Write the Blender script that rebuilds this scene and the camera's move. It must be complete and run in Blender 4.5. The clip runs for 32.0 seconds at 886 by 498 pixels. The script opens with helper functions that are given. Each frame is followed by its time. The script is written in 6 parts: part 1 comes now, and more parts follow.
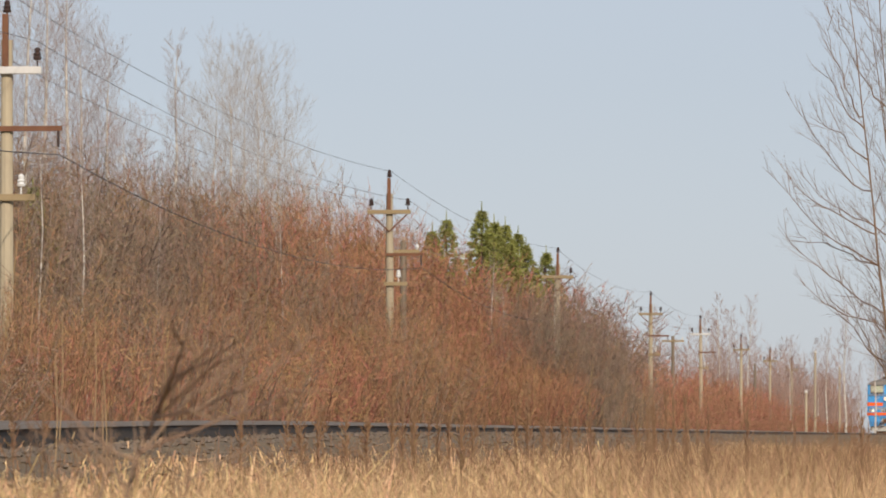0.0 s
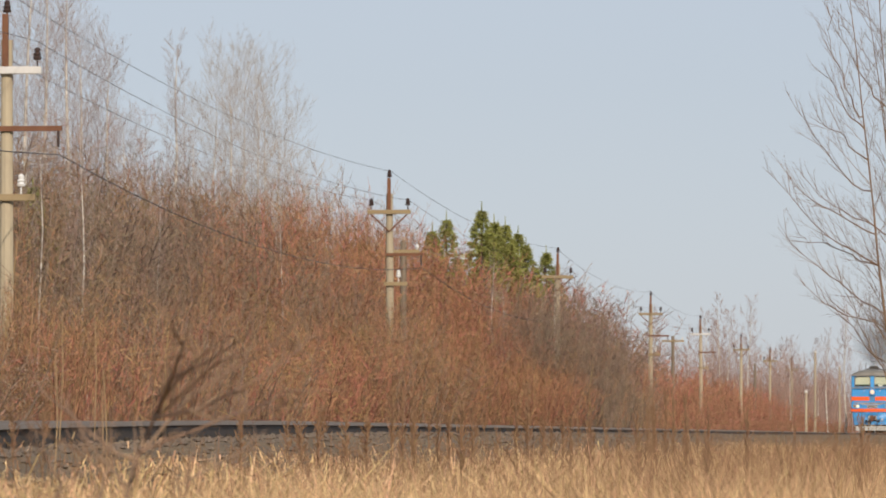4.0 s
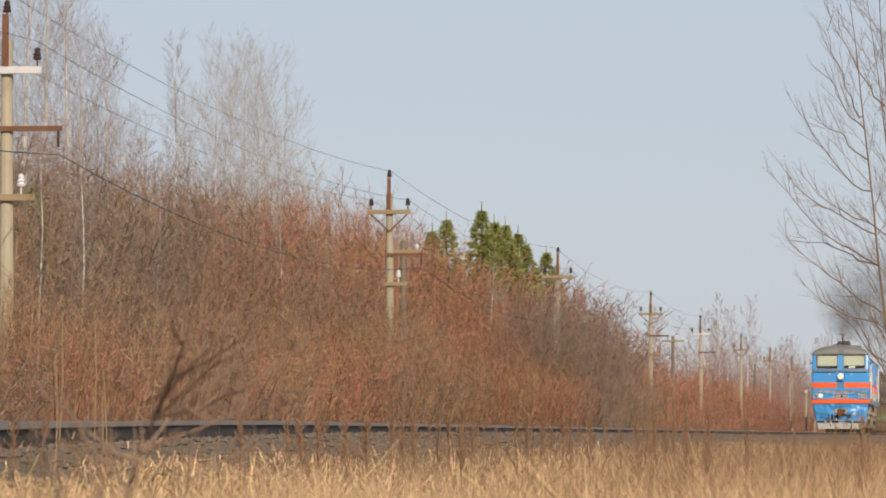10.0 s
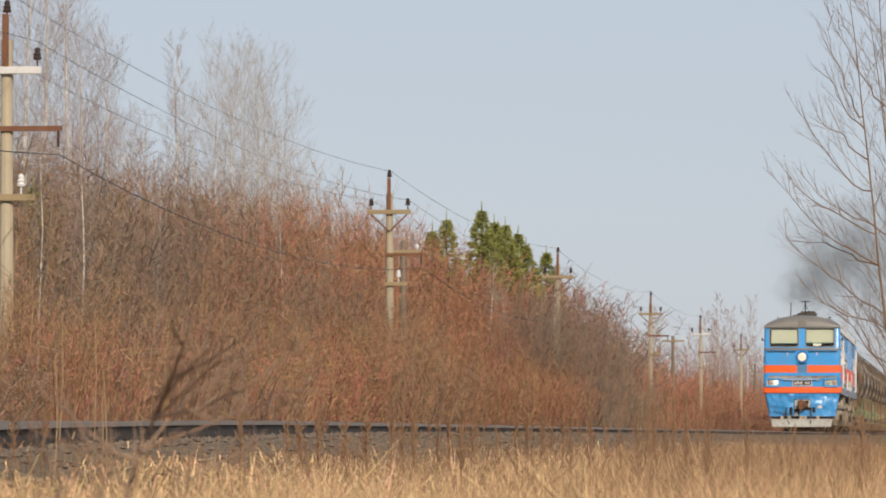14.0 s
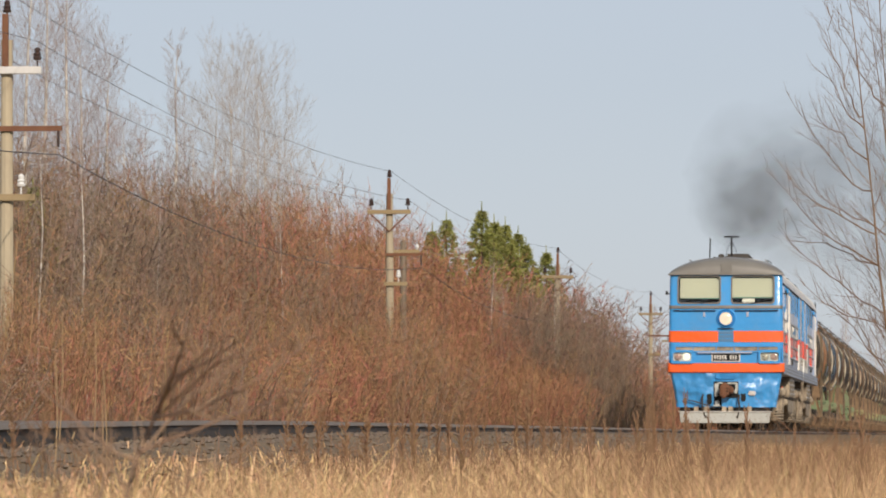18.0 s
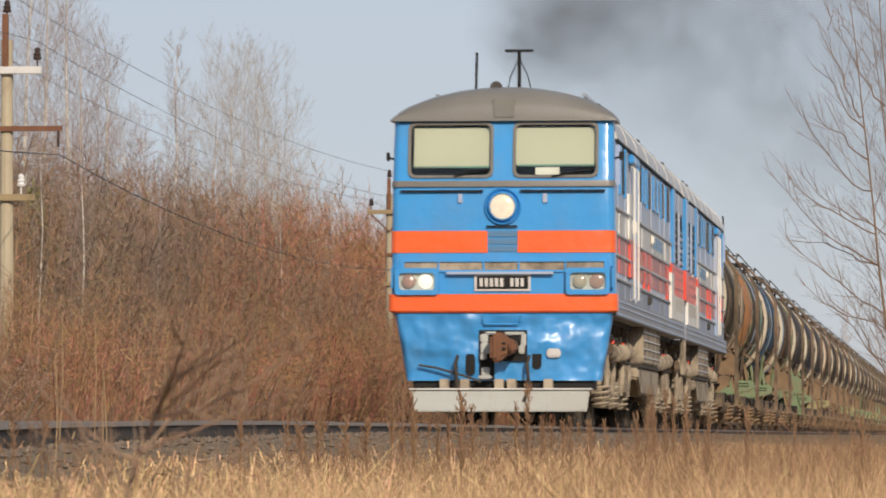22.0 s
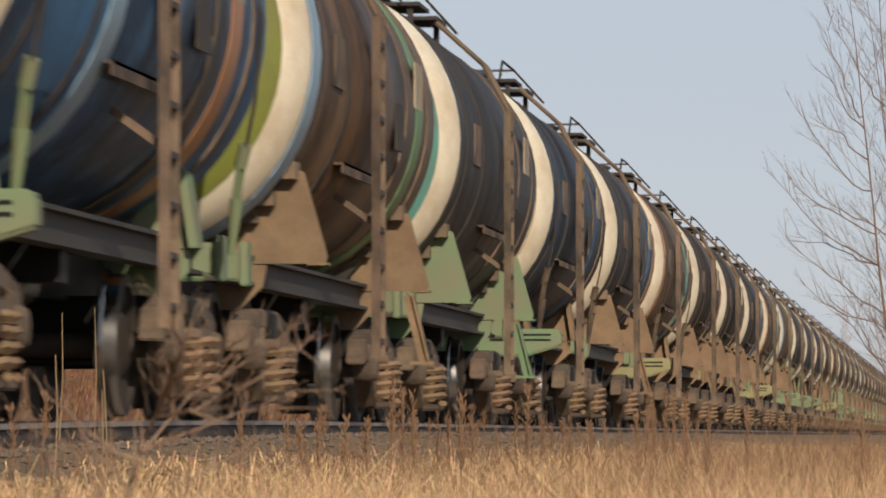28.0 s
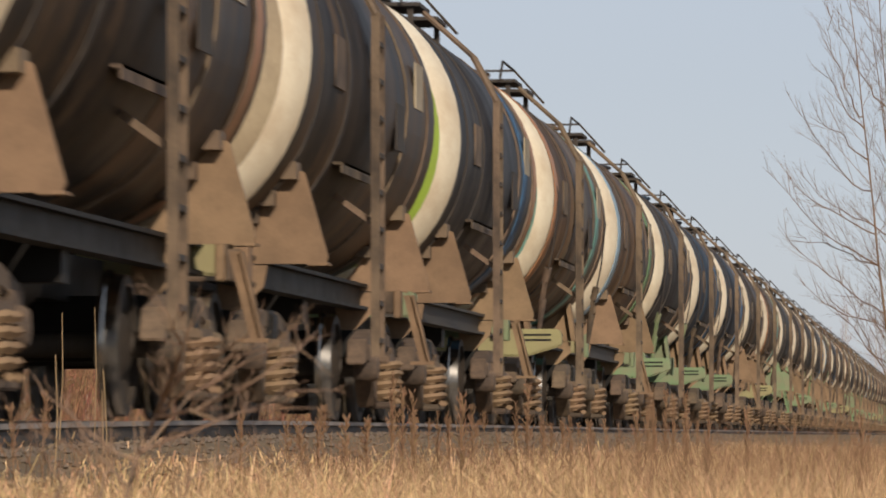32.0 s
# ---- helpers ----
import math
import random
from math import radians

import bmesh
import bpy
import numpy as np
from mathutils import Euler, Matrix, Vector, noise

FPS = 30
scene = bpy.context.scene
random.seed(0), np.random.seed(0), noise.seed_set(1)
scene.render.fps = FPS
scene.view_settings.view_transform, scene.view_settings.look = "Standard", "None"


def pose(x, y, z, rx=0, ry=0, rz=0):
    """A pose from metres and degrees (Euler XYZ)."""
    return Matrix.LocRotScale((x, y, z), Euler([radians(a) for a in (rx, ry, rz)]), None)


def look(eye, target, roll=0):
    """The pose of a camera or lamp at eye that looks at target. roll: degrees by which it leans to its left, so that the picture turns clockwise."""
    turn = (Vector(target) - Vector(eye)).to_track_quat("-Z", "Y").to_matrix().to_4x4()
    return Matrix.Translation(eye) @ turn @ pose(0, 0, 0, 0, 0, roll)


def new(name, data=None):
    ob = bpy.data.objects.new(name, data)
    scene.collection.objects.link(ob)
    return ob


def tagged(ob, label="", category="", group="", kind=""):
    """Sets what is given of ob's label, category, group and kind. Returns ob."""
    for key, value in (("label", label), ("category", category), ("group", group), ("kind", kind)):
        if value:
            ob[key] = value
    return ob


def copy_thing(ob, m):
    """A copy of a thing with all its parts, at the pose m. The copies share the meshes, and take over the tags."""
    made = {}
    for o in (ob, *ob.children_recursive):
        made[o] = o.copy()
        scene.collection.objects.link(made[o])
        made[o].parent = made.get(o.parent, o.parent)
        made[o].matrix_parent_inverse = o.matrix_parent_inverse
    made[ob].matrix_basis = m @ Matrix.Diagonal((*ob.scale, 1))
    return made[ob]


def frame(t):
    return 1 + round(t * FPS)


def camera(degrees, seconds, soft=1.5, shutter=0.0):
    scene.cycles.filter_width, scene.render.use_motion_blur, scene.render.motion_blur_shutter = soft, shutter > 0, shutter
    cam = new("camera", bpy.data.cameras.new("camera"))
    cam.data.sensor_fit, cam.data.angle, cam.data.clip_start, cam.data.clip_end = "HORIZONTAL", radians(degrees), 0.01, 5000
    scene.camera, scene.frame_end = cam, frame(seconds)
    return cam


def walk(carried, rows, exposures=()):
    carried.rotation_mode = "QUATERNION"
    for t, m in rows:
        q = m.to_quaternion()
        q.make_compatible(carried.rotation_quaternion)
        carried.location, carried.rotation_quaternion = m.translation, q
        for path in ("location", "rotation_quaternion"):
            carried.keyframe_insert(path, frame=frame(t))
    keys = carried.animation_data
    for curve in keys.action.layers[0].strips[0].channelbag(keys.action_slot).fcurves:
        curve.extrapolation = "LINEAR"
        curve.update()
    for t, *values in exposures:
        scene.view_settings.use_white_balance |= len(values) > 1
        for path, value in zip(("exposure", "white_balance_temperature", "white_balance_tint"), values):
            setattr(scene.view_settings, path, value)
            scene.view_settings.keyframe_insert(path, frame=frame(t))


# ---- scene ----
# The track runs along +y; rail tops are at z = 0 and the track's middle is x = 0. The camera stands beside it on a tripod.
EYE = Vector((6.25, 0.0, -0.115))
LENS = 9572.0  # focal length in units of 1/1568 of the picture's width
YAW = math.degrees(math.atan2(1694 - 784, LENS))
PITCH = math.degrees(math.atan2(770 - 441, LENS))
cam = camera(math.degrees(2 * math.atan(784 / LENS)), 32.0, soft=1.8, shutter=0.4)
# a long lens: what stands close to it is out of focus
cam.data.dof.use_dof, cam.data.dof.focus_distance, cam.data.dof.aperture_fstop = True, 52.0, 20.0
CAM_POSE = pose(EYE.x, EYE.y, EYE.z, 90 + PITCH, 0, YAW)
walk(cam, [(0.0, CAM_POSE), (32.0, CAM_POSE)], exposures=[(0.0, 0.0, 6750, 13), (20.0, 0.0, 6750, 13), (25.0, -0.03, 6800, 14), (32.0, -0.04, 6800, 14)])

SPEED = 18.02      # metres a second
PASS = 26.11       # when the engine's face is level with the camera
WAGON = 12.02      # length over couplers
ENGINE = 18.15     # length of one engine section

# ---- light ----
SUN_EL, SUN_AZ = 25.0, 19.0   # elevation; degrees to the right of straight behind the camera's line
world = bpy.data.worlds.new("sky")
scene.world = world
world.use_nodes = True
wn = world.node_tree.nodes
sky = wn.new("ShaderNodeTexSky")
sky.sky_type = "NISHITA"
sky.sun_disc = False
sky.sun_elevation = radians(SUN_EL)
sky.sun_rotation = radians(180 - SUN_AZ)
sky.air_density, sky.dust_density, sky.ozone_density = 1.0, 0.35, 3.0
wn["Background"].inputs["Strength"].default_value = 0.077
# thin spring haze washes the blue out of the sky
haze = wn.new("ShaderNodeHueSaturation")
haze.inputs["Saturation"].default_value = 0.5
tint = wn.new("ShaderNodeMix")
tint.data_type, tint.blend_type = "RGBA", "MULTIPLY"
tint.inputs["Factor"].default_value = 1.0
tint.inputs["B"].default_value = (0.955, 0.99, 1.10, 1)
world.node_tree.links.new(sky.outputs["Color"], haze.inputs["Color"])
world.node_tree.links.new(haze.outputs["Color"], tint.inputs["A"])
veil = wn.new("ShaderNodeMix")
veil.data_type = "RGBA"
veil.inputs["Factor"].default_value = 0.5
veil.inputs["B"].default_value = (6.5, 7.7, 9.1, 1)
world.node_tree.links.new(tint.outputs["Result"], veil.inputs["A"])
world.node_tree.links.new(veil.outputs["Result"], wn["Background"].inputs["Color"])

sun = new("sun", bpy.data.lights.new("sun", "SUN"))
sun.data.energy, sun.data.angle, sun.data.color = 3.6, radians(0.6), (1.0, 0.9, 0.76)
to_sun = Vector((math.sin(radians(SUN_AZ)) * math.cos(radians(SUN_EL)), -math.cos(radians(SUN_AZ)) * math.cos(radians(SUN_EL)), math.sin(radians(SUN_EL))))
sun.matrix_world = look(to_sun * 50, (0, 0, 0))

# ---- materials ----


def mat(name, base, second=None, rough=0.6, metal=0.0, scale=3.0, amount=0.5, fine=40.0, bump=0.0, dirt=None, dirt_amount=0.0,
        dirt_scale=1.2, per_object=0.0, per_island=0.0, stretch=(1, 1, 1), spec=0.5, glow=0.0, dents=0.0, dent_scale=3.2):
    """A paint, wood, stone or plant surface: two colours mixed by coarse and fine noise, dirt patches and relief."""
    m = bpy.data.materials.new(name)
    m.use_nodes = True
    n, l = m.node_tree.nodes, m.node_tree.links
    b = n["Principled BSDF"]
    second = second or tuple(c * 0.6 for c in base)
    tc = n.new("ShaderNodeTexCoord")
    mp = n.new("ShaderNodeMapping")
    mp.inputs["Scale"].default_value = stretch
    l.new(tc.outputs["Object"], mp.inputs["Vector"])
    big = n.new("ShaderNodeTexNoise")
    big.inputs["Scale"].default_value, big.inputs["Detail"].default_value = scale, 6
    small = n.new("ShaderNodeTexNoise")
    small.inputs["Scale"].default_value, small.inputs["Detail"].default_value = fine, 4
    for t in (big, small):
        l.new(mp.outputs["Vector"], t.inputs["Vector"])
    add = n.new("ShaderNodeMath")
    add.operation = "MULTIPLY_ADD"
    l.new(small.outputs["Fac"], add.inputs[0])
    add.inputs[1].default_value = 0.35
    l.new(big.outputs["Fac"], add.inputs[2])
    ramp = n.new("ShaderNodeMapRange")
    ramp.inputs["From Min"].default_value, ramp.inputs["From Max"].default_value = 0.5, 0.85
    ramp.inputs["To Max"].default_value = amount
    l.new(add.outputs[0], ramp.inputs["Value"])
    mix = n.new("ShaderNodeMix")
    mix.data_type = "RGBA"
    mix.inputs["A"].default_value, mix.inputs["B"].default_value = (*base, 1), (*second, 1)
    l.new(ramp.outputs[0], mix.inputs["Factor"])
    colour = mix.outputs["Result"]
    if dirt:
        dn = n.new("ShaderNodeTexNoise")
        dn.inputs["Scale"].default_value, dn.inputs["Detail"].default_value, dn.inputs["Roughness"].default_value = dirt_scale, 8, 0.65
        l.new(mp.outputs["Vector"], dn.inputs["Vector"])
        dr = n.new("ShaderNodeMapRange")
        dr.inputs["From Min"].default_value, dr.inputs["From Max"].default_value, dr.inputs["To Max"].default_value = 0.45, 0.68, dirt_amount
        l.new(dn.outputs["Fac"], dr.inputs["Value"])
        dm = n.new("ShaderNodeMix")
        dm.data_type = "RGBA"
        l.new(dr.outputs[0], dm.inputs["Factor"])
        l.new(colour, dm.inputs["A"])
        dm.inputs["B"].default_value = (*dirt, 1)
        colour = dm.outputs["Result"]
    for amount_of, node, out in ((per_object, "ShaderNodeObjectInfo", "Random"), (per_island, "ShaderNodeNewGeometry", "Random Per Island")):
        if amount_of:
            src = n.new(node)
            mr = n.new("ShaderNodeMapRange")
            mr.inputs["To Min"].default_value, mr.inputs["To Max"].default_value = 1 - amount_of, 1 + amount_of
            l.new(src.outputs[out], mr.inputs["Value"])
            hs = n.new("ShaderNodeHueSaturation")
            l.new(mr.outputs[0], hs.inputs["Value"])
            hm = n.new("ShaderNodeMapRange")
            hm.inputs["To Min"].default_value, hm.inputs["To Max"].default_value = 0.5 - amount_of * 0.05, 0.5 + amount_of * 0.04
            mul = n.new("ShaderNodeMath")
            mul.operation = "FRACT"
            times = n.new("ShaderNodeMath")
            times.operation = "MULTIPLY"
            times.inputs[1].default_value = 7.31
            l.new(src.outputs[out], times.inputs[0])
            l.new(times.outputs[0], mul.inputs[0])
            l.new(mul.outputs[0], hm.inputs["Value"])
            l.new(hm.outputs[0], hs.inputs["Hue"])
            l.new(colour, hs.inputs["Color"])
            colour = hs.outputs["Color"]
    l.new(colour, b.inputs["Base Color"])
    rr = n.new("ShaderNodeMapRange")
    rr.inputs["To Min"].default_value, rr.inputs["To Max"].default_value = max(0.03, rough - 0.12), min(1, rough + 0.15)
    l.new(big.outputs["Fac"], rr.inputs["Value"])
    l.new(rr.outputs[0], b.inputs["Roughness"])
    b.inputs["Metallic"].default_value = metal
    b.inputs["Specular IOR Level"].default_value = spec
    if bump:
        bp = n.new("ShaderNodeBump")
        bp.inputs["Strength"].default_value, bp.inputs["Distance"].default_value = bump, 0.02
        l.new(add.outputs[0], bp.inputs["Height"])
        l.new(bp.outputs["Normal"], b.inputs["Normal"])
    if dents:
        dt = n.new("ShaderNodeTexNoise")
        dt.inputs["Scale"].default_value, dt.inputs["Detail"].default_value = dent_scale, 2.5
        l.new(tc.outputs["Object"], dt.inputs["Vector"])
        db = n.new("ShaderNodeBump")
        db.inputs["Strength"].default_value, db.inputs["Distance"].default_value = 1.0, dents
        l.new(dt.outputs["Fac"], db.inputs["Height"])
        l.new(db.outputs["Normal"], b.inputs["Normal"])
    if glow:
        b.inputs["Emission Color"].default_value = (1.0, 0.93, 0.78, 1)
        b.inputs["Emission Strength"].default_value = glow
    return m


BLUE = mat("blue_paint", (0.043, 0.30, 0.66), (0.04, 0.27, 0.6), 0.2, fine=8, scale=0.8, amount=0.5, dirt=(0.2, 0.22, 0.25), dirt_amount=0.2, dirt_scale=1.6, dents=0.014, spec=0.6)
SKIRT = mat("dented_blue_paint", (0.043, 0.30, 0.66), (0.04, 0.27, 0.6), 0.33, fine=5, scale=2.2, amount=0.5, dirt=(0.2, 0.22, 0.25), dirt_amount=0.15, dirt_scale=3, dents=0.42, dent_scale=1.15, spec=1.0)
BLUE_OLD = mat("weathered_blue_paint", (0.29, 0.39, 0.57), (0.43, 0.46, 0.54), 0.36, scale=1.1, amount=0.8, dirt=(0.40, 0.35, 0.31), dirt_amount=0.45, dirt_scale=0.9, bump=0.04, stretch=(1, 1, 0.4))
GRIMY_BLUE = mat("grimy_blue_paint", (0.22, 0.27, 0.38), (0.3, 0.31, 0.35), 0.45, scale=1.2, amount=0.8, dirt=(0.24, 0.21, 0.19), dirt_amount=0.5)
SILL = mat("grimy_grey_blue_paint", (0.24, 0.27, 0.33), (0.32, 0.31, 0.31), 0.5, scale=1.4, amount=0.8, dirt=(0.22, 0.18, 0.14), dirt_amount=0.6)
DULL_BLUE = mat("dull_blue_paint", (0.07, 0.2, 0.36), (0.1, 0.19, 0.3), 0.4, scale=2, dirt=(0.12, 0.13, 0.15), dirt_amount=0.5)
RED = mat("red_orange_paint", (0.89, 0.135, 0.026), (0.82, 0.11, 0.023), 0.2, scale=1.0, amount=0.5, dirt=(0.4, 0.13, 0.07), dirt_amount=0.15, dents=0.02, spec=0.6)
RED_OLD = mat("weathered_red_paint", (0.52, 0.13, 0.105), (0.42, 0.18, 0.15), 0.4, scale=1.5, amount=0.8, dirt=(0.27, 0.21, 0.19), dirt_amount=0.55, bump=0.05)
RED_SIDE = mat("bright_red_panel_paint", (0.85, 0.075, 0.035), (0.75, 0.08, 0.05), 0.35, dirt=(0.4, 0.14, 0.1), dirt_amount=0.2)
WHITE_OLD = mat("weathered_white_paint", (0.66, 0.64, 0.60), (0.52, 0.51, 0.49), 0.45, scale=1.3, amount=0.8, dirt=(0.34, 0.28, 0.23), dirt_amount=0.45)
PLOUGH = mat("dusty_light_grey_paint", (0.45, 0.465, 0.435), (0.40, 0.405, 0.375), 0.5, scale=1.3, amount=0.7, dirt=(0.36, 0.3, 0.23), dirt_amount=0.35)
ROOF_PALE = mat("pale_grey_roof_paint", (0.50, 0.48, 0.46), (0.38, 0.36, 0.34), 0.3, scale=0.9, amount=0.7, dirt=(0.27, 0.24, 0.21), dirt_amount=0.4, spec=0.8)
WHITE = mat("white_paint", (0.78, 0.76, 0.70), (0.62, 0.59, 0.52), 0.45, scale=2, amount=0.5, dirt=(0.35, 0.28, 0.2), dirt_amount=0.35)
ROOF = mat("grey_brown_roof_paint", (0.20, 0.19, 0.168), (0.15, 0.142, 0.125), 0.36, scale=1.0, amount=0.7, dirt=(0.15, 0.13, 0.11), dirt_amount=0.4)
# for black parts, and for inner parts coloured black as deep shade
BLACK = mat("black_steel_and_shade", (0.012, 0.011, 0.010), (0.022, 0.02, 0.018), 0.6, scale=4, spec=0.2)
SOOT = mat("sooty_dark_steel", (0.035, 0.031, 0.028), (0.07, 0.058, 0.046), 0.7, scale=3, amount=0.7)
MUD = mat("dust_covered_steel", (0.414, 0.342, 0.246), (0.269, 0.213, 0.157), 0.85, scale=2.5, amount=0.85, dirt=(0.05, 0.04, 0.03), dirt_amount=0.75, dirt_scale=2.5, bump=0.15)
GRIME = mat("brown_grimy_steel", (0.200, 0.139, 0.087), (0.104, 0.074, 0.050), 0.85, scale=2.5, amount=0.85, dirt=(0.03, 0.024, 0.02), dirt_amount=0.8, dirt_scale=2.6, bump=0.15, per_object=0.18)
MUD_DARK = mat("oily_dark_steel", (0.028, 0.022, 0.018), (0.075, 0.055, 0.037), 0.75, scale=3, amount=0.7, dirt=(0.03, 0.025, 0.02), dirt_amount=0.6)
RUST = mat("rusty_steel", (0.20, 0.085, 0.04), (0.11, 0.05, 0.03), 0.8, scale=4, amount=0.7, bump=0.15)
GREEN = mat("light_green_paint", (0.149, 0.246, 0.113), (0.187, 0.200, 0.113), 0.6, scale=2, amount=0.7, dirt=(0.25, 0.2, 0.13), dirt_amount=0.5, dirt_scale=2, per_object=0.12)
OLIVE = mat("olive_green_paint", (0.20, 0.22, 0.04), (0.15, 0.16, 0.04), 0.5, scale=2, dirt=(0.12, 0.09, 0.05), dirt_amount=0.5)
TEAL = mat("teal_paint", (0.10, 0.28, 0.23), (0.1, 0.2, 0.16), 0.5, scale=2, dirt=(0.12, 0.09, 0.05), dirt_amount=0.6)
DISH = mat("dirty_beige_paint", (0.42, 0.34, 0.22), (0.28, 0.21, 0.13), 0.6, scale=1.4, amount=0.8, dirt=(0.14, 0.1, 0.06), dirt_amount=0.6, per_object=0.2)
BAND = mat("cream_white_paint", (0.82, 0.75, 0.58), (0.66, 0.53, 0.35), 0.5, scale=1.2, amount=0.6, dirt=(0.40, 0.25, 0.12), dirt_amount=0.5, dirt_scale=1.3, per_object=0.06)
STEEL = mat("polished_steel", (0.6, 0.58, 0.55), (0.45, 0.43, 0.4), 0.2, metal=1.0)
HEAD = mat("worn_rail_head", (0.24, 0.20, 0.17), (0.3, 0.25, 0.21), 0.5, scale=4)
FAR_TWIG = mat("distant_twigs", (0.344, 0.231, 0.189), (0.267, 0.181, 0.147), 0.85, per_island=0.2, spec=0.2)
RAIL = mat("rail_steel_in_shade", (0.045, 0.036, 0.03), (0.075, 0.057, 0.045), 0.7, metal=0.0, scale=4)
GLASS_DARK = mat("dark_cab_interior", (0.03, 0.035, 0.035), (0.05, 0.05, 0.045), 0.7)
BLIND = mat("cream_window_blind", (0.56, 0.55, 0.44), (0.5, 0.49, 0.39), 0.8, scale=2, amount=0.4)
RUBBER = mat("grey_window_rubber", (0.17, 0.16, 0.14), (0.12, 0.115, 0.1), 0.6)
LAMP = mat("lit_headlamp", (0.55, 0.42, 0.27), (0.35, 0.26, 0.17), 0.15, scale=9, amount=0.9, glow=0.5)
LAMP_SMALL = mat("lit_marker_lamp", (0.8, 0.72, 0.6), (0.6, 0.52, 0.4), 0.2, glow=0.9)
LAMP_OFF = mat("unlit_lamp_glass", (0.42, 0.38, 0.32), (0.32, 0.29, 0.25), 0.12)
LAMP_RED = mat("red_lamp_glass", (0.42, 0.27, 0.24), (0.38, 0.22, 0.2), 0.15)
CONCRETE = mat("weathered_concrete", (0.46, 0.39, 0.27), (0.34, 0.28, 0.2), 0.85, scale=3, amount=0.7, stretch=(1, 1, 0.25), dirt=(0.2, 0.14, 0.09), dirt_amount=0.35, bump=0.1, per_object=0.1)
OLD_POLE = mat("dark_weathered_concrete", (0.24, 0.19, 0.135), (0.17, 0.13, 0.095), 0.85, scale=3, amount=0.7, stretch=(1, 1, 0.25), bump=0.1)
SLEEPER = mat("concrete_sleeper", (0.30, 0.26, 0.21), (0.2, 0.17, 0.14), 0.9, scale=5, amount=0.7, bump=0.15, per_object=0.15)
BALLAST = mat("crushed_stone", (0.131, 0.098, 0.071), (0.191, 0.153, 0.118), 0.9, scale=5, amount=0.8, per_island=0.2)
SOIL = mat("dry_soil_and_litter", (0.134, 0.092, 0.052), (0.227, 0.160, 0.082), 0.95, scale=1.2, amount=0.9, fine=14, bump=0.3)
GRASS = mat("dry_golden_grass", (0.642, 0.456, 0.254), (0.474, 0.298, 0.155), 0.8, scale=0.8, amount=0.8, per_island=0.55, spec=0.2)
WEED = mat("dry_brown_weed", (0.25, 0.15, 0.085), (0.18, 0.105, 0.06), 0.85, per_island=0.3, spec=0.2)
STALK = mat("pale_dry_stalk", (0.36, 0.25, 0.14), (0.27, 0.18, 0.1), 0.8, per_island=0.2, spec=0.2)
TWIG = mat("grey_brown_bark", (0.16, 0.115, 0.085), (0.23, 0.165, 0.11), 0.85, scale=3, per_island=0.25, spec=0.2)
TWIG_NEAR = mat("brown_twig_bark", (0.21, 0.135, 0.085), (0.15, 0.1, 0.07), 0.85, scale=3, per_island=0.2, spec=0.2)
BUSH = mat("pale_brown_bush_bark", (0.291, 0.193, 0.128), (0.224, 0.148, 0.102), 0.85, scale=3, per_island=0.2, spec=0.2)
BIRCH = mat("birch_bark", (0.70, 0.65, 0.57), (0.2, 0.165, 0.14), 0.8, scale=1.5, amount=0.75, stretch=(1, 1, 3))
BIRCH_TWIG = mat("birch_twigs", (0.346, 0.291, 0.266), (0.274, 0.220, 0.198), 0.85, per_island=0.2, spec=0.2)
ASPEN_TWIG = mat("aspen_twigs", (0.403, 0.353, 0.302), (0.317, 0.266, 0.223), 0.85, per_island=0.2, spec=0.2)
NEEDLE = mat("spruce_needles", (0.235, 0.255, 0.07), (0.34, 0.32, 0.11), 0.8, scale=2, per_island=0.35, spec=0.2)
SHRUBS = [mat("red_brown_shrub_bark", (0.292, 0.144, 0.080), (0.208, 0.117, 0.071), 0.8, scale=0.6, per_object=0.25, per_island=0.75, spec=0.2),
          mat("orange_brown_shrub_bark", (0.285, 0.175, 0.091), (0.202, 0.125, 0.073), 0.8, scale=0.6, per_object=0.25, per_island=0.75, spec=0.2),
          mat("grey_brown_shrub_bark", (0.217, 0.162, 0.118), (0.137, 0.103, 0.078), 0.8, scale=0.6, per_object=0.25, per_island=0.75, spec=0.2)]
SHRUB_TWIGS = [mat("red_brown_twigs", (0.354, 0.172, 0.090), (0.270, 0.144, 0.084), 0.8, scale=0.5, per_object=0.28, per_island=0.75, spec=0.2),
               mat("tan_twigs", (0.315, 0.188, 0.095), (0.238, 0.150, 0.085), 0.8, scale=0.5, per_object=0.28, per_island=0.75, spec=0.2),
               mat("grey_twigs", (0.229, 0.169, 0.121), (0.172, 0.126, 0.093), 0.8, scale=0.5, per_object=0.28, per_island=0.75, spec=0.2)]
WIRE = mat("dark_wire", (0.05, 0.045, 0.045), (0.07, 0.06, 0.06), 0.6)
PORCELAIN = mat("white_porcelain", (0.75, 0.75, 0.73), (0.6, 0.6, 0.58), 0.2)
INSULATOR = mat("dark_glazed_insulator", (0.07, 0.045, 0.04), (0.05, 0.035, 0.03), 0.25)
WOOD = mat("weathered_crossarm_wood", (0.33, 0.25, 0.14), (0.24, 0.17, 0.09), 0.85, scale=4, stretch=(0.3, 1, 1))
DUST = mat("tan_dust_on_steel", (0.294, 0.198, 0.118), (0.212, 0.140, 0.085), 0.9, scale=1.6, amount=0.8, dirt=(0.08, 0.058, 0.04), dirt_amount=0.45, dirt_scale=2.4, bump=0.06, per_object=0.12, spec=0.2)


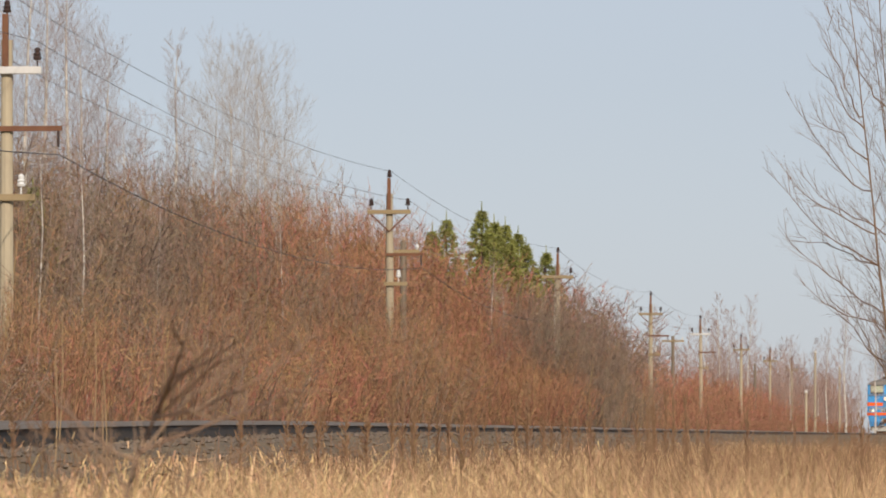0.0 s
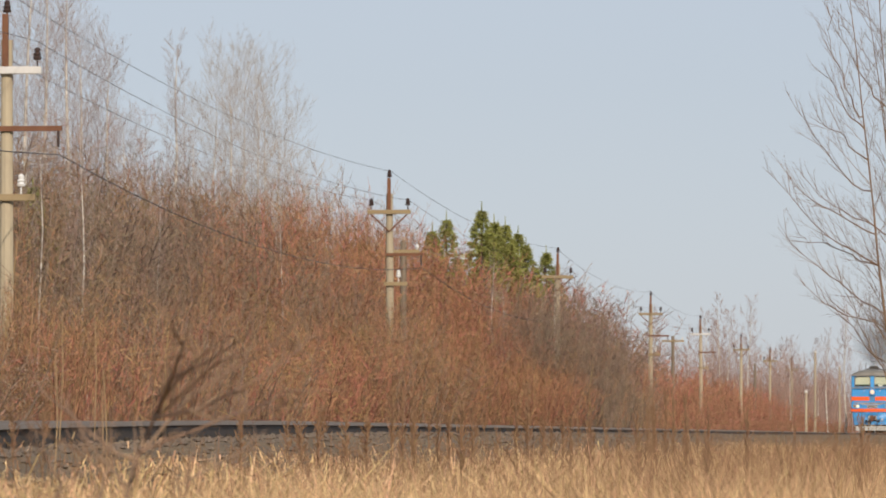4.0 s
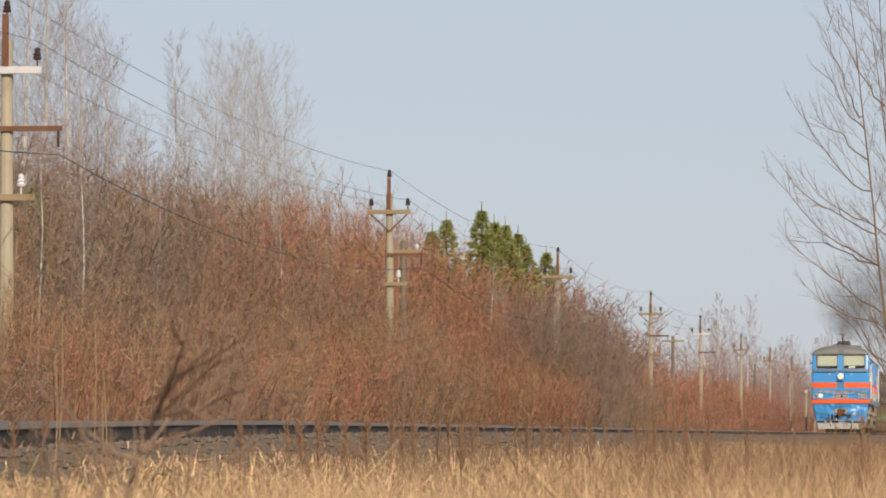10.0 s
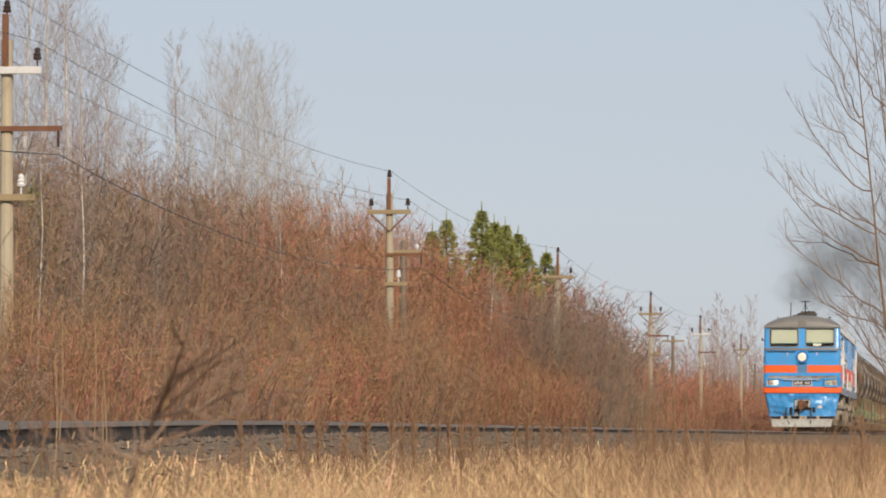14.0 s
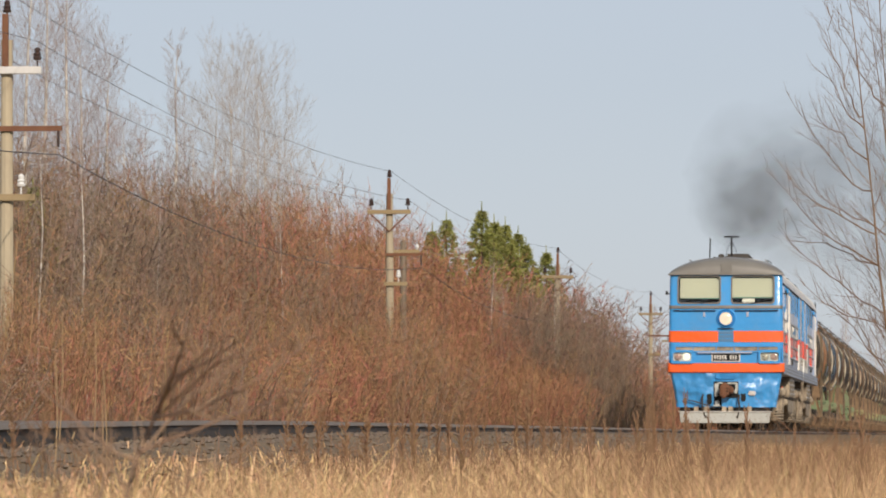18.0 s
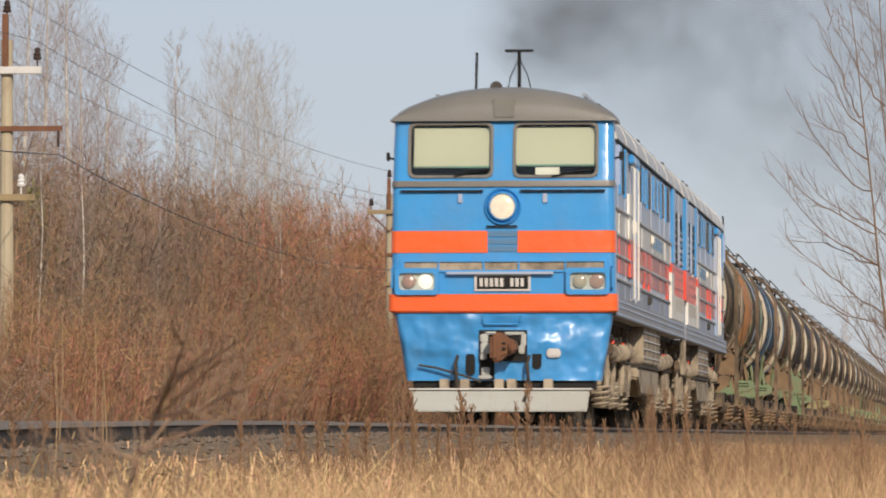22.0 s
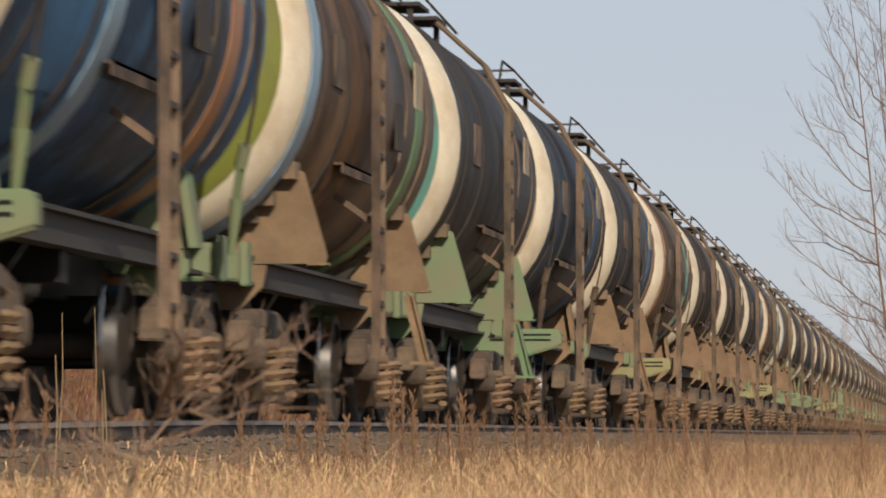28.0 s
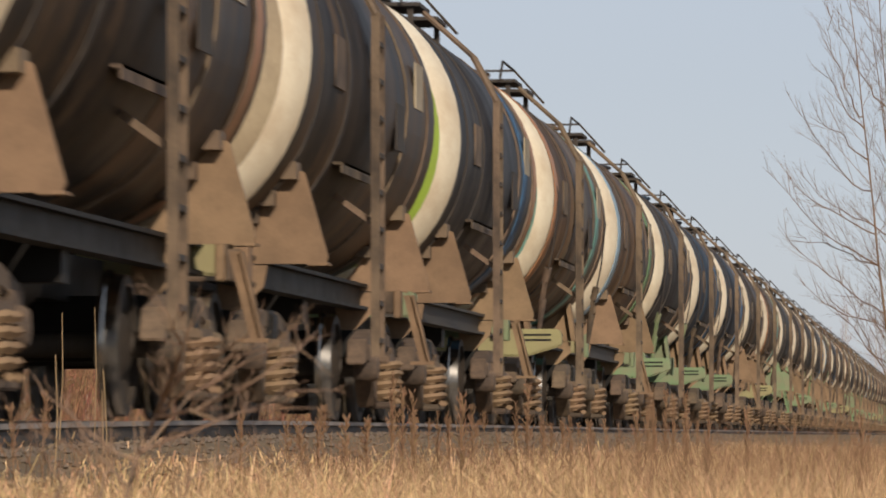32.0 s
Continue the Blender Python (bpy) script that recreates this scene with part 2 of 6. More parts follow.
def tank_paint(name, stops, rough=0.45, spec=0.15, scale=0.8):
    """Old tank paint: patched and streaked in belts round the tank, with drips and scuffs."""
    m = bpy.data.materials.new(name)
    m.use_nodes = True
    n, l = m.node_tree.nodes, m.node_tree.links
    b = n["Principled BSDF"]
    tc, info = n.new("ShaderNodeTexCoord"), n.new("ShaderNodeObjectInfo")
    seed = n.new("ShaderNodeMath")
    seed.operation = "MULTIPLY"
    seed.inputs[1].default_value = 37.0
    l.new(info.outputs["Random"], seed.inputs[0])

    def layer(stretch, size, detail, rough_of=0.55):
        mp, t = n.new("ShaderNodeMapping"), n.new("ShaderNodeTexNoise")
        mp.inputs["Scale"].default_value = stretch
        t.noise_dimensions = "4D"
        t.inputs["Scale"].default_value, t.inputs["Detail"].default_value, t.inputs["Roughness"].default_value = size, detail, rough_of
        l.new(tc.outputs["Object"], mp.inputs["Vector"])
        l.new(mp.outputs["Vector"], t.inputs["Vector"])
        l.new(seed.outputs[0], t.inputs["W"])
        return t.outputs["Fac"]

    def blend(a, k, c):
        q = n.new("ShaderNodeMath")
        q.operation = "MULTIPLY_ADD"
        q.inputs[1].default_value = k
        l.new(a, q.inputs[0])
        l.new(c, q.inputs[2])
        return q.outputs[0]
    belts = layer((0.06, 1.0, 0.06), scale, 5)
    patches = layer((1, 1, 0.55), 1.6, 7, 0.62)
    scuffs = layer((1, 3.0, 0.35), 9.0, 5, 0.7)
    mixed = blend(patches, 0.55, blend(scuffs, 0.3, belts))
    span = n.new("ShaderNodeMapRange")
    span.inputs["From Min"].default_value, span.inputs["From Max"].default_value = 0.68, 1.17
    l.new(mixed, span.inputs["Value"])
    ramp = n.new("ShaderNodeValToRGB")
    e = ramp.color_ramp.elements
    e[0].position, e[0].color = 0.0, (*stops[0], 1)
    e[1].position, e[1].color = 1.0, (*stops[-1], 1)
    for i, c in enumerate(stops[1:-1], 1):
        e.new(i / (len(stops) - 1)).color = (*c, 1)
    l.new(span.outputs[0], ramp.inputs["Fac"])
    l.new(ramp.outputs["Color"], b.inputs["Base Color"])
    rr = n.new("ShaderNodeMapRange")
    rr.inputs["To Min"].default_value, rr.inputs["To Max"].default_value = rough - 0.12, rough + 0.3
    l.new(patches, rr.inputs["Value"])
    l.new(rr.outputs[0], b.inputs["Roughness"])
    b.inputs["Specular IOR Level"].default_value = spec
    bp = n.new("ShaderNodeBump")
    bp.inputs["Strength"].default_value, bp.inputs["Distance"].default_value = 0.25, 0.02
    l.new(patches, bp.inputs["Height"])
    l.new(bp.outputs["Normal"], b.inputs["Normal"])
    return m


TANKS = [tank_paint("dark_brown_tank_paint", [(0.008, 0.007, 0.006), (0.035, 0.025, 0.018), (0.011, 0.010, 0.010), (0.07, 0.045, 0.027), (0.12, 0.075, 0.042), (0.05, 0.036, 0.028)]),
         tank_paint("grey_black_tank_paint", [(0.008, 0.008, 0.009), (0.026, 0.025, 0.027), (0.055, 0.05, 0.047), (0.014, 0.014, 0.018), (0.085, 0.075, 0.062), (0.04, 0.035, 0.03)]),
         tank_paint("brown_tank_paint", [(0.02, 0.014, 0.010), (0.12, 0.066, 0.034), (0.04, 0.026, 0.017), (0.17, 0.10, 0.055), (0.10, 0.095, 0.07), (0.2, 0.115, 0.055)]),
         tank_paint("blue_tank_paint", [(0.012, 0.013, 0.016), (0.03, 0.085, 0.17), (0.055, 0.15, 0.27), (0.02, 0.03, 0.05), (0.04, 0.12, 0.22), (0.10, 0.17, 0.22)], scale=0.5),
         tank_paint("oil_stained_olive_tank_paint", [(0.018, 0.014, 0.009), (0.085, 0.062, 0.032), (0.03, 0.023, 0.014), (0.13, 0.092, 0.047), (0.2, 0.135, 0.068), (0.08, 0.058, 0.035)]),
         tank_paint("green_brown_tank_paint", [(0.018, 0.014, 0.011), (0.075, 0.036, 0.02), (0.035, 0.055, 0.03), (0.10, 0.046, 0.026), (0.05, 0.095, 0.045), (0.15, 0.065, 0.03)]),
         tank_paint("blue_black_tank_paint", [(0.011, 0.011, 0.013), (0.026, 0.025, 0.027), (0.014, 0.014, 0.018), (0.028, 0.045, 0.07), (0.05, 0.08, 0.11), (0.045, 0.04, 0.036)])]
LEAF = mat("faded_leaf_green_paint", (0.13, 0.25, 0.10), (0.09, 0.16, 0.07), 0.5, scale=1.5, dirt=(0.1, 0.08, 0.05), dirt_amount=0.5)
LIME = mat("lime_green_paint", (0.27, 0.38, 0.05), (0.2, 0.28, 0.04), 0.5, scale=1.5, dirt=(0.15, 0.12, 0.05), dirt_amount=0.4)
OLIVE_PALE = mat("dusty_pale_olive_paint", (0.30, 0.28, 0.12), (0.26, 0.22, 0.11), 0.6, scale=2, amount=0.7, dirt=(0.2, 0.15, 0.09), dirt_amount=0.5)
PALE_BLUE = mat("pale_blue_paint", (0.28, 0.42, 0.52), (0.18, 0.28, 0.36), 0.5, scale=1.5, dirt=(0.1, 0.09, 0.08), dirt_amount=0.5)
ORANGE = mat("rust_orange_paint", (0.42, 0.18, 0.06), (0.28, 0.13, 0.06), 0.5, scale=1.5, dirt=(0.1, 0.07, 0.04), dirt_amount=0.5)

# ---- mesh helpers ----


class M:
    """Collects the faces of one mesh."""

    def __init__(self):
        self.v, self.f = [], []

    def add(self, verts, faces):
        k = len(self.v)
        self.v.extend(tuple(p) for p in verts)
        self.f.extend(tuple(i + k for i in q) for q in faces)
        return self

    def box(self, x0, x1, y0, y1, z0, z1):
        return self.add([(x, y, z) for z in (z0, z1) for y in (y0, y1) for x in (x0, x1)],
                        [(0, 2, 3, 1), (4, 5, 7, 6), (0, 1, 5, 4), (2, 6, 7, 3), (0, 4, 6, 2), (1, 3, 7, 5)])

    def prism(self, poly, axis, a, b):
        """A polygon (pairs in the two other axes, in x, y, z order) drawn out along an axis from a to b."""
        def put(p, w):
            return {"x": (w, p[0], p[1]), "y": (p[0], w, p[1]), "z": (p[0], p[1], w)}[axis]
        n = len(poly)
        return self.add([put(p, a) for p in poly] + [put(p, b) for p in poly],
                        [tuple(range(n))[::-1], tuple(range(n, 2 * n))] + [(i, (i + 1) % n, n + (i + 1) % n, n + i) for i in range(n)])

    def tube(self, pts, rads, n=6, cap=True):
        pts = [Vector(p) for p in pts]
        if isinstance(rads, (int, float)):
            rads = [rads] * len(pts)
        k, verts, faces = len(pts), [], []
        for i, p in enumerate(pts):
            d = (pts[min(i + 1, k - 1)] - pts[max(i - 1, 0)])
            d = d.normalized() if d.length > 1e-9 else Vector((0, 0, 1))
            u = d.cross(Vector((0, 0, 1)) if abs(d.z) < 0.9 else Vector((1, 0, 0))).normalized()
            w = d.cross(u)
            for j in range(n):
                a = 2 * math.pi * j / n
                verts.append(p + (u * math.cos(a) + w * math.sin(a)) * rads[i])
        for i in range(k - 1):
            for j in range(n):
                faces.append((i * n + j, i * n + (j + 1) % n, (i + 1) * n + (j + 1) % n, (i + 1) * n + j))
        if cap:
            faces += [tuple(range(n))[::-1], tuple(range((k - 1) * n, k * n))]
        return self.add(verts, faces)

    def blade(self, pts, width, rng):
        """A thin twig: a narrow strip that runs out to a point."""
        pts = [Vector(p) for p in pts]
        d = pts[-1] - pts[0]
        w = d.cross(Vector((rng.gauss(0, 1), rng.gauss(0, 1), rng.gauss(0, 1))))
        w = w.normalized() * width if w.length > 1e-9 else Vector((width, 0, 0))
        k, n = len(self.v), len(pts)
        for i, p in enumerate(pts[:-1]):
            s = 1 - 0.6 * i / (n - 1)
            self.v += [tuple(p - w * s), tuple(p + w * s)]
        self.v.append(tuple(pts[-1]))
        for i in range(n - 2):
            self.f.append((k + 2 * i, k + 2 * i + 1, k + 2 * i + 3, k + 2 * i + 2))
        self.f.append((k + 2 * n - 4, k + 2 * n - 3, k + 2 * n - 2))
        return self

    def lathe(self, profile, c, axis="y", n=32):
        """Rings of (radius, offset along the axis) round an axis through c."""
        c, verts, faces = Vector(c), [], []
        for r, h in profile:
            for j in range(n):
                a = 2 * math.pi * j / n
                p, q = r * math.cos(a), r * math.sin(a)
                verts.append(c + Vector({"x": (h, p, q), "y": (p, h, q), "z": (p, q, h)}[axis]))
        for i in range(len(profile) - 1):
            for j in range(n):
                faces.append((i * n + j, i * n + (j + 1) % n, (i + 1) * n + (j + 1) % n, (i + 1) * n + j))
        faces += [tuple(range(n))[::-1], tuple(range((len(profile) - 1) * n, len(profile) * n))]
        return self.add(verts, faces)

    def mesh(self, name, material, bevel=0.0):
        me = bpy.data.meshes.new(name)
        me.from_pydata(self.v, [], self.f)
        bm = bmesh.new()
        bm.from_mesh(me)
        loose = [v for v in bm.verts if not v.link_faces]
        if loose:
            bmesh.ops.delete(bm, geom=loose, context="VERTS")
        if len(self.f) < 20000:
            bmesh.ops.recalc_face_normals(bm, faces=bm.faces)
        if bevel:
            bmesh.ops.bevel(bm, geom=[e for e in bm.edges if len(e.link_faces) == 2 and e.calc_face_angle(0) > 0.6], offset=bevel, segments=2, affect="EDGES", clamp_overlap=True)
        for f in bm.faces:
            f.smooth = True
        bm.to_mesh(me)
        bm.free()
        me.set_sharp_from_angle(angle=radians(35))
        me.materials.append(material)
        return me


def part(name, m, material, parent, label="", bevel=0.0):
    me = m if isinstance(m, bpy.types.Mesh) else m.mesh(name, material, bevel)
    ob = new(name, me)
    ob.parent = parent
    if label:
        tagged(ob, label)
    return ob


def thing(name, label, category, group="", kind=""):
    ob = new(name)
    ob.empty_display_size = 0.3
    return tagged(ob, label, category, group, kind)


def rounded(cx, cz, w, h, r, k=4):
    """Outline of a rounded rectangle in two axes."""
    out = []
    for sx, sz, a0 in ((1, 1, 0), (-1, 1, 90), (-1, -1, 180), (1, -1, 270)):
        for i in range(k + 1):
            a = radians(a0 + 90 * i / k)
            out.append((cx + sx * (w / 2 - r) + r * math.cos(a), cz + sz * (h / 2 - r) + r * math.sin(a)))
    return out


def ring_frame(m, outer, inner, y0, y1):
    """A flat frame between two outlines of equal count, standing across the track."""
    n = len(outer)
    verts = [(p[0], y, p[1]) for y in (y0, y1) for o in (outer, inner) for p in o]
    faces = []
    for i in range(n):
        j = (i + 1) % n
        faces += [(i, j, n + j, n + i), (2 * n + i, 3 * n + i, 3 * n + j, 2 * n + j), (i, 2 * n + i, 2 * n + j, j), (n + i, n + j, 3 * n + j, 3 * n + i)]
    return m.add(verts, faces)


def rail_height(y):
    """The track dips a few centimetres close to the camera."""
    return -0.00022 * max(0.0, 46.0 - max(y, 20.0)) ** 2

# ---- ground and track ----
PROFILE = [(-3000, -3.0), (-300, -2.0), (-60, -1.5), (-20, -1.35), (-9, -1.25), (-6, -1.1), (-4.2, -0.75), (-2.75, -0.30), (-2.1, -0.16), (-1.45, -0.165), (-1.15, -0.21), (0, -0.21), (1.15, -0.21), (1.45, -0.112), (2.1, -0.11), (2.75, -0.27),
           (3.3, -0.55), (4.2, -0.78), (5.2, -1.05), (6.4, -1.4), (9, -1.6), (20, -1.7), (60, -1.8), (300, -2.2), (3000, -3.0)]


def ground_height(x):
    for (xa, za), (xb, zb) in zip(PROFILE, PROFILE[1:]):
        if xa <= x <= xb:
            return za + (zb - za) * (x - xa) / (xb - xa)
    return PROFILE[-1][1]


def build_ground():
    m = M()
    xs = []
    for (xa, _), (xb, _) in zip(PROFILE, PROFILE[1:]):
        k = max(1, int((xb - xa) / 0.45)) if abs(xa) < 10 and abs(xb) < 10 else 2
        xs += [xa + (xb - xa) * i / k for i in range(k)]
    xs.append(PROFILE[-1][0])
    ys = [-300, -60, -20, -5] + [i * 1.0 for i in range(0, 120)] + [120 + i * 6.0 for i in range(60)] + [480 + i * 40 for i in range(12)] + [1000, 1400, 2000, 3500]
    for y in ys:
        for x in xs:
            near = 1.0 if abs(x) < 12 and y < 480 else 0.2
            z = ground_height(x) + 0.07 * near * noise.noise((x * 0.9, y * 0.5, 0)) * (0 if abs(x) < 2.3 else 1)
            m.v.append((x, y, z + (rail_height(y) if abs(x) < 3 else 0)))
    k = len(xs)
    m.f = [(j * k + i, j * k + i + 1, (j + 1) * k + i + 1, (j + 1) * k + i) for j in range(len(ys) - 1) for i in range(k - 1)]
    tagged(new("ground", m.mesh("ground", SOIL)), "dry brown soil and litter under railway and grass", "ground", kind="structure")


def build_ballast():
    """Loose stones on the track bed, each a small angular lump."""
    rng = random.Random(4)
    m = M()
    shape = [(1, 0, 0), (-1, 0.1, 0), (0.1, 1, 0.1), (0, -1, 0), (0.1, 0, 0.8), (0, 0, -0.5)]
    tris = [(0, 2, 4), (2, 1, 4), (1, 3, 4), (3, 0, 4), (2, 0, 5), (1, 2, 5), (3, 1, 5), (0, 3, 5)]
    for _ in range(15000):
        y = 16 + 84 * rng.random() ** 1.5
        x = rng.uniform(0.6, 3.4) if rng.random() < 0.85 else rng.uniform(-2.8, 0.6)
        s = rng.uniform(0.012, 0.028)
        a = rng.uniform(0, 6.28)
        c, d = math.cos(a), math.sin(a)
        z = ground_height(x) + rail_height(y) + rng.uniform(-0.012, 0.012)
        m.add([(x + s * (p[0] * c - p[1] * d), y + s * (p[0] * d + p[1] * c), z + s * p[2] * rng.uniform(0.7, 1.2)) for p in shape], tris)
    tagged(new("ballast", m.mesh("ballast", BALLAST)), "grey crushed stone ballast along the track", "gravel", kind="stuff")


def build_rails():
    """Two rails with head, web and foot, following the track's slight dip."""
    half = [(0.037, 0.0), (0.037, -0.032), (0.012, -0.045), (0.010, -0.145), (0.075, -0.165), (0.075, -0.18)]
    outline = half + [(-x, z) for x, z in half[::-1]]
    ys = [-40] + [i * 2.0 for i in range(0, 30)] + [60, 70, 90, 130, 200, 400, 900, 1800]
    for side in (-0.795, 0.795):
        m = M()
        n = len(outline)
        for y in ys:
            m.v += [(side + x, y, z + rail_height(y)) for x, z in outline]
        for j in range(len(ys) - 1):
            m.f += [(j * n + i, j * n + (i + 1) % n, (j + 1) * n + (i + 1) % n, (j + 1) * n + i) for i in range(n)]
        # near-black web and foot paint the shade that the head casts on them
        me = m.mesh("rail", RAIL)
        me.materials.append(HEAD)
        for f in me.polygons:
            if f.center.z > -0.035 + rail_height(f.center.y):
                f.material_index = 1
        rail = tagged(new("rail", me), "long brown steel rail, darkened as shade below its worn grey head", "rail", "rails of the track", "structure")
        if side > 0:
            for y in (24.6, 37.2):
                j = M()
                j.box(side + 0.02, side + 0.05, y - 0.4, y + 0.4, -0.14 + rail_height(y), -0.05 + rail_height(y))
                for k in range(6):
                    j.lathe([(0.018, 0), (0.018, 0.025)], (side + 0.05, y - 0.33 + k * 0.132, -0.095 + rail_height(y)), "x", 6)
                part("joint_bar", j, MUD_DARK, rail, "rusty bolted joint bar")


def build_sleepers():
    m = M().prism([(-1.35, -0.4), (1.35, -0.4), (1.35, -0.24), (1.28, -0.2), (0.95, -0.185), (0.6, -0.185), (0.45, -0.24), (-0.45, -0.24), (-0.6, -0.185), (-0.95, -0.185), (-1.28, -0.2), (-1.35, -0.24)], "y", -0.13, 0.13)
    me = m.mesh("sleeper", SLEEPER, 0.012)
    clip = M().box(-0.035, 0.035, -0.05, 0.05, -0.19, -0.15).lathe([(0.02, -0.17), (0.02, -0.105), (0.012, -0.1)], (0, 0, 0), "z", 6)
    cme = clip.mesh("rail_clip", MUD_DARK)
    for i in range(260):
        y = 14 + i * 0.545
        s = tagged(new("sleeper", me), "weathered concrete railway sleeper bedded in ballast", "sleeper", "sleepers of the track")
        s.location = (0.0, y, rail_height(y))
        for x in (0.695, 0.895) if i < 110 else (0.895,):
            part("rail_clip", cme, RUST, s).location = (x, 0, 0)


# ---- poles and wires ----
POLE_X = EYE.x - 12.9
POLES = [72.8, 123.0, 174.2, 228.0, 274.0, 324.0, 374.0, 424.0]


def insulator(parent, x, z, material=INSULATOR, label="dark glazed insulator"):
    m = M().lathe([(0.012, -0.12), (0.012, 0.0), (0.05, 0.0), (0.065, 0.03), (0.04, 0.05), (0.06, 0.08), (0.035, 0.1), (0.045, 0.14), (0.02, 0.17)], (x, 0, z), "z", 10)
    return part("insulator", m, material, parent, label)


def build_pole(y, lean, arm, lower, white_arm=False, x=POLE_X, top=5.75, taper=0.125, gaps=(1.0, 0.8)):
    p = thing("utility_pole", "tall tapered concrete utility pole with crossarms beside the railway", "utility pole", "pole line along the track")
    base = ground_height(x)
    part("shaft", M().tube([(0, 0, -0.2), (0, 0, 3.0), (0, 0, top - base - 0.35)], [taper, taper * 0.8, taper * 0.62], 10), CONCRETE, p)
    z0 = -base
    part("top_iron", M().box(-0.04, 0.04, -0.15, -0.09, z0 + top - 0.75, z0 + top), RUST, p, "rusty top bracket")
    insulator(p, 0, z0 + top + 0.03)
    za = z0 + top - 0.82
    wood = not white_arm
    part("crossarm", M().box(-arm, arm, -0.16, -0.07, za, za + 0.1), WOOD if wood else WHITE_OLD, p, "" if wood else "whitish steel crossarm", 0.008)
    for s in (-1, 1):
        insulator(p, s * (arm - 0.08), za + 0.2)
        if wood:
            part("brace", M().tube([(s * 0.42, -0.12, za), (0, -0.12, za - 0.4)], 0.018, 5), RUST, p)
    if lower:
        zl = za - gaps[0]
        part("lower_arm", M().box(-0.1, lower, -0.13, -0.06, zl, zl + 0.07), RUST, p, "rusty steel lower arm")
        part("hanger", M().tube([(lower - 0.05, -0.1, zl), (lower - 0.05, -0.1, zl - 0.22)], 0.02, 6), INSULATOR, p)
        zb = zl - gaps[1]
        part("small_arm", M().box(-0.12, 0.42, -0.16, -0.08, zb, zb + 0.09), WOOD, p, "short wooden arm", 0.006)
        insulator(p, 0.2, zb + 0.2, PORCELAIN, "white porcelain insulator")
    p.matrix_basis = pose(x, y, base, 0, lean, 0)
    return p


def build_poles():
    for i, y in enumerate(POLES):
        build_pole(y, (0.0, -0.2, 0.6, 0.3, -0.4, 0.2, 0.3, 0)[i], 0.50, 0.78 if i in (0, 1, 3, 4) else 0, white_arm=i in (0, 4), top=5.62 if i == 0 else 5.75, gaps=((0.78, 0.95), (0.96, 0.68))[i] if i < 2 else (0.9, 0.8))
    # a lower signal line behind
    for i, (px, s, arm) in enumerate(((713, 134.6, 0.42), (1193, 264.0, 0.55), (1338, 372.0, 0.0))):
        q = thing("signal_pole", "short weathered concrete pole with a crossarm" if arm else "short bare weathered concrete pole in shrubs", "utility pole", "signal poles behind the line")
        x = EYE.x - (1694 - px) / LENS * s
        part("shaft", M().tube([(0, 0, -0.2), (0, 0, 5.9)], [0.11, 0.075], 8), OLD_POLE, q)
        if arm:
            part("crossarm", M().box(-arm, arm, -0.14, -0.06, 5.6, 5.69), WOOD, q, "weathered wooden crossarm")
            part("insulator", M().lathe([(0.02, 5.69), (0.05, 5.76), (0.02, 5.84)], (arm * 0.85, -0.1, 0), "z", 8), PORCELAIN, q)
        q.location = (x, s, ground_height(x))
    for px, s, h in ((1444, 400.0, 6.7), (1487, 480.0, 6.6), (1428, 335.0, 2.9)):
        q = thing("marker_post", "thin whitish concrete post beside the track", "post", "posts beside the track")
        part("shaft", M().tube([(0, 0, -0.2), (0, 0, h)], [0.09, 0.075], 8), CONCRETE, q)
        part("cap", M().lathe([(0.11, h), (0.11, h + 0.1), (0.02, h + 0.14)], (0, 0, 0), "z", 8), WHITE, q)
        x = EYE.x - (1694 - px) / LENS * s
        q.location = (x, s, ground_height(x))
    # wires sag between the poles
    runs = [(0, 5.92, 0), (-0.42, 5.25, 0), (0.42, 5.25, 0), (0.73, 3.7, 0.1)]
    ys = [20.0] + POLES + [480.0]
    for dx, z, _ in runs:
        for a, b in zip(ys, ys[1:]):
            if (b > 300 and dx) or (z < 4 and a > 170):
                continue
            sag = 0.35 * ((b - a) / 50) ** 2 * (1.5 if z < 4 else 1)
            pts = [(POLE_X + dx, a + (b - a) * k / 14, z - 4 * sag * (k / 14) * (1 - k / 14)) for k in range(15)]
            m = M().tube(pts, 0.0045 if z > 4 else 0.008, 5)
            tagged(new("overhead_wire", m.mesh("overhead_wire", WIRE)), "thin dark sagging wire strung between two poles", "wire", "wires of the pole line")


# ---- plants ----


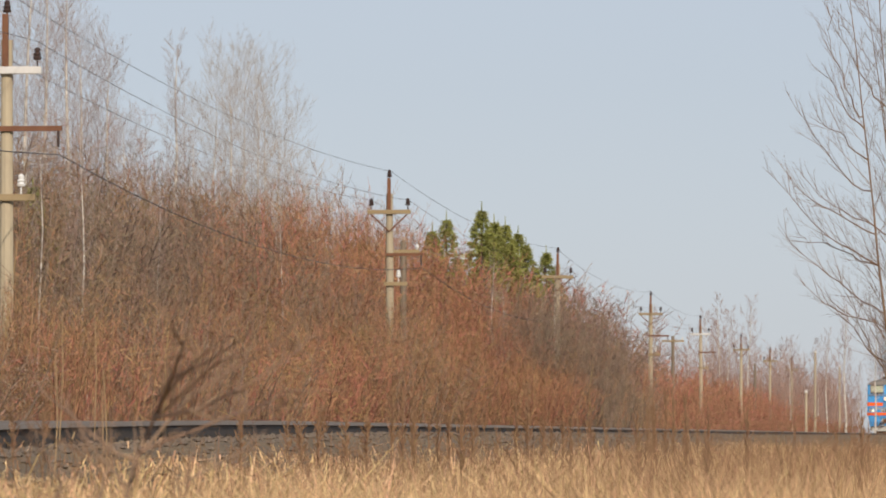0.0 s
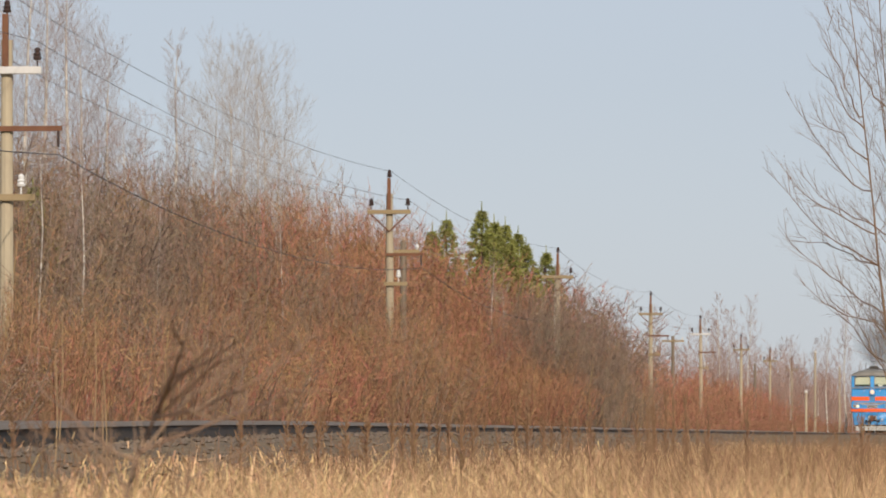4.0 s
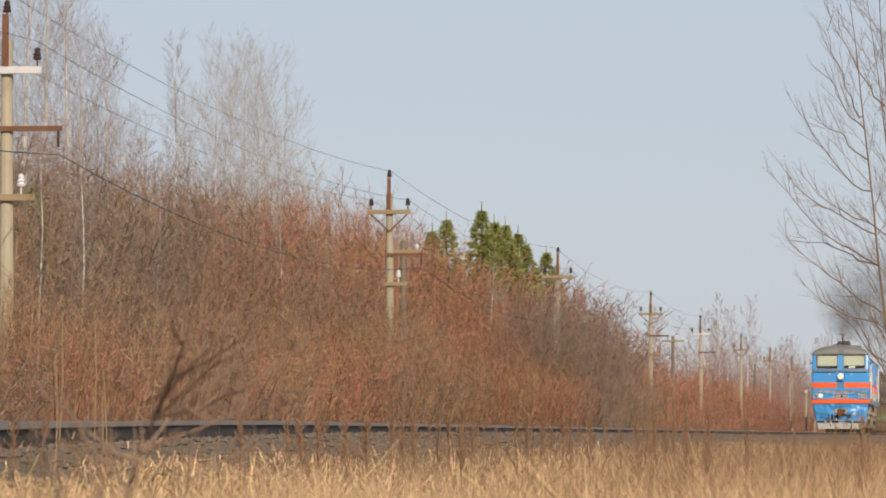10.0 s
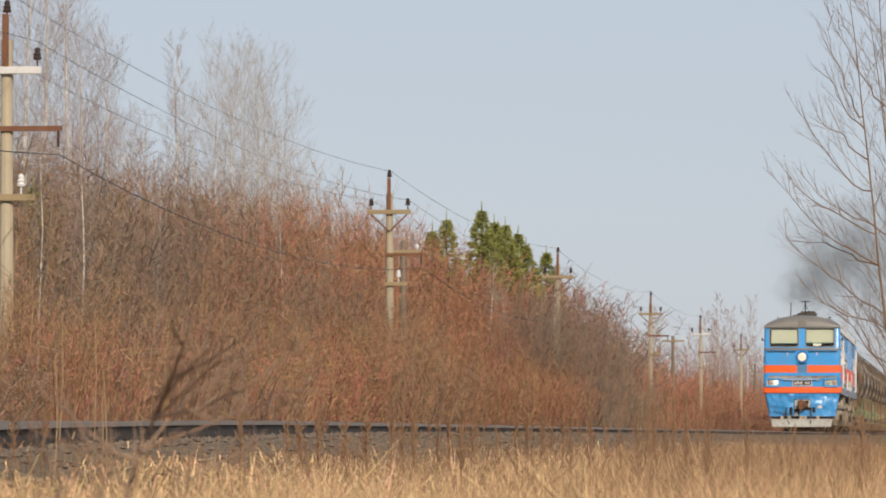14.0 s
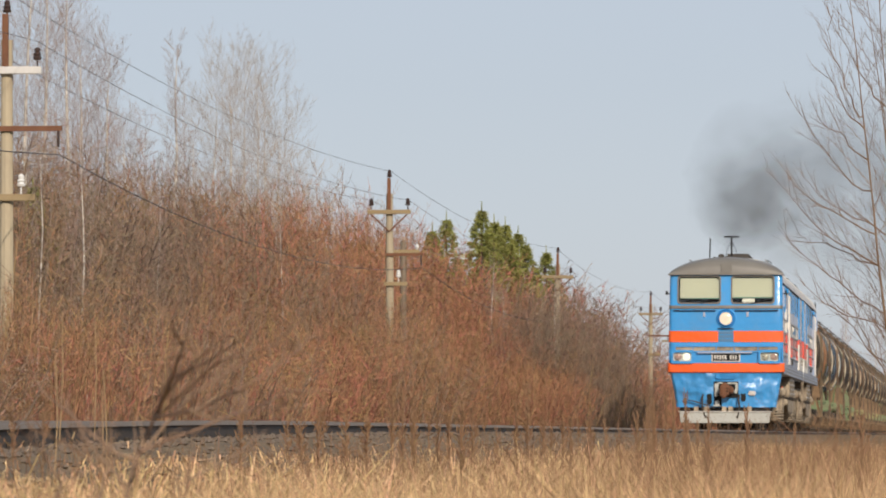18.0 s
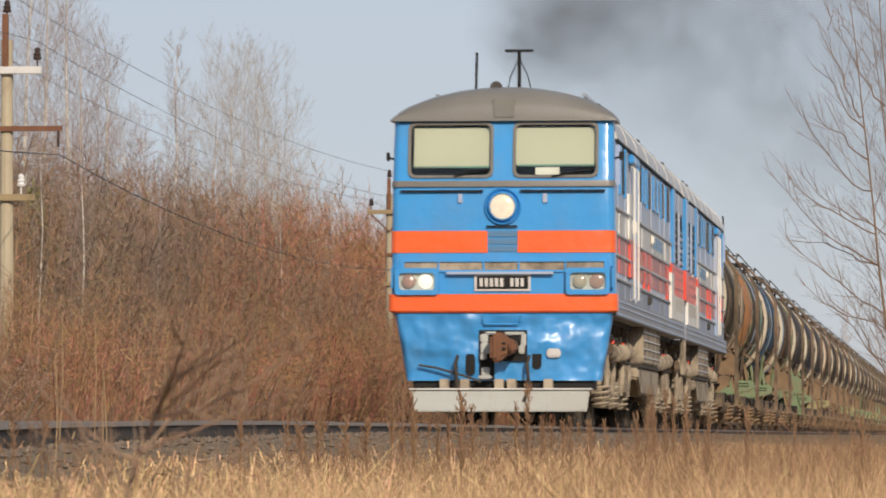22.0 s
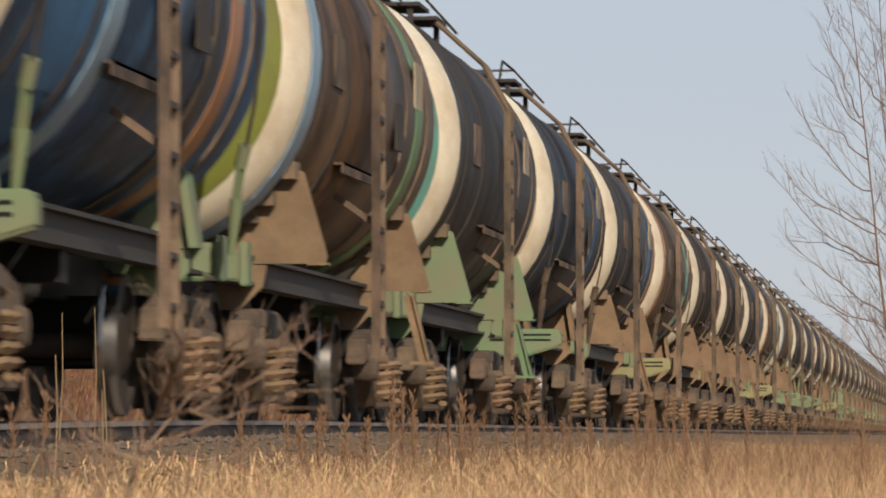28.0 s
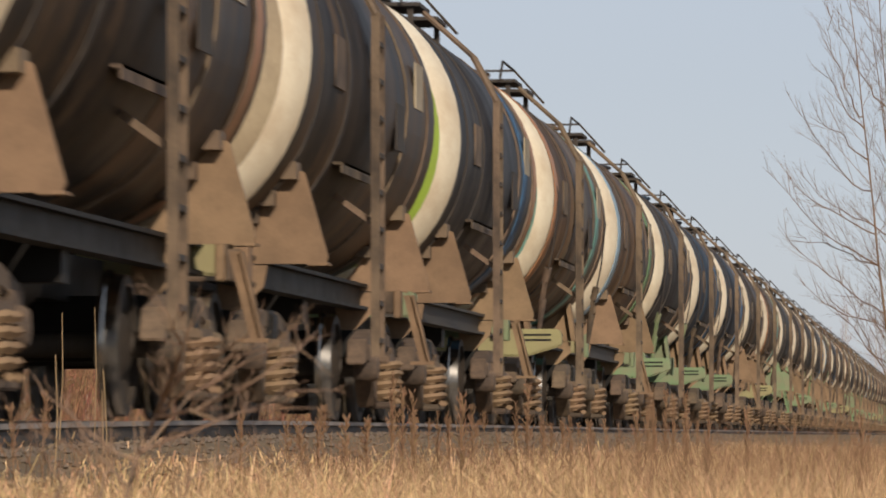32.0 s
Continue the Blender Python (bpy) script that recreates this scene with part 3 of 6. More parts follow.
def grow(m, rng, p, d, length, r, depth, split, twigs, bend=0.25, up=0.15, sides=3, seg=4, thin=0.0025):
    """One limb with its side shoots, down to twigs."""
    pts, rads = [Vector(p)], [r]
    d = Vector(d).normalized()
    for i in range(seg):
        d = (d + Vector((rng.uniform(-bend, bend), rng.uniform(-bend, bend), rng.uniform(-bend, bend) * 0.5 + up)) * 0.6).normalized()
        pts.append(pts[-1] + d * (length / seg))
        rads.append(r * (1 - 0.82 * (i + 1) / seg))
    if sides > 3 or r > max(0.009, thin * 1.1) or (depth and thin < 0.0025):
        m.tube(pts, rads, sides, cap=False)
    elif depth or thin < 0.0025:
        m.blade([pts[0], pts[seg // 2], pts[-1]], r * 0.9, rng)
    else:
        m.blade([pts[0], pts[-1]], r * 0.9, rng)
    if depth:
        for k in range(twigs[0]):
            u = 0.25 + 0.75 * (k + rng.random()) / twigs[0]
            i = min(seg - 1, int(u * seg))
            q = pts[i].lerp(pts[i + 1], u * seg - i)
            a = rng.uniform(0, 2 * math.pi)
            axis = (pts[i + 1] - pts[i]).normalized()
            side = axis.cross(Vector((math.cos(a), math.sin(a), 0.3))).normalized()
            nd = axis * (1 - split) + side * split
            grow(m, rng, q, nd, length * rng.uniform(0.3, 0.55) * (1.15 - 0.5 * u), max(thin, rads[i] * 0.5), depth - 1, split, twigs[1:], bend, up, 3, 3, thin)


def shrub_mesh(seed, material, height, stems, spread, twig_count=64, wide=1.0, droop=0.2):
    """A domed clump of leafless stems, thick with short twigs up to its top."""
    rng = random.Random(seed)
    wood, twigs = M(), M()
    for _ in range(stems):
        a, q = rng.uniform(0, 6.28), rng.random() ** 0.6
        p = Vector((math.cos(a) * q * spread, math.sin(a) * q * spread * 2.2, -0.1))
        h = height * rng.uniform(0.84, 1.02) * (1 - droop * q * q)
        d = Vector((math.cos(a) * 0.24 * q + rng.gauss(0, 0.1), math.sin(a) * 0.18 * q + rng.gauss(0, 0.1), 1)).normalized()
        r = rng.uniform(0.007, 0.017)
        pts = [p]
        for k in range(5):
            d = (d + Vector((rng.gauss(0, 0.11), rng.gauss(0, 0.11), 0.02))).normalized()
            pts.append(pts[-1] + d * h / 5)
        wood.tube(pts, [r * (1 - 0.8 * k / 5) for k in range(6)], 3, cap=False)
        for k in range(twig_count):
            u = 0.08 + 0.92 * ((k + rng.random()) / twig_count) ** 0.72
            i = min(4, int(u * 5))
            s = pts[i].lerp(pts[i + 1], u * 5 - i)
            a2 = rng.uniform(0, 6.28)
            t = Vector((math.cos(a2), math.sin(a2), rng.uniform(-0.1, 1.9))).normalized()
            ln = rng.uniform(0.22, 0.75) * (1.15 - 0.45 * u)
            e1 = s + t * ln * 0.5
            twigs.blade([s, s + t * ln], rng.uniform(0.0032, 0.0058) * wide, rng)
            t2 = (t + Vector((rng.gauss(0, 0.6), rng.gauss(0, 0.6), 0.25))).normalized()
            twigs.blade([e1, e1 + t2 * ln * 0.6], 0.0036 * wide, rng)
    return wood.mesh("stem_clump", material), twigs.mesh("twig_crown", SHRUB_TWIGS[SHRUBS.index(material)])


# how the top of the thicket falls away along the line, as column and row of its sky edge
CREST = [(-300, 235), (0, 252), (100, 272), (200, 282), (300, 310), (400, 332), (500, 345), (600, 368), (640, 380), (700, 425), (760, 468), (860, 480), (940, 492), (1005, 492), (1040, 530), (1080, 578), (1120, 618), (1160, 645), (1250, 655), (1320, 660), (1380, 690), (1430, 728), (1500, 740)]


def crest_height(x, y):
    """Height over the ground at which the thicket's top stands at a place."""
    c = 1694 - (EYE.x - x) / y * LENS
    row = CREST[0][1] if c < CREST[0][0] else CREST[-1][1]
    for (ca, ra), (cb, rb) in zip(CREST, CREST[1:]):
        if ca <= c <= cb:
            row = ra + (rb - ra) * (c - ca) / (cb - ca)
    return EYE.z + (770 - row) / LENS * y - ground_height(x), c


def build_thicket():
    """Rows of leafless willow shrubs beyond the track, taller towards the back."""
    rng = random.Random(11)
    tall = [shrub_mesh(20 + i, SHRUBS[i % 3], 6.0, 46, 1.3) for i in range(6)]
    far = [shrub_mesh(50 + i, SHRUBS[i % 3], 6.0, 14, 1.8, 36, 2.6) for i in range(3)]
    low = [shrub_mesh(40 + i, SHRUBS[i % 3], 3.4, 54, 1.2, 40, 0.85) for i in range(3)]
    scattered = []
    labels = ["leafless red-brown willow shrub in the thicket beside railway", "leafless orange-brown willow shrub in the thicket beside railway", "leafless grey-brown alder shrub in the thicket beside railway"]
    rows = ((-5.4, 54, 330, 4.4, 0.62), (-7.4, 62, 380, 5.6, 0.84), (-9.6, 72, 400, 6.2, 0.98), (-12.2, 84, 410, 7.0, 1.06), (-15.5, 96, 400, 6.6, 1.12), (-18.0, 104, 300, 6.0, 1.14), (-6.2, 330, 640, 8.0, 0.8), (-8.6, 330, 640, 8.0, 0.95))
    for row, (x, y0, y1, step, share) in enumerate(rows):
        y = y0
        while y < y1:
            px = x + rng.uniform(-0.8, 0.8)
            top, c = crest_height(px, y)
            hue = noise.noise((y * 0.03, row * 0.8, 4.0)) + rng.gauss(0, 0.2)
            if c > 1110:
                i = rng.choice((1, 1, 1, 0))
            elif c > 945:
                i = 2 if rng.random() < 0.8 else 1
            elif c > 380:
                i = 0 if hue > -0.12 else 1 if hue > -0.3 else 2
            elif share > 0.85:
                i = 2 if hue > -0.1 else 1
            else:
                i = 2 if hue > 0.0 else 1 if hue > -0.25 else 0
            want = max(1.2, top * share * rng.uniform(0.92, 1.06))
            if y > 205:
                pair, size = far[i], 6.0
            elif share < 0.7:
                pair, size = low[i], 3.4
            else:
                pair, size = tall[i + (3 if rng.random() < 0.5 else 0)], 6.0
            k = want / size
            w = max(0.75, min(1.35, k)) * rng.uniform(0.95, 1.15)
            where = pose(px, y, ground_height(px), 0, 0, rng.uniform(-25, 25)) @ Matrix.Diagonal((w, w * 1.15, k, 1))
            if y > 205:
                scattered.append((pair, where))
            else:
                place_pair(pair, ("stem_clump", "twig_crown"), "willow_shrub", labels[i], "shrub", "willow thicket", where)
            y += step * rng.uniform(0.7, 1.3) * (1.0 if y < 200 else 0.85)
    # brush in front of the pole feet
    for px, s, k in ((-10, 66, 0.5), (14, 67, 0.52), (36, 66, 0.48), (690, 112, 0.66), (706, 118, 0.7), (722, 121, 0.66), (738, 116, 0.62), (920, 156, 0.95), (940, 158, 0.95), (962, 160, 0.98), (985, 163, 0.98), (1003, 166, 0.96), (1025, 170, 0.84), (1045, 174, 0.74), (1130, 208, 0.7), (1150, 212, 0.72), (1170, 216, 0.7), (1200, 236, 0.7), (1228, 256, 0.72), (1245, 260, 0.74), (1262, 262, 0.7), (1290, 275, 0.7), (1315, 285, 0.7), (1105, 205, 0.8), (1340, 300, 0.66)):
        x = EYE.x - (1694 - px) / LENS * s
        i = 2 if 900 < px < 1060 else rng.choice((1, 1, 1, 0))
        where = pose(x, s, ground_height(x), 0, 0, rng.uniform(-25, 25)) @ Matrix.Diagonal((k * 0.9, k * 0.9, k, 1))
        if s > 200:
            scattered.append((far[i], where))
        else:
            place_pair(tall[i + 3 * (px % 2)], ("stem_clump", "twig_crown"), "willow_shrub", labels[i], "shrub", "willow thicket", where)
    # the shrubs too far off to tell apart
    m, slots, which = M(), [], []
    for pair, where in scattered:
        for me in pair:
            if me.materials[0] not in slots:
                slots.append(me.materials[0])
            m.add([where @ v.co for v in me.vertices], [tuple(f.vertices) for f in me.polygons])
            which += [slots.index(me.materials[0])] * len(me.polygons)
    me = m.mesh("far_thicket", slots[0])
    for q in slots[1:]:
        me.materials.append(q)
    me.polygons.foreach_set("material_index", which)
    tagged(new("far_thicket", me), "distant leafless orange-brown shrubs along the railway", "thicket", kind="stuff")


def place_pair(pair, names, name, label, category, group, m):
    t = thing(name, label, category, group)
    for n, me in zip(names, pair):
        q = part(n, me, None, t)
        if n in ("seed_head", "twig_crown"):
            tagged(q, kind="stuff")
    t.matrix_basis = m
    return t


def tree_mesh(name, seed, material, height, r, depth_twigs, limb, start=0.25, split=0.5, up=0.12, sides=6, thin=0.0045):
    rng = random.Random(seed)
    trunk, crown = M(), M()
    pts, rads = [], []
    x = y = 0.0
    for i in range(9):
        u = i / 8
        pts.append(Vector((x, y, u * height)))
        rads.append(r * (1 - 0.93 * u))
        x += rng.uniform(-1, 1) * height * 0.008
        y += rng.uniform(-1, 1) * height * 0.008
    trunk.tube(pts, rads, sides)
    n = depth_twigs[0]
    for k in range(n):
        u = start + (1 - start) * (k + rng.random()) / n
        i = min(7, int(u * 8))
        p = pts[i].lerp(pts[i + 1], u * 8 - i)
        a = k * 2.4 + rng.uniform(-0.5, 0.5)
        d = Vector((math.cos(a) * split, math.sin(a) * split, 0.62))
        grow(crown, rng, p, d, height * limb * (1.15 - 0.75 * u) * rng.uniform(0.7, 1.2), max(0.006, r * 0.15 * (1.1 - u)), len(depth_twigs) - 1, 0.45, depth_twigs[1:], 0.22, up, 3, 5, thin)
    return trunk.mesh("trunk", material), crown


def place_tree(pair, name, label, category, group, x, y, k=1.0, turn=0.0, z=None):
    t = thing(name, label, category, group)
    part("trunk", pair[0], None, t)
    part("crown", pair[1], None, t)
    t.matrix_basis = pose(x, y, ground_height(x) if z is None else z, 0, 0, turn) @ Matrix.Diagonal((k, k, k, 1))
    return t


def at(px, s):
    """World x of the line of sight that meets the picture's column px at distance s along the track."""
    return EYE.x - (1694 - px) / LENS * s


def build_trees():
    rng = random.Random(5)
    birches = []
    for i in range(4):
        tr, cr = tree_mesh("birch", 60 + i, BIRCH, 11.0, 0.10, (56, 13, 9), (0.25, 0.25, 0.25, 0.13)[i], 0.2, 0.42, 0.24, thin=0.003)
        birches.append((tr, cr.mesh("crown", BIRCH_TWIG)))
    for i in range(2):
        tr, cr = tree_mesh("aspen", 160 + i, BIRCH, 11.0, 0.08, (34, 12, 9), 0.36, 0.12, 0.46, 0.26, thin=0.0034)
        birches.append((tr, cr.mesh("crown", ASPEN_TWIG)))
    far_birches = []
    for i in range(3):
        tr, cr = tree_mesh("birch", 66 + i, BIRCH, 11.0, 0.10, (30, 8, 5), 0.24, 0.25, 0.42, 0.24, thin=0.012)
        far_birches.append((tr, cr.mesh("crown", FAR_TWIG)))
    spots = [(28, 128, 1.15, 0), (70, 140, 1.25, 1), (105, 150, 1.3, 2), (130, 155, 1.16, 0), (182, 150, 1.06, 2), (208, 165, 0.98, 0), (313, 160, 1.17, 3), (365, 170, 1.1, 4), (398, 172, 1.16, 5), (425, 175, 1.17, 4), (445, 178, 1.18, 5), (468, 180, 1.15, 4), (492, 182, 1.04, 5), (345, 168, 0.98, 5), (520, 190, 0.94, 4), (548, 200, 0.82, 5),
             (655, 235, 1.03, 3), (640, 240, 0.85, 1), (725, 240, 0.92, 0), (812, 262, 0.9, 3), (600, 230, 0.8, 2), (-40, 130, 1.1, 2), (255, 185, 0.85, 2)]
    for px, s, k, i in spots:
        if i < 4:
            place_tree(birches[i], "birch_tree", "bare slender birch with pale trunk and fine twigs", "tree", "birches behind the thicket", at(px, s), s, k, rng.uniform(0, 360))
        else:
            place_tree(birches[i], "aspen_tree", "bare pale aspen with upswept branches behind thicket", "tree", "aspens behind the thicket", at(px, s), s, k, rng.uniform(0, 360))
    far = [(1060 + i * 24 + rng.uniform(-10, 10), rng.uniform(420, 640), rng.uniform(0.75, 1.05)) for i in range(26)] + [(1275, 430, 1.05), (1290, 440, 1.0), (1262, 450, 0.9)]
    for px, s, k in far:
        place_tree(far_birches[rng.randrange(3)], "birch_tree", "distant bare birch with reddish twigs", "tree", "far birches", at(px, s), s, k, rng.uniform(0, 360))
    tr, cr = tree_mesh("birch", 64, BIRCH, 11.0, 0.065, (30, 8, 4), 0.13, 0.3, 0.42, 0.3)
    young = (tr, cr.mesh("crown", BIRCH_TWIG))
    for px, s in ((150, 86), (262, 104), (505, 122), (866, 166), (60, 84), (900, 172), (985, 168)):
        place_tree(young, "young_birch", "young birch with pale stem standing in thicket", "tree", "young birches in the thicket", at(px, s), s, rng.uniform(0.42, 0.6), rng.uniform(0, 360))
    # spruces
    spruces = []
    for i in range(3):
        r2 = random.Random(80 + i)
        trunk = M().tube([(0, 0, 0), (0, 0, 10.2)], [0.15, 0.02], 6)
        crown = M()
        for k in range(1900):
            u = r2.random() ** 1.1
            z = 0.9 + 9.2 * u
            a = r2.uniform(0, 6.28)
            reach = (2.75 * (1 - u) ** 0.85 + 0.05) * (1 + 0.3 * noise.noise((math.cos(a) * 1.5, math.sin(a) * 1.5, z * 1.2 + i * 9)))
            d = Vector((math.cos(a), math.sin(a), 0))
            w = Vector((-d.y, d.x, 0))
            c = d * reach * r2.uniform(0.35, 1.0) + Vector((0, 0, z - 0.12 * reach))
            ln = 0.2 + 0.3 * (1 - u)
            for q in range(5):
                tip = c + d * ln * r2.uniform(0.4, 1.1) + w * ln * r2.uniform(-0.9, 0.9) + Vector((0, 0, ln * r2.uniform(-0.55, 0.5)))
                n2 = (tip - c).cross(Vector((r2.gauss(0, 1), r2.gauss(0, 1), r2.gauss(0, 1)))).normalized() * ln * 0.14
                crown.add([c - n2, c + n2, tip], [(0, 1, 2)])
        crown.tube([(0, 0, 9.4), (0, 0, 10.5)], [0.06, 0.015], 4)
        spruces.append((trunk.mesh("trunk", TWIG), crown.mesh("crown", NEEDLE)))
    for px, s, k, i in ((765, 262, 1.1, 0), (790, 268, 1.18, 1), (853, 258, 1.18, 2), (875, 262, 1.14, 0), (895, 268, 1.15, 1), (918, 272, 1.12, 2), (932, 270, 1.06, 0), (968, 285, 1.07, 0), (948, 290, 0.96, 1), (882, 280, 1.18, 1), (905, 262, 1.04, 1), (862, 290, 1.2, 1), (983, 290, 0.98, 2), (638, 210, 0.86, 2), (45, 110, 0.62, 1)):
        place_tree(spruces[i], "spruce_tree", "dark green spruce rising above the thicket", "tree", "spruces behind the thicket", at(px, s), s, k, rng.uniform(0, 360))
    # far woods that close the view
    m = M()
    for _ in range(760):
        s = rng.uniform(480, 900)
        px = rng.uniform(960, 1800)
        x = at(px, s)
        if abs(x) < 9:
            x = -9 - rng.random() * 10 if x < 0 else 9 + rng.random() * 10
        z = ground_height(x)
        h = rng.uniform(4.5, 9.0) * (0.65 if x > 0 else 1)
        grow(m, rng, (x, s, z), (0, 0, 1), h, 0.08, 2, 0.45, (13, 6), 0.14, 0.12, 3, 4, 0.024)
    tagged(new("far_wood", m.mesh("far_wood", FAR_TWIG)), "distant leafless mixed wood along the line", "wood", kind="stuff")
    # young bare tree beside the camera's line
    t = thing("bare_young_tree", "leafless young willow with thin rising branches over dry grass", "tree")
    s = 45.0
    x = at(1622, s)
    z0 = ground_height(x)
    r3 = random.Random(93)
    # stems: foot, sideways reach at the top, height, thickness
    stems = []
    for dx, reach, h, r in ((-0.06, -0.56, 5.15, 0.019), (-0.04, -0.34, 5.4, 0.018), (0.0, -0.18, 5.5, 0.017), (0.1, 0.0, 5.6, 0.018), (0.06, -0.38, 5.4, 0.013), (-0.02, -0.36, 4.4, 0.011)):
        pts, sway = [], Vector((0, 0, 0))
        for k in range(13):
            u = k / 12
            sway += Vector((r3.gauss(0, 0.018), r3.gauss(0, 0.02), 0))
            pts.append(Vector((dx + reach * u ** 1.15, 0.1 * u, h * u)) + sway * u)
        stems.append((pts, r, h, M()))
    for pts, r, h, m in stems:
        m.tube(pts, [r * (1 - 0.9 * k / 12) for k in range(13)], 6)
        for k in range(24):
            u = 0.3 + 0.68 * (k + r3.random()) / 24
            i = min(11, int(u * 12))
            q = pts[i].lerp(pts[i + 1], u * 12 - i)
            a = r3.uniform(0, 6.28)
            nd = Vector((math.cos(a) + 0.05, math.sin(a), r3.uniform(0.7, 1.4)))
            grow(m, r3, q, nd, r3.uniform(0.3, 0.75) * (1.25 - 0.7 * u), 0.0036 * (1.15 - u) + 0.0014, 2, 0.34, (8, 5), 0.12, 0.08, 3, 5, 0.0012)
    # long side branches: stem, how far up it, reach, rise, bow
    for n, u0, reach, rise, bow in ((0, 0.38, 0.98, 0.8, 1.3), (0, 0.50, 0.70, 0.9, 1.8), (0, 0.62, 0.30, 0.78, 1.5), (0, 0.6, 0.34, 0.46, 1.2), (0, 0.55, 0.44, 0.42, 1.2), (0, 0.30, 0.85, 0.7, 1.2), (0, 0.38, 0.7, 0.32, 1.3), (5, 0.26, 0.6, 0.6, 1.2), (5, 0.22, 0.52, 1.1, 1.5), (1, 0.40, 0.8, 0.5, 1.3), (0, 0.43, 0.72, 0.5, 1.5), (5, 0.34, 0.75, 0.35, 1.3), (1, 0.6, 0.5, 0.9, 1.5)):
        pts, r, h, m = stems[n]
        u0 += 0.115
        i = int(u0 * 12)
        p = pts[i].lerp(pts[i + 1], u0 * 12 - i)
        deep = r3.uniform(-0.3, 0.3)
        bend = r3.uniform(0, 6.28)
        line = [p + Vector((-reach * k / 9 + r3.gauss(0, 0.012), deep * k / 9, rise * (k / 9) ** bow + 0.05 * math.sin(bend + k * 0.8) * k / 9 + r3.gauss(0, 0.01))) for k in range(10)]
        m.tube([p] + line[1:], [0.007 * (1 - 0.8 * k / 9) for k in range(10)], 5)
        for k in range(11):
            u = 0.2 + 0.78 * (k + r3.random()) / 11
            i = min(8, int(u * 9))
            q = line[i].lerp(line[i + 1], u * 9 - i)
            d = (line[i + 1] - line[i]).normalized()
            grow(m, r3, q, d + Vector((r3.gauss(0, 0.35), r3.gauss(0, 0.5), r3.gauss(0.3, 0.45))), r3.uniform(0.2, 0.5) * (1.2 - 0.6 * u), 0.0028, 1, 0.34, (6,), 0.12, 0.06, 3, 5, 0.0013)
    for pts, r, h, m in stems:
        part("stem", m, TWIG_NEAR, t)
    t.location = (x, s, z0)
    # near blurred bush low in the view
    t = thing("bare_bush", "small leafless bush with bent brown branches in grass", "bush")
    s = 10.0

    def sight(px, py, d=s):
        return Vector((at(px, d), d, EYE.z + (770 - py) / LENS * d))
    limbs = (((195, 960), (232, 820), (268, 735), (298, 668), (312, 625), (330, 580)), ((268, 740), (340, 725), (420, 690), (500, 640), (560, 585)), ((232, 815), (190, 800), (120, 740), (60, 690)), ((150, 960), (178, 840), (120, 790), (40, 760)),
             ((285, 700), (325, 655), (365, 615)), ((330, 725), (380, 745), (450, 720), (520, 690)), ((60, 950), (100, 860), (60, 800), (10, 745)), ((318, 610), (302, 585), (296, 560)), ((300, 960), (330, 850), (420, 800), (470, 760)),
             ((232, 815), (330, 700), (430, 640), (540, 600)), ((268, 740), (380, 640), (520, 600)), ((215, 860), (150, 790), (100, 700)), ((240, 800), (420, 730), (500, 720)), ((298, 668), (360, 640), (440, 590)))
    for k, pts in enumerate(limbs):
        m = M()
        line = [sight(px, py, s + 0.2 * math.sin(k * 2.1 + n)) for n, (px, py) in enumerate(pts)]
        r = 0.0075 if k == 0 else 0.0036
        if pts[0][1] >= 950:
            root = sight(210, 960)
            line.insert(0, Vector((root.x + 0.02 * k, root.y, ground_height(root.x) - 0.05)))
        m.tube(line, [r * (1 - 0.75 * n / (len(line) - 1)) for n in range(len(line))], 6)
        for n in range(1, len(line)):
            for _ in range(3):
                q = line[n - 1].lerp(line[n], r3.random())
                grow(m, r3, q, (line[n] - line[n - 1]).normalized() + Vector((r3.gauss(0, 0.5), r3.gauss(0, 0.3), r3.gauss(0.25, 0.4))), r3.uniform(0.05, 0.13), 0.0018, 1, 0.5, (3,), 0.25, 0.02, 4, 4, 0.001)
        part("branch", m, BUSH, t)


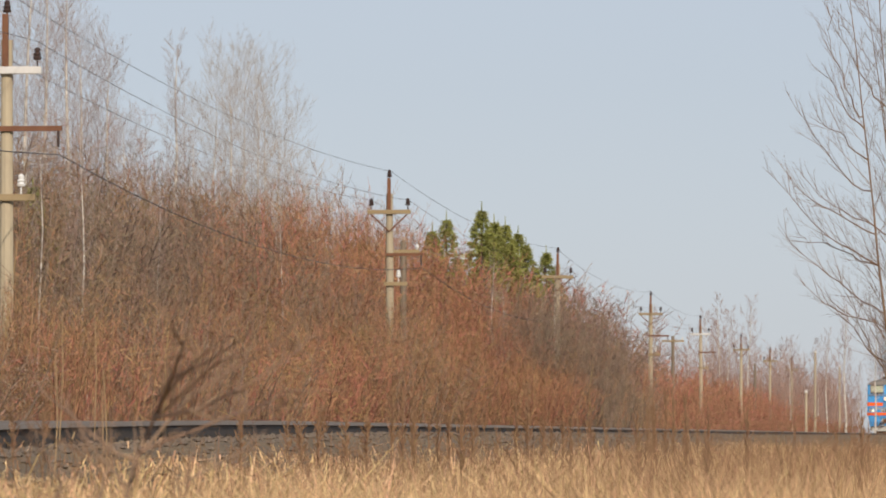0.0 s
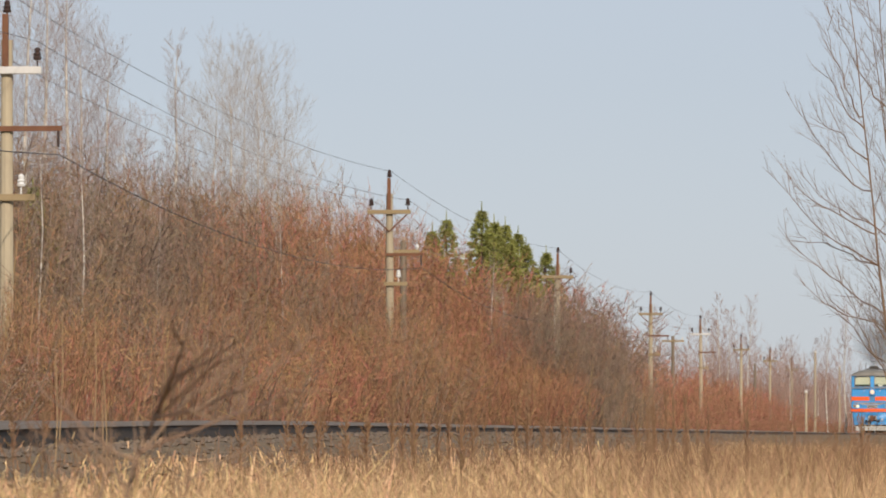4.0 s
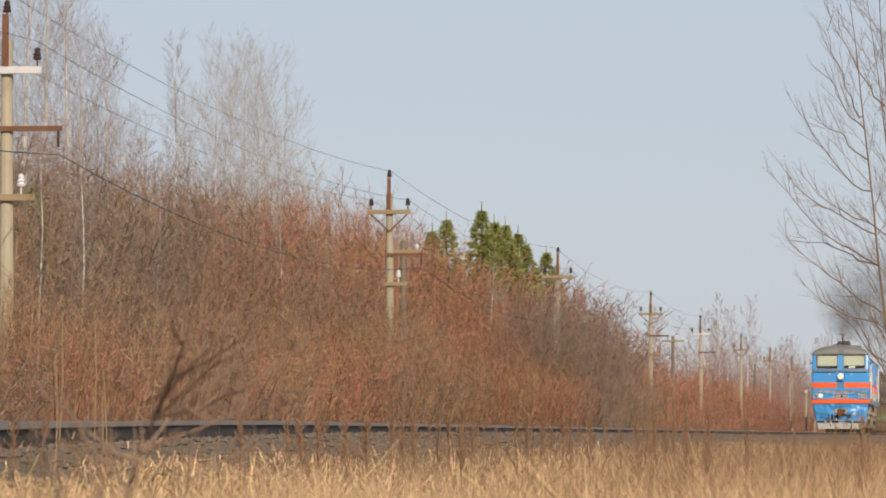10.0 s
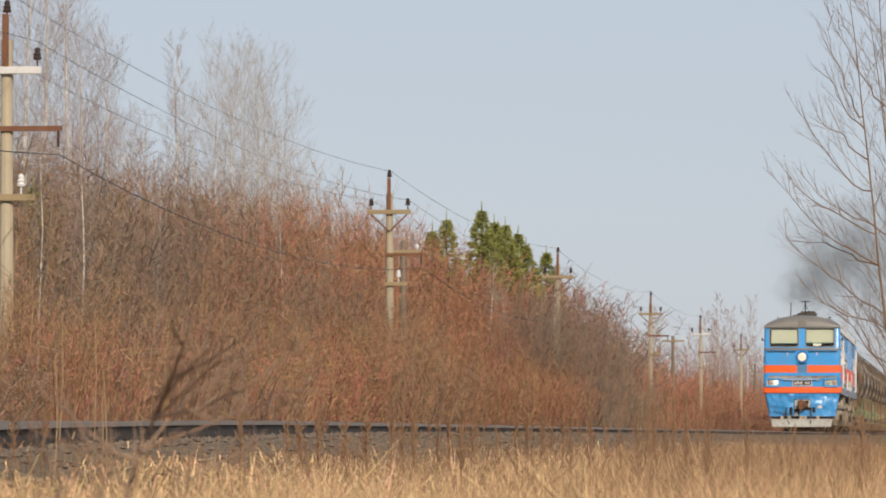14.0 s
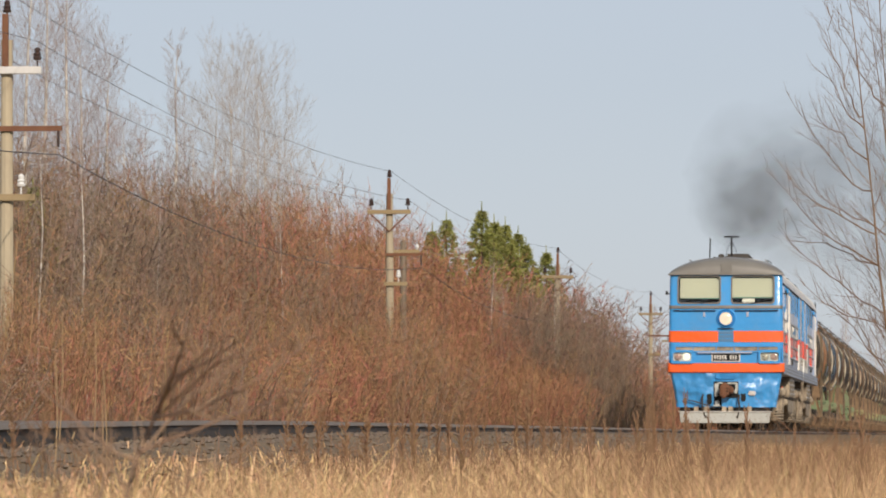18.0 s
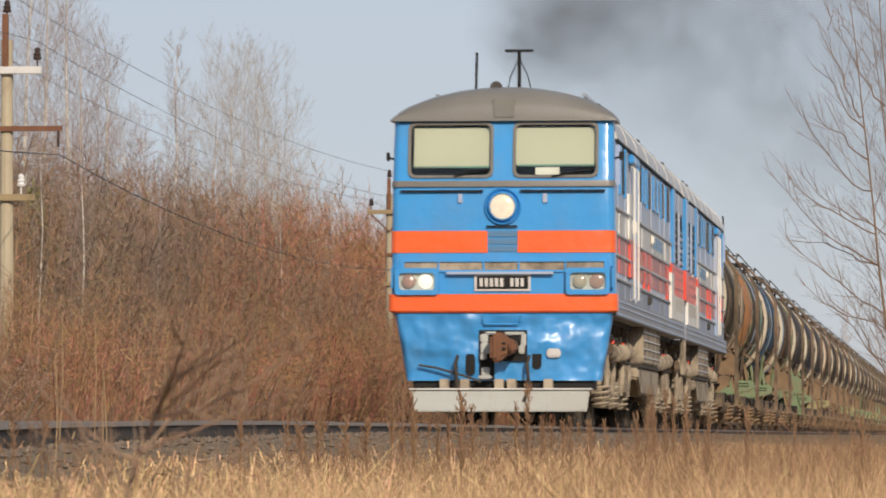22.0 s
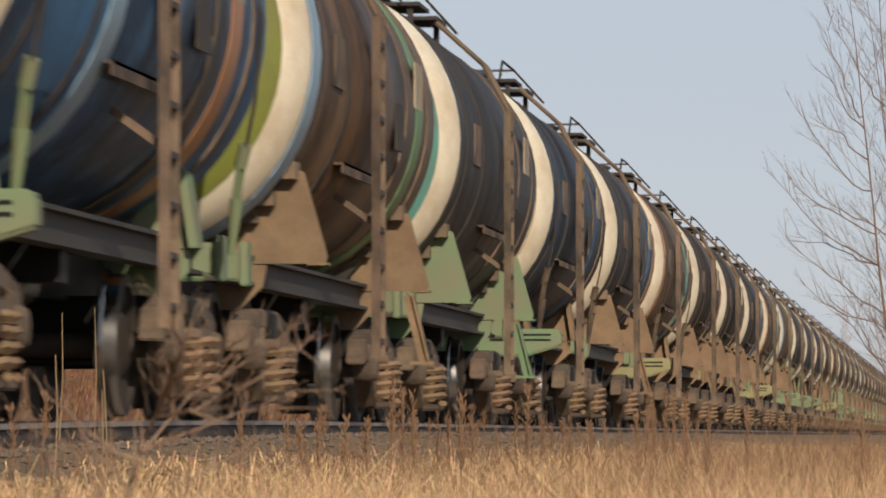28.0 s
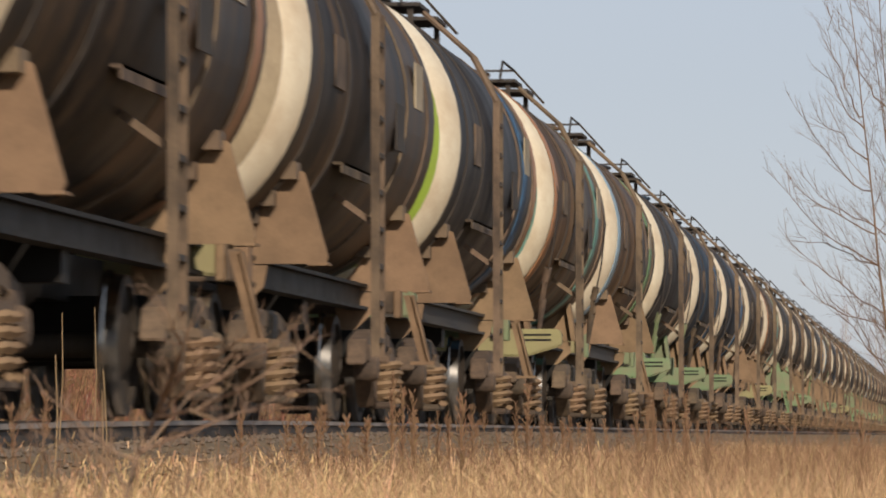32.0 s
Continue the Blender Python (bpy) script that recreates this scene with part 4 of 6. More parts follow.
def build_grass():
    rng = random.Random(8)
    m = M()
    for _ in range(150000):
        s = 9 + 90 * rng.random() ** 1.25
        x = at(rng.uniform(-60, 1640), s)
        if x < (1.85 if s < 33 else 2.45) + 0.3 * noise.noise((s * 0.7, 5, 0)):
            continue
        g = ground_height(x)
        top = -0.19 - abs(rng.gauss(0, 0.13)) + 0.09 * noise.noise((x * 1.1, s * 0.35, 3))
        if x < 3.6 and s < 32:
            top -= 0.02
        if s < 24:
            top -= 0.003 * (24 - s)
        if rng.random() < 0.02:
            top += 0.12
        if x < 2.7:
            top = min(top, g + rng.uniform(0.05, 0.16))
        h = max(0.06, top - g)
        lean = Vector((rng.gauss(0, 0.3) + 0.6 * noise.noise((x * 2.3, s * 0.9, 7)), rng.gauss(0, 0.4), 1))
        a = rng.uniform(0, 6.28)
        w = Vector((math.cos(a), math.sin(a), 0)) * rng.uniform(0.0016, 0.0042)
        p = Vector((x, s, min(top - h, g)))
        q = p + lean * h * 0.6
        e = p + lean * h + Vector((rng.gauss(0, 0.13), rng.gauss(0, 0.12), -0.1 * rng.random()))
        m.add([p - w, p + w, q + w, q - w, e], [(0, 1, 2, 3), (3, 2, 4)])
    tagged(new("dry_grass", m.mesh("dry_grass", GRASS)), "dense dry golden grass on the embankment", "grass", kind="stuff")
    m = M()
    for _ in range(11000):
        s = 20 + 54 * rng.random() ** 1.2
        x = at(rng.uniform(-40, 1620), s)
        if x < 2.4 or noise.noise((x * 0.8, s * 0.22, 9)) + max(0.0, x - 4.2) * 0.4 < rng.uniform(-0.35, 0.45):
            continue
        p = Vector((x, s, ground_height(x)))
        d = Vector((rng.gauss(0, 0.28), rng.gauss(0, 0.2), 1)).normalized()
        h = rng.uniform(-0.3, -0.08) - p.z
        grow(m, rng, p, d, h, rng.uniform(0.0016, 0.003), 1, 0.5, (4,), 0.2, 0.05, 3, 4, 0.0012)
    tagged(new("dead_stems", m.mesh("dead_stems", WEED)), "thin tangled reddish-brown dead stems among grass", "weed", kind="stuff")


def weed_mesh(seed, height, plume):
    """A dry stalk with a brown seed plume."""
    rng = random.Random(seed)
    stalk, head = M(), M()
    top = Vector((rng.uniform(-0.05, 0.05), 0, height))
    stalk.tube([(0, 0, 0), top * 0.5 + Vector((0.01, 0, 0)), top], [0.004, 0.003, 0.002], 4)
    for k in range(plume):
        u = 1 - 0.45 * rng.random()
        p = top * u
        a = rng.uniform(0, 6.28)
        d = Vector((math.cos(a), math.sin(a), rng.uniform(0.6, 2.0))).normalized() * rng.uniform(0.03, 0.11) * (1.3 - u)
        head.tube([p, p + d * 0.6, p + d], [0.0012, 0.0026, 0.001], 3)
        if k % 2:
            head.lathe([(0.001, -0.006), (0.0035, 0), (0.001, 0.006)], p + d, "z", 4)
    return stalk.mesh("stalk", WEED), head.mesh("seed_head", WEED)


def build_weeds():
    rng = random.Random(31)
    kinds = [weed_mesh(70 + i, (0.36, 0.42, 0.55)[i % 3], (40, 60, 84)[i % 3]) for i in range(6)]
    spots = [(735, 26, 2), (690, 27, 2), (712, 26.5, 5), (840, 30, 1), (915, 34, 2), (935, 34, 5), (1165, 38, 2), (1180, 38, 5), (1195, 39, 2), (1215, 38, 5), (1150, 37, 1), (570, 30, 1), (530, 28, 0), (645, 27, 4), (610, 26, 1), (1000, 36, 4), (1045, 35, 1), (65, 20, 1), (22, 19, 0), (775, 28, 3), (885, 31, 3), (1100, 36, 3)]
    spots += [(rng.uniform(400, 1568), rng.uniform(24, 60), rng.choice((0, 1, 3, 4))) for _ in range(40)]
    for px, s, i in spots:
        x = at(px, s)
        if x < 2.6:
            s = s * 0.8
            x = max(2.65, at(px, s))
        g = ground_height(x) - 0.03
        k = (-0.42 + (0.36, 0.42, 0.55)[i % 3] * rng.uniform(0.85, 1.15) - g) / (0.36, 0.42, 0.55)[i % 3]
        place_pair(kinds[i], ("stalk", "seed_head"), "dry_weed", "dry brown weed stalk with a feathery seed head", "weed", "dry weeds in the grass", pose(x, s, g, 0, 0, rng.uniform(0, 360)) @ Matrix.Diagonal((rng.uniform(0.6, 1.2), rng.uniform(0.6, 1.2), k, 1)))
    for px, s, h, lean in ((86, 21, 0.5, 0.3), (178, 21, 0.44, -1.0), (168, 21, 0.36, 1.0), (1085, 6.0, 0.3, 2), (158, 30, 0.9, 0), (95, 27, 0.8, 1)):
        g = ground_height(at(px, s)) - 0.03
        h += (-0.30 if s > 10 else -0.36) - g
        t = thing("dry_stalk", "tall pale dry reed stalk standing in grass", "weed", "pale stalks in the grass")
        part("stalk", M().tube([(0, 0, 0), (0.01, 0, h * 0.5), (0, 0, h)], [0.0035, 0.003, 0.002] if s > 10 else [0.0045, 0.0035, 0.002], 5), STALK if s > 10 else WEED, t)
        t.matrix_basis = pose(at(px, s), s, g, 0, lean, 0)

# ---- the train ----
TRAIN = []
SHARED = {}
SPIN = []   # wheels that turn: part, place in its bogie, how far behind the engine's face, radius


def glass_material():
    m = bpy.data.materials.new("window_glass")
    m.use_nodes = True
    n, l = m.node_tree.nodes, m.node_tree.links
    n.remove(n["Principled BSDF"])
    gl, tr, mx, fr = n.new("ShaderNodeBsdfGlossy"), n.new("ShaderNodeBsdfTransparent"), n.new("ShaderNodeMixShader"), n.new("ShaderNodeFresnel")
    gl.inputs["Roughness"].default_value = 0.03
    tr.inputs["Color"].default_value = (0.9, 0.93, 0.9, 1)
    fr.inputs["IOR"].default_value = 1.5
    l.new(fr.outputs[0], mx.inputs[0])
    l.new(tr.outputs[0], mx.inputs[1])
    l.new(gl.outputs[0], mx.inputs[2])
    l.new(mx.outputs[0], n["Material Output"].inputs["Surface"])
    return m


GLASS = glass_material()


def face_y(z):
    """How far the engine's nose leans back at a height."""
    if z < 1.55:
        return 0.05 + (1.55 - z) * 0.10
    if z < 3.3:
        return 0.03 + (z - 1.8) * 0.012
    return 0.05 + (z - 3.3) * 0.17


def face_w(z):
    if z < 1.55:
        return 1.485 - (1.55 - z) * 0.17
    return 1.535 - max(0, z - 1.8) * 0.012


def nose(m, Y, levels, proud=0.0, xcuts=(), hole=None, wide=0.0, depth=0.36):
    """A strip of the nose between heights, wrapped round the corners; hole(x, z) leaves faces out."""
    r = 0.10
    rows = []
    for z in levels:
        back = depth if z >= 1.53 else min(depth, 0.62)
        w, y0 = face_w(z) + wide, face_y(z) - proud
        half = [0.0] + [min(q, w - r - 0.01) for q in sorted(xcuts)]
        pts = [(x, y0) for x in half] + [(w - r + r * math.sin(radians(a)), y0 + r - r * math.cos(radians(a))) for a in (0, 22, 45, 68, 90)] + [(w, back)]
        rows.append([(-x, y, z) for x, y in pts[:0:-1]] + [(x, y, z) for x, y in pts])
    n = len(rows[0])
    k = len(m.v)
    for row in rows:
        m.v += [(x, Y(y), z) for x, y, z in row]
    for i in range(len(rows) - 1):
        for j in range(n - 1):
            a, b = rows[i][j], rows[i + 1][j + 1]
            if hole and hole((a[0] + b[0]) / 2, (a[2] + b[2]) / 2):
                continue
            m.f.append((k + i * n + j, k + i * n + j + 1, k + (i + 1) * n + j + 1, k + (i + 1) * n + j))
    return m


def ybox(m, Y, x0, x1, y0, y1, z0, z1):
    a, b = sorted((Y(y0), Y(y1)))
    return m.box(x0, x1, a, b, z0, z1)


def build_cab(e, Y):
    wz0, wz1, wx0, wx1 = 3.37, 4.10, 0.15, 1.29

    def hole(x, z):
        return wz0 < z < wz1 and wx0 < abs(x) < wx1
    shell = nose(M(), Y, [0.63, 0.9, 1.2, 1.535, 1.56, 1.8, 2.4, 2.8, 3.3, wz0, 3.55, 3.9, wz1, 4.16], xcuts=(wx0, 0.5, 0.9, wx1), hole=hole)
    part("cab_shell", shell, BLUE, e, "glossy blue painted nose")
    part("skirt", nose(M(), Y, [0.62, 0.9, 1.2, 1.53], proud=0.006, wide=0.006, depth=0.5), SKIRT, e, "dented glossy blue nose skirt")
    part("lower_stripe", nose(M(), Y, [1.535, 1.56, 1.75, 1.785], proud=0.035, wide=0.035, depth=0.3), RED, e, "bright red-orange stripe")
    for s in (-1, 1):
        st = M()
        nose(st, Y, [2.345, 2.64], proud=0.012, wide=0.012, xcuts=(0.205,), depth=0.35, hole=lambda x, z: x * s < 0.2)
        part("upper_stripe", st, RED, e, "bright red-orange stripe")
    # louvre between the stripes
    lv = M()
    for k in range(3):
        ybox(lv, Y, -0.2, 0.2, face_y(2.5) - 0.012, face_y(2.5) + 0.05, 2.35 + k * 0.1, 2.435 + k * 0.1)
    part("nose_louvre", lv, DULL_BLUE, e, "dull blue slatted louvre", 0.01)
    part("nose_rail", ybox(M(), Y, -0.22, 0.2, face_y(2.7) - 0.05, face_y(2.7), 2.69, 2.71), BLACK, e)
    # ledge under the windows
    part("ledge", nose(M(), Y, [3.235, 3.24, 3.31, 3.315], proud=0.03, wide=0.01, depth=0.3), ROOF, e, "dusty grey-brown ledge")
    for x0, x1 in ((-1.4, -0.27), (0.24, 1.4)):
        part("grab_bar", ybox(M(), Y, x0, x1, face_y(3.2) - 0.05, face_y(3.2) - 0.01, 3.165, 3.19), BLACK, e)
    # headlamp
    yl = face_y(3.0)
    zl = 2.965
    lamp = part("headlamp", M().lathe([(0.262, 0.03), (0.255, -0.03), (0.24, -0.05), (0.225, -0.03), (0.215, 0.0), (0.2, -0.02), (0.19, -0.09), (0.178, -0.095), (0.17, -0.03)], (0, Y(yl), zl), "y", 36), BLUE, e, "round blue-rimmed headlamp")
    part("reflector", M().lathe([(0.17, -0.03), (0.12, -0.012), (0.02, 0.0)], (0, Y(yl), zl), "y", 28), LAMP_OFF, lamp, "warm silver reflector")
    part("lens", M().lathe([(0.168, -0.05), (0.12, -0.07), (0.06, -0.08), (0.01, -0.082)], (0, Y(yl), zl), "y", 28), LAMP, lamp, "lit warm white lens")
    # lamp clusters in housings
    LZ = 1.955
    for s in (-1, 1):
        cx = s * 1.17
        house = M()
        ring_frame(house, rounded(cx, LZ, 0.6, 0.36, 0.05), rounded(cx, LZ, 0.49, 0.23, 0.05), Y(face_y(2) - 0.10), Y(face_y(2)))
        h = part("lamp_housing", house, BLUE, e, "blue lamp housing", 0.0)
        part("back", ybox(M(), Y, cx - 0.26, cx + 0.26, face_y(2) - 0.03, face_y(2) - 0.01, LZ - 0.14, LZ + 0.14), WHITE_OLD, h)
        part("inner_lamp", M().lathe([(0.1, 0), (0.09, -0.04), (0.04, -0.06), (0.005, -0.062)], (cx - 0.115, Y(face_y(2) - 0.03), LZ), "y", 18), LAMP_RED if s < 0 else LAMP_OFF, h, "round lamp glass")
        part("outer_lamp", M().lathe([(0.1, 0), (0.09, -0.03), (0.04, -0.045), (0.005, -0.046)], (cx + 0.115, Y(face_y(2) - 0.03), LZ), "y", 18), LAMP_SMALL if s < 0 else LAMP_RED, h, "round lamp glass")
        cover = part("cover_glass", M().prism(rounded(cx, LZ, 0.49, 0.23, 0.05), "y", Y(face_y(2) - 0.093), Y(face_y(2) - 0.088)), GLASS, h, "flat clear cover glass")
        cover.visible_shadow = False
        part("side_handle", M().tube([(s * 1.49, Y(face_y(2) - 0.0), 1.84), (s * 1.51, Y(face_y(2) - 0.09), 1.87), (s * 1.51, Y(face_y(2) - 0.09), 2.13), (s * 1.49, Y(face_y(2)), 2.16)], 0.014, 6), BLUE, e)
    # dark slot above the lamps and the step bar
    slot = M()
    ring_frame(slot, rounded(0.02, 2.165, 2.86, 0.17, 0.02), rounded(0.02, 2.165, 2.74, 0.11, 0.02), Y(face_y(2.2) - 0.03), Y(face_y(2.2)))
    sl = part("intake_slot", slot, BLUE, e)
    part("slot_back", ybox(M(), Y, -1.39, 1.39, face_y(2.2) - 0.004, face_y(2.2) + 0.02, 2.10, 2.225), MUD, sl, "dusty beige slot")
    for x in (-0.88, -0.26, 0.22, 0.86):
        part("divider", ybox(M(), Y, x - 0.012, x + 0.012, face_y(2.2) - 0.03, face_y(2.2), 2.10, 2.225), BLUE, sl)
    part("step_bar", ybox(M(), Y, -0.76, 0.7, face_y(2.1) - 0.1, face_y(2.1), 2.05, 2.085), BLUE_OLD, e)
    # number plate with its marks as plain bars
    plate = part("number_plate", ybox(M(), Y, -0.385, 0.385, face_y(1.95) - 0.03, face_y(1.95), 1.825, 2.055), WHITE_OLD, e, "white-framed black plate")
    part("plate_field", ybox(M(), Y, -0.35, 0.35, face_y(1.95) - 0.036, face_y(1.95) - 0.03, 1.852, 2.028), BLACK, plate)
    for k in range(9):
        if k != 5:
            x = -0.29 + k * 0.07
            part("mark", ybox(M(), Y, x - 0.022, x + 0.022, face_y(1.95) - 0.042, face_y(1.95) - 0.036, 1.885, 2.0), WHITE_OLD, plate)
    # windows
    for s in (-1, 1):
        cx = s * (wx0 + wx1) / 2
        zc, w, h = (wz0 + wz1) / 2, wx1 - wx0, wz1 - wz0
        fr = M()
        outer, inner = rounded(cx, zc, w + 0.035, h + 0.035, 0.1), rounded(cx, zc, w - 0.045, h - 0.045, 0.08)
        n = len(outer)
        verts = [(p[0], Y(face_y(p[1]) + dy), p[1]) for dy in (-0.025, 0.05) for o in (outer, inner) for p in o]
        faces = []
        for i in range(n):
            j = (i + 1) % n
            faces += [(i, j, n + j, n + i), (2 * n + i, 3 * n + i, 3 * n + j, 2 * n + j), (i, 2 * n + i, 2 * n + j, j), (n + i, n + j, 3 * n + j, 3 * n + i)]
        fr.add(verts, faces)
        win = part("windscreen", fr, RUBBER, e, "thin grey rubber window frame", 0.008)

        def sheet(x0, x1, z0, z1, dy, th):
            q = M()
            return q.add([(x, Y(face_y(z) + d), z) for d in (dy, dy + th) for z in (z0, z1) for x in (x0, x1)], [(0, 1, 3, 2), (4, 6, 7, 5), (0, 4, 5, 1), (2, 3, 7, 6), (0, 2, 6, 4), (1, 5, 7, 3)])
        pane = part("pane", sheet(cx - w / 2, cx + w / 2, wz0, wz1, 0.005, 0.006), GLASS, win, "clear glass pane")
        pane.visible_shadow = False
        part("blind", sheet(cx - w / 2 + (0.06 if s < 0 else 0.0), cx + w / 2 - 0.01, wz0 + (0.14 if s < 0 else 0.16), wz1 - 0.06, 0.06, 0.01), BLIND, win, "drawn cream window blind")
        part("blind_hem", sheet(cx - w / 2 + 0.06, cx + w / 2 - 0.01, wz0 + 0.125 if s < 0 else wz0 + 0.145, wz0 + 0.15 if s < 0 else wz0 + 0.17, 0.05, 0.012), TEAL, win)
        if s > 0:
            part("paper", sheet(cx - 0.28, cx + 0.05, wz0 + 0.03, wz0 + 0.13, 0.05, 0.004), WHITE, win, "sheet of white paper")
        part("wiper", M().tube([(cx - 0.05 * s, Y(face_y(3.38) - 0.05), 3.37), (cx + 0.3, Y(face_y(3.45) - 0.05), 3.44), (cx + 0.52, Y(face_y(3.47) - 0.045), 3.475)], 0.011, 5), BLACK, win)
    part("cab_inside", ybox(M(), Y, -1.38, 1.38, 0.5, 0.88, 3.0, 4.12), GLASS_DARK, e, "dark cab interior")
    # little hooks and mirrors
    for x in (-0.58, 0.58):
        part("hook", ybox(M(), Y, x - 0.03, x + 0.03, face_y(3.1) - 0.03, face_y(3.1), 3.02, 3.14), BLUE_OLD, e)
    for s in (-1, 1):
        part("mirror_arm", M().tube([(s * 1.5, Y(0.35), 3.62), (s * 1.62, Y(0.3), 3.66)], 0.015, 5), BLACK, e)
        part("mirror", ybox(M(), Y, s * 1.6 - 0.025, s * 1.6 + 0.025, 0.27, 0.31, 3.60, 3.72), BLACK, e, "small black mirror", 0.01)
    # coupler in its cut-out, whose shade is painted as black plates on the nose
    fy = face_y(1.1)
    op = part("coupler_recess", ybox(M(), Y, -0.33, 0.33, fy - 0.03, fy + 0.02, 0.88, 1.30), BLACK, e, "black plate for the shade in the recess round the coupler")
    part("lower_opening", ybox(M(), Y, -0.33, -0.12, fy + 0.012, fy + 0.08, 0.63, 0.88), BLACK, op)
    for x0, x1, z0, z1, d in ((-0.31, -0.2, 1.13, 1.25, 0.05), (-0.3, -0.17, 0.98, 1.13, 0.08), (-0.31, -0.22, 0.9, 0.99, 0.06), (0.25, 0.32, 1.08, 1.26, 0.05), (0.22, 0.3, 0.98, 1.1, 0.07), (0.02, 0.3, 1.235, 1.275, 0.05), (-0.24, -0.08, 1.24, 1.28, 0.06), (-0.29, -0.18, 0.68, 0.8, 0.06), (-0.33, -0.15, 0.64, 0.69, 0.1)):
        part("draft_gear_block", ybox(M(), Y, x0, x1, fy - d - 0.02, fy - 0.02, z0, z1), PLOUGH, op, "", 0.015)
    cp = part("coupler", M().prism([(-0.11, 0.86), (-0.01, 0.86), (0.03, 0.93), (0.2, 1.0), (0.21, 1.14), (0.08, 1.2), (0.03, 1.26), (-0.09, 1.26), (-0.12, 1.2)], "y", Y(fy - 0.42), Y(fy - 0.02)), RUST, e, "rusty automatic coupler head", 0.025)
    part("jaw", ybox(M(), Y, -0.14, -0.05, fy - 0.5, fy - 0.1, 0.88, 1.24), RUST, cp, "", 0.04)
    part("lock_slot", ybox(M(), Y, 0.02, 0.07, fy - 0.432, fy - 0.41, 1.02, 1.06), BLACK, cp)
    part("lock_slot", ybox(M(), Y, 0.02, 0.07, fy - 0.432, fy - 0.41, 1.1, 1.13), BLACK, cp)
    part("claw", M().prism([(0.12, 0.98), (0.22, 1.0), (0.22, 1.12), (0.12, 1.15)], "y", Y(fy - 0.52), Y(fy - 0.1)), RUST, cp, "", 0.03)
    # air hoses, and black plates that paint the shade in the slotted holes
    for x, zz in ((-0.45, 0.92), (0.46, 1.0)):
        part("hose_slot", M().prism(rounded(x, zz - 0.08, 0.13, 0.3, 0.06), "y", Y(face_y(0.9) - 0.014), Y(face_y(0.9) + 0.01)), BLACK, e)
    for x0, x1 in ((-0.62, -0.52), (0.36, 0.3)):
        part("air_hose", M().tube([(x0, Y(fy - 0.02), 0.95), (x0 - 0.02, Y(fy - 0.12), 0.85), (x0, Y(fy - 0.2), 0.62), ((x0 + x1) / 2, Y(fy - 0.2), 0.42), (x1, Y(fy - 0.2), 0.33)], [0.024, 0.028, 0.028, 0.026, 0.036], 8), MUD_DARK, e, "dusty dark rubber air hose")
    part("uncoupling_lever", M().tube([(-1.15, Y(fy - 0.06), 0.83), (-0.9, Y(fy - 0.08), 0.79), (-0.45, Y(fy - 0.08), 0.66), (-0.3, Y(fy - 0.08), 0.6)], 0.018, 6), SOOT, e)
    part("bonnet_handle", M().tube([(-0.27, Y(face_y(1.5) - 0.0), 1.51), (-0.27, Y(face_y(1.4) - 0.05), 1.43), (-0.25, Y(face_y(1.4) - 0.05), 1.38), (0.22, Y(face_y(1.4) - 0.05), 1.38), (0.24, Y(face_y(1.4) - 0.05), 1.43), (0.24, Y(face_y(1.5)), 1.51)], 0.012, 6), BLUE, e)
    part("small_lamp", ybox(M(), Y, 0.6, 0.79, face_y(1.0) - 0.06, face_y(1.0), 0.93, 1.05), WHITE_OLD, e, "small pale socket box", 0.02)
    # snow plough
    part("plough", M().prism([(-1.24, 0.5), (-1.2, 0.2), (1.16, 0.2), (1.2, 0.5)], "y", Y(-0.12), Y(-0.06)), PLOUGH, e, "pale grey painted track clearing plate", 0.012)
    part("plough_lip", ybox(M(), Y, -1.27, 1.22, -0.16, 0.25, 0.495, 0.515), WHITE_OLD, e)
    for x in (-0.8, -0.52, -0.05, 0.12, 0.62):
        part("plough_bracket", ybox(M(), Y, x - 0.06, x + 0.06, 0.0, 0.2, 0.5, 0.64), MUD, e)
    part("buffer_beam", ybox(M(), Y, -1.25, 1.25, 0.2, 0.5, 0.5, 0.75), BLACK, e)


def arch(hw, z0, rise, k=22):
    """Roof section: steep rounded shoulders and a flat crown."""
    out = []
    for i in range(k + 1):
        a = math.pi * i / k
        c, s = math.cos(a), max(0.0, math.sin(a))
        out.append((hw * math.copysign(abs(c) ** 0.72, c), z0 + rise * s ** 0.95))
    return out


def cab_arch(hw, z0, rise, k=26):
    """Flatter section of the cab's roof, with sharp eaves."""
    xs = [math.cos(math.pi * i / k) for i in range(k + 1)]
    return [(hw * x, z0 + rise * max(0.0, 1 - x * x) ** 0.6) for x in xs]


def cab_roof(Y):
    """The cab's roof, rounded down towards the windscreen."""
    m, rings = M(), []
    for y, h, w in ((0.10, 0.02, 1.55), (0.11, 0.2, 1.555), (0.16, 0.33, 1.555), (0.3, 0.43, 1.555), (0.6, 0.49, 1.55), (0.97, 0.5, 1.55)):
        rings.append([(p[0], Y(y), p[1]) for p in cab_arch(w, 4.13, h)])
    n = len(rings[0])
    m.v = [p for r in rings for p in r]
    m.f = [(j * n + i, j * n + (i + 1) % n, (j + 1) * n + (i + 1) % n, (j + 1) * n + i) for j in range(len(rings) - 1) for i in range(n)]
    m.f += [tuple(range(n)), tuple(range((len(rings) - 1) * n, len(rings) * n))]
    return m


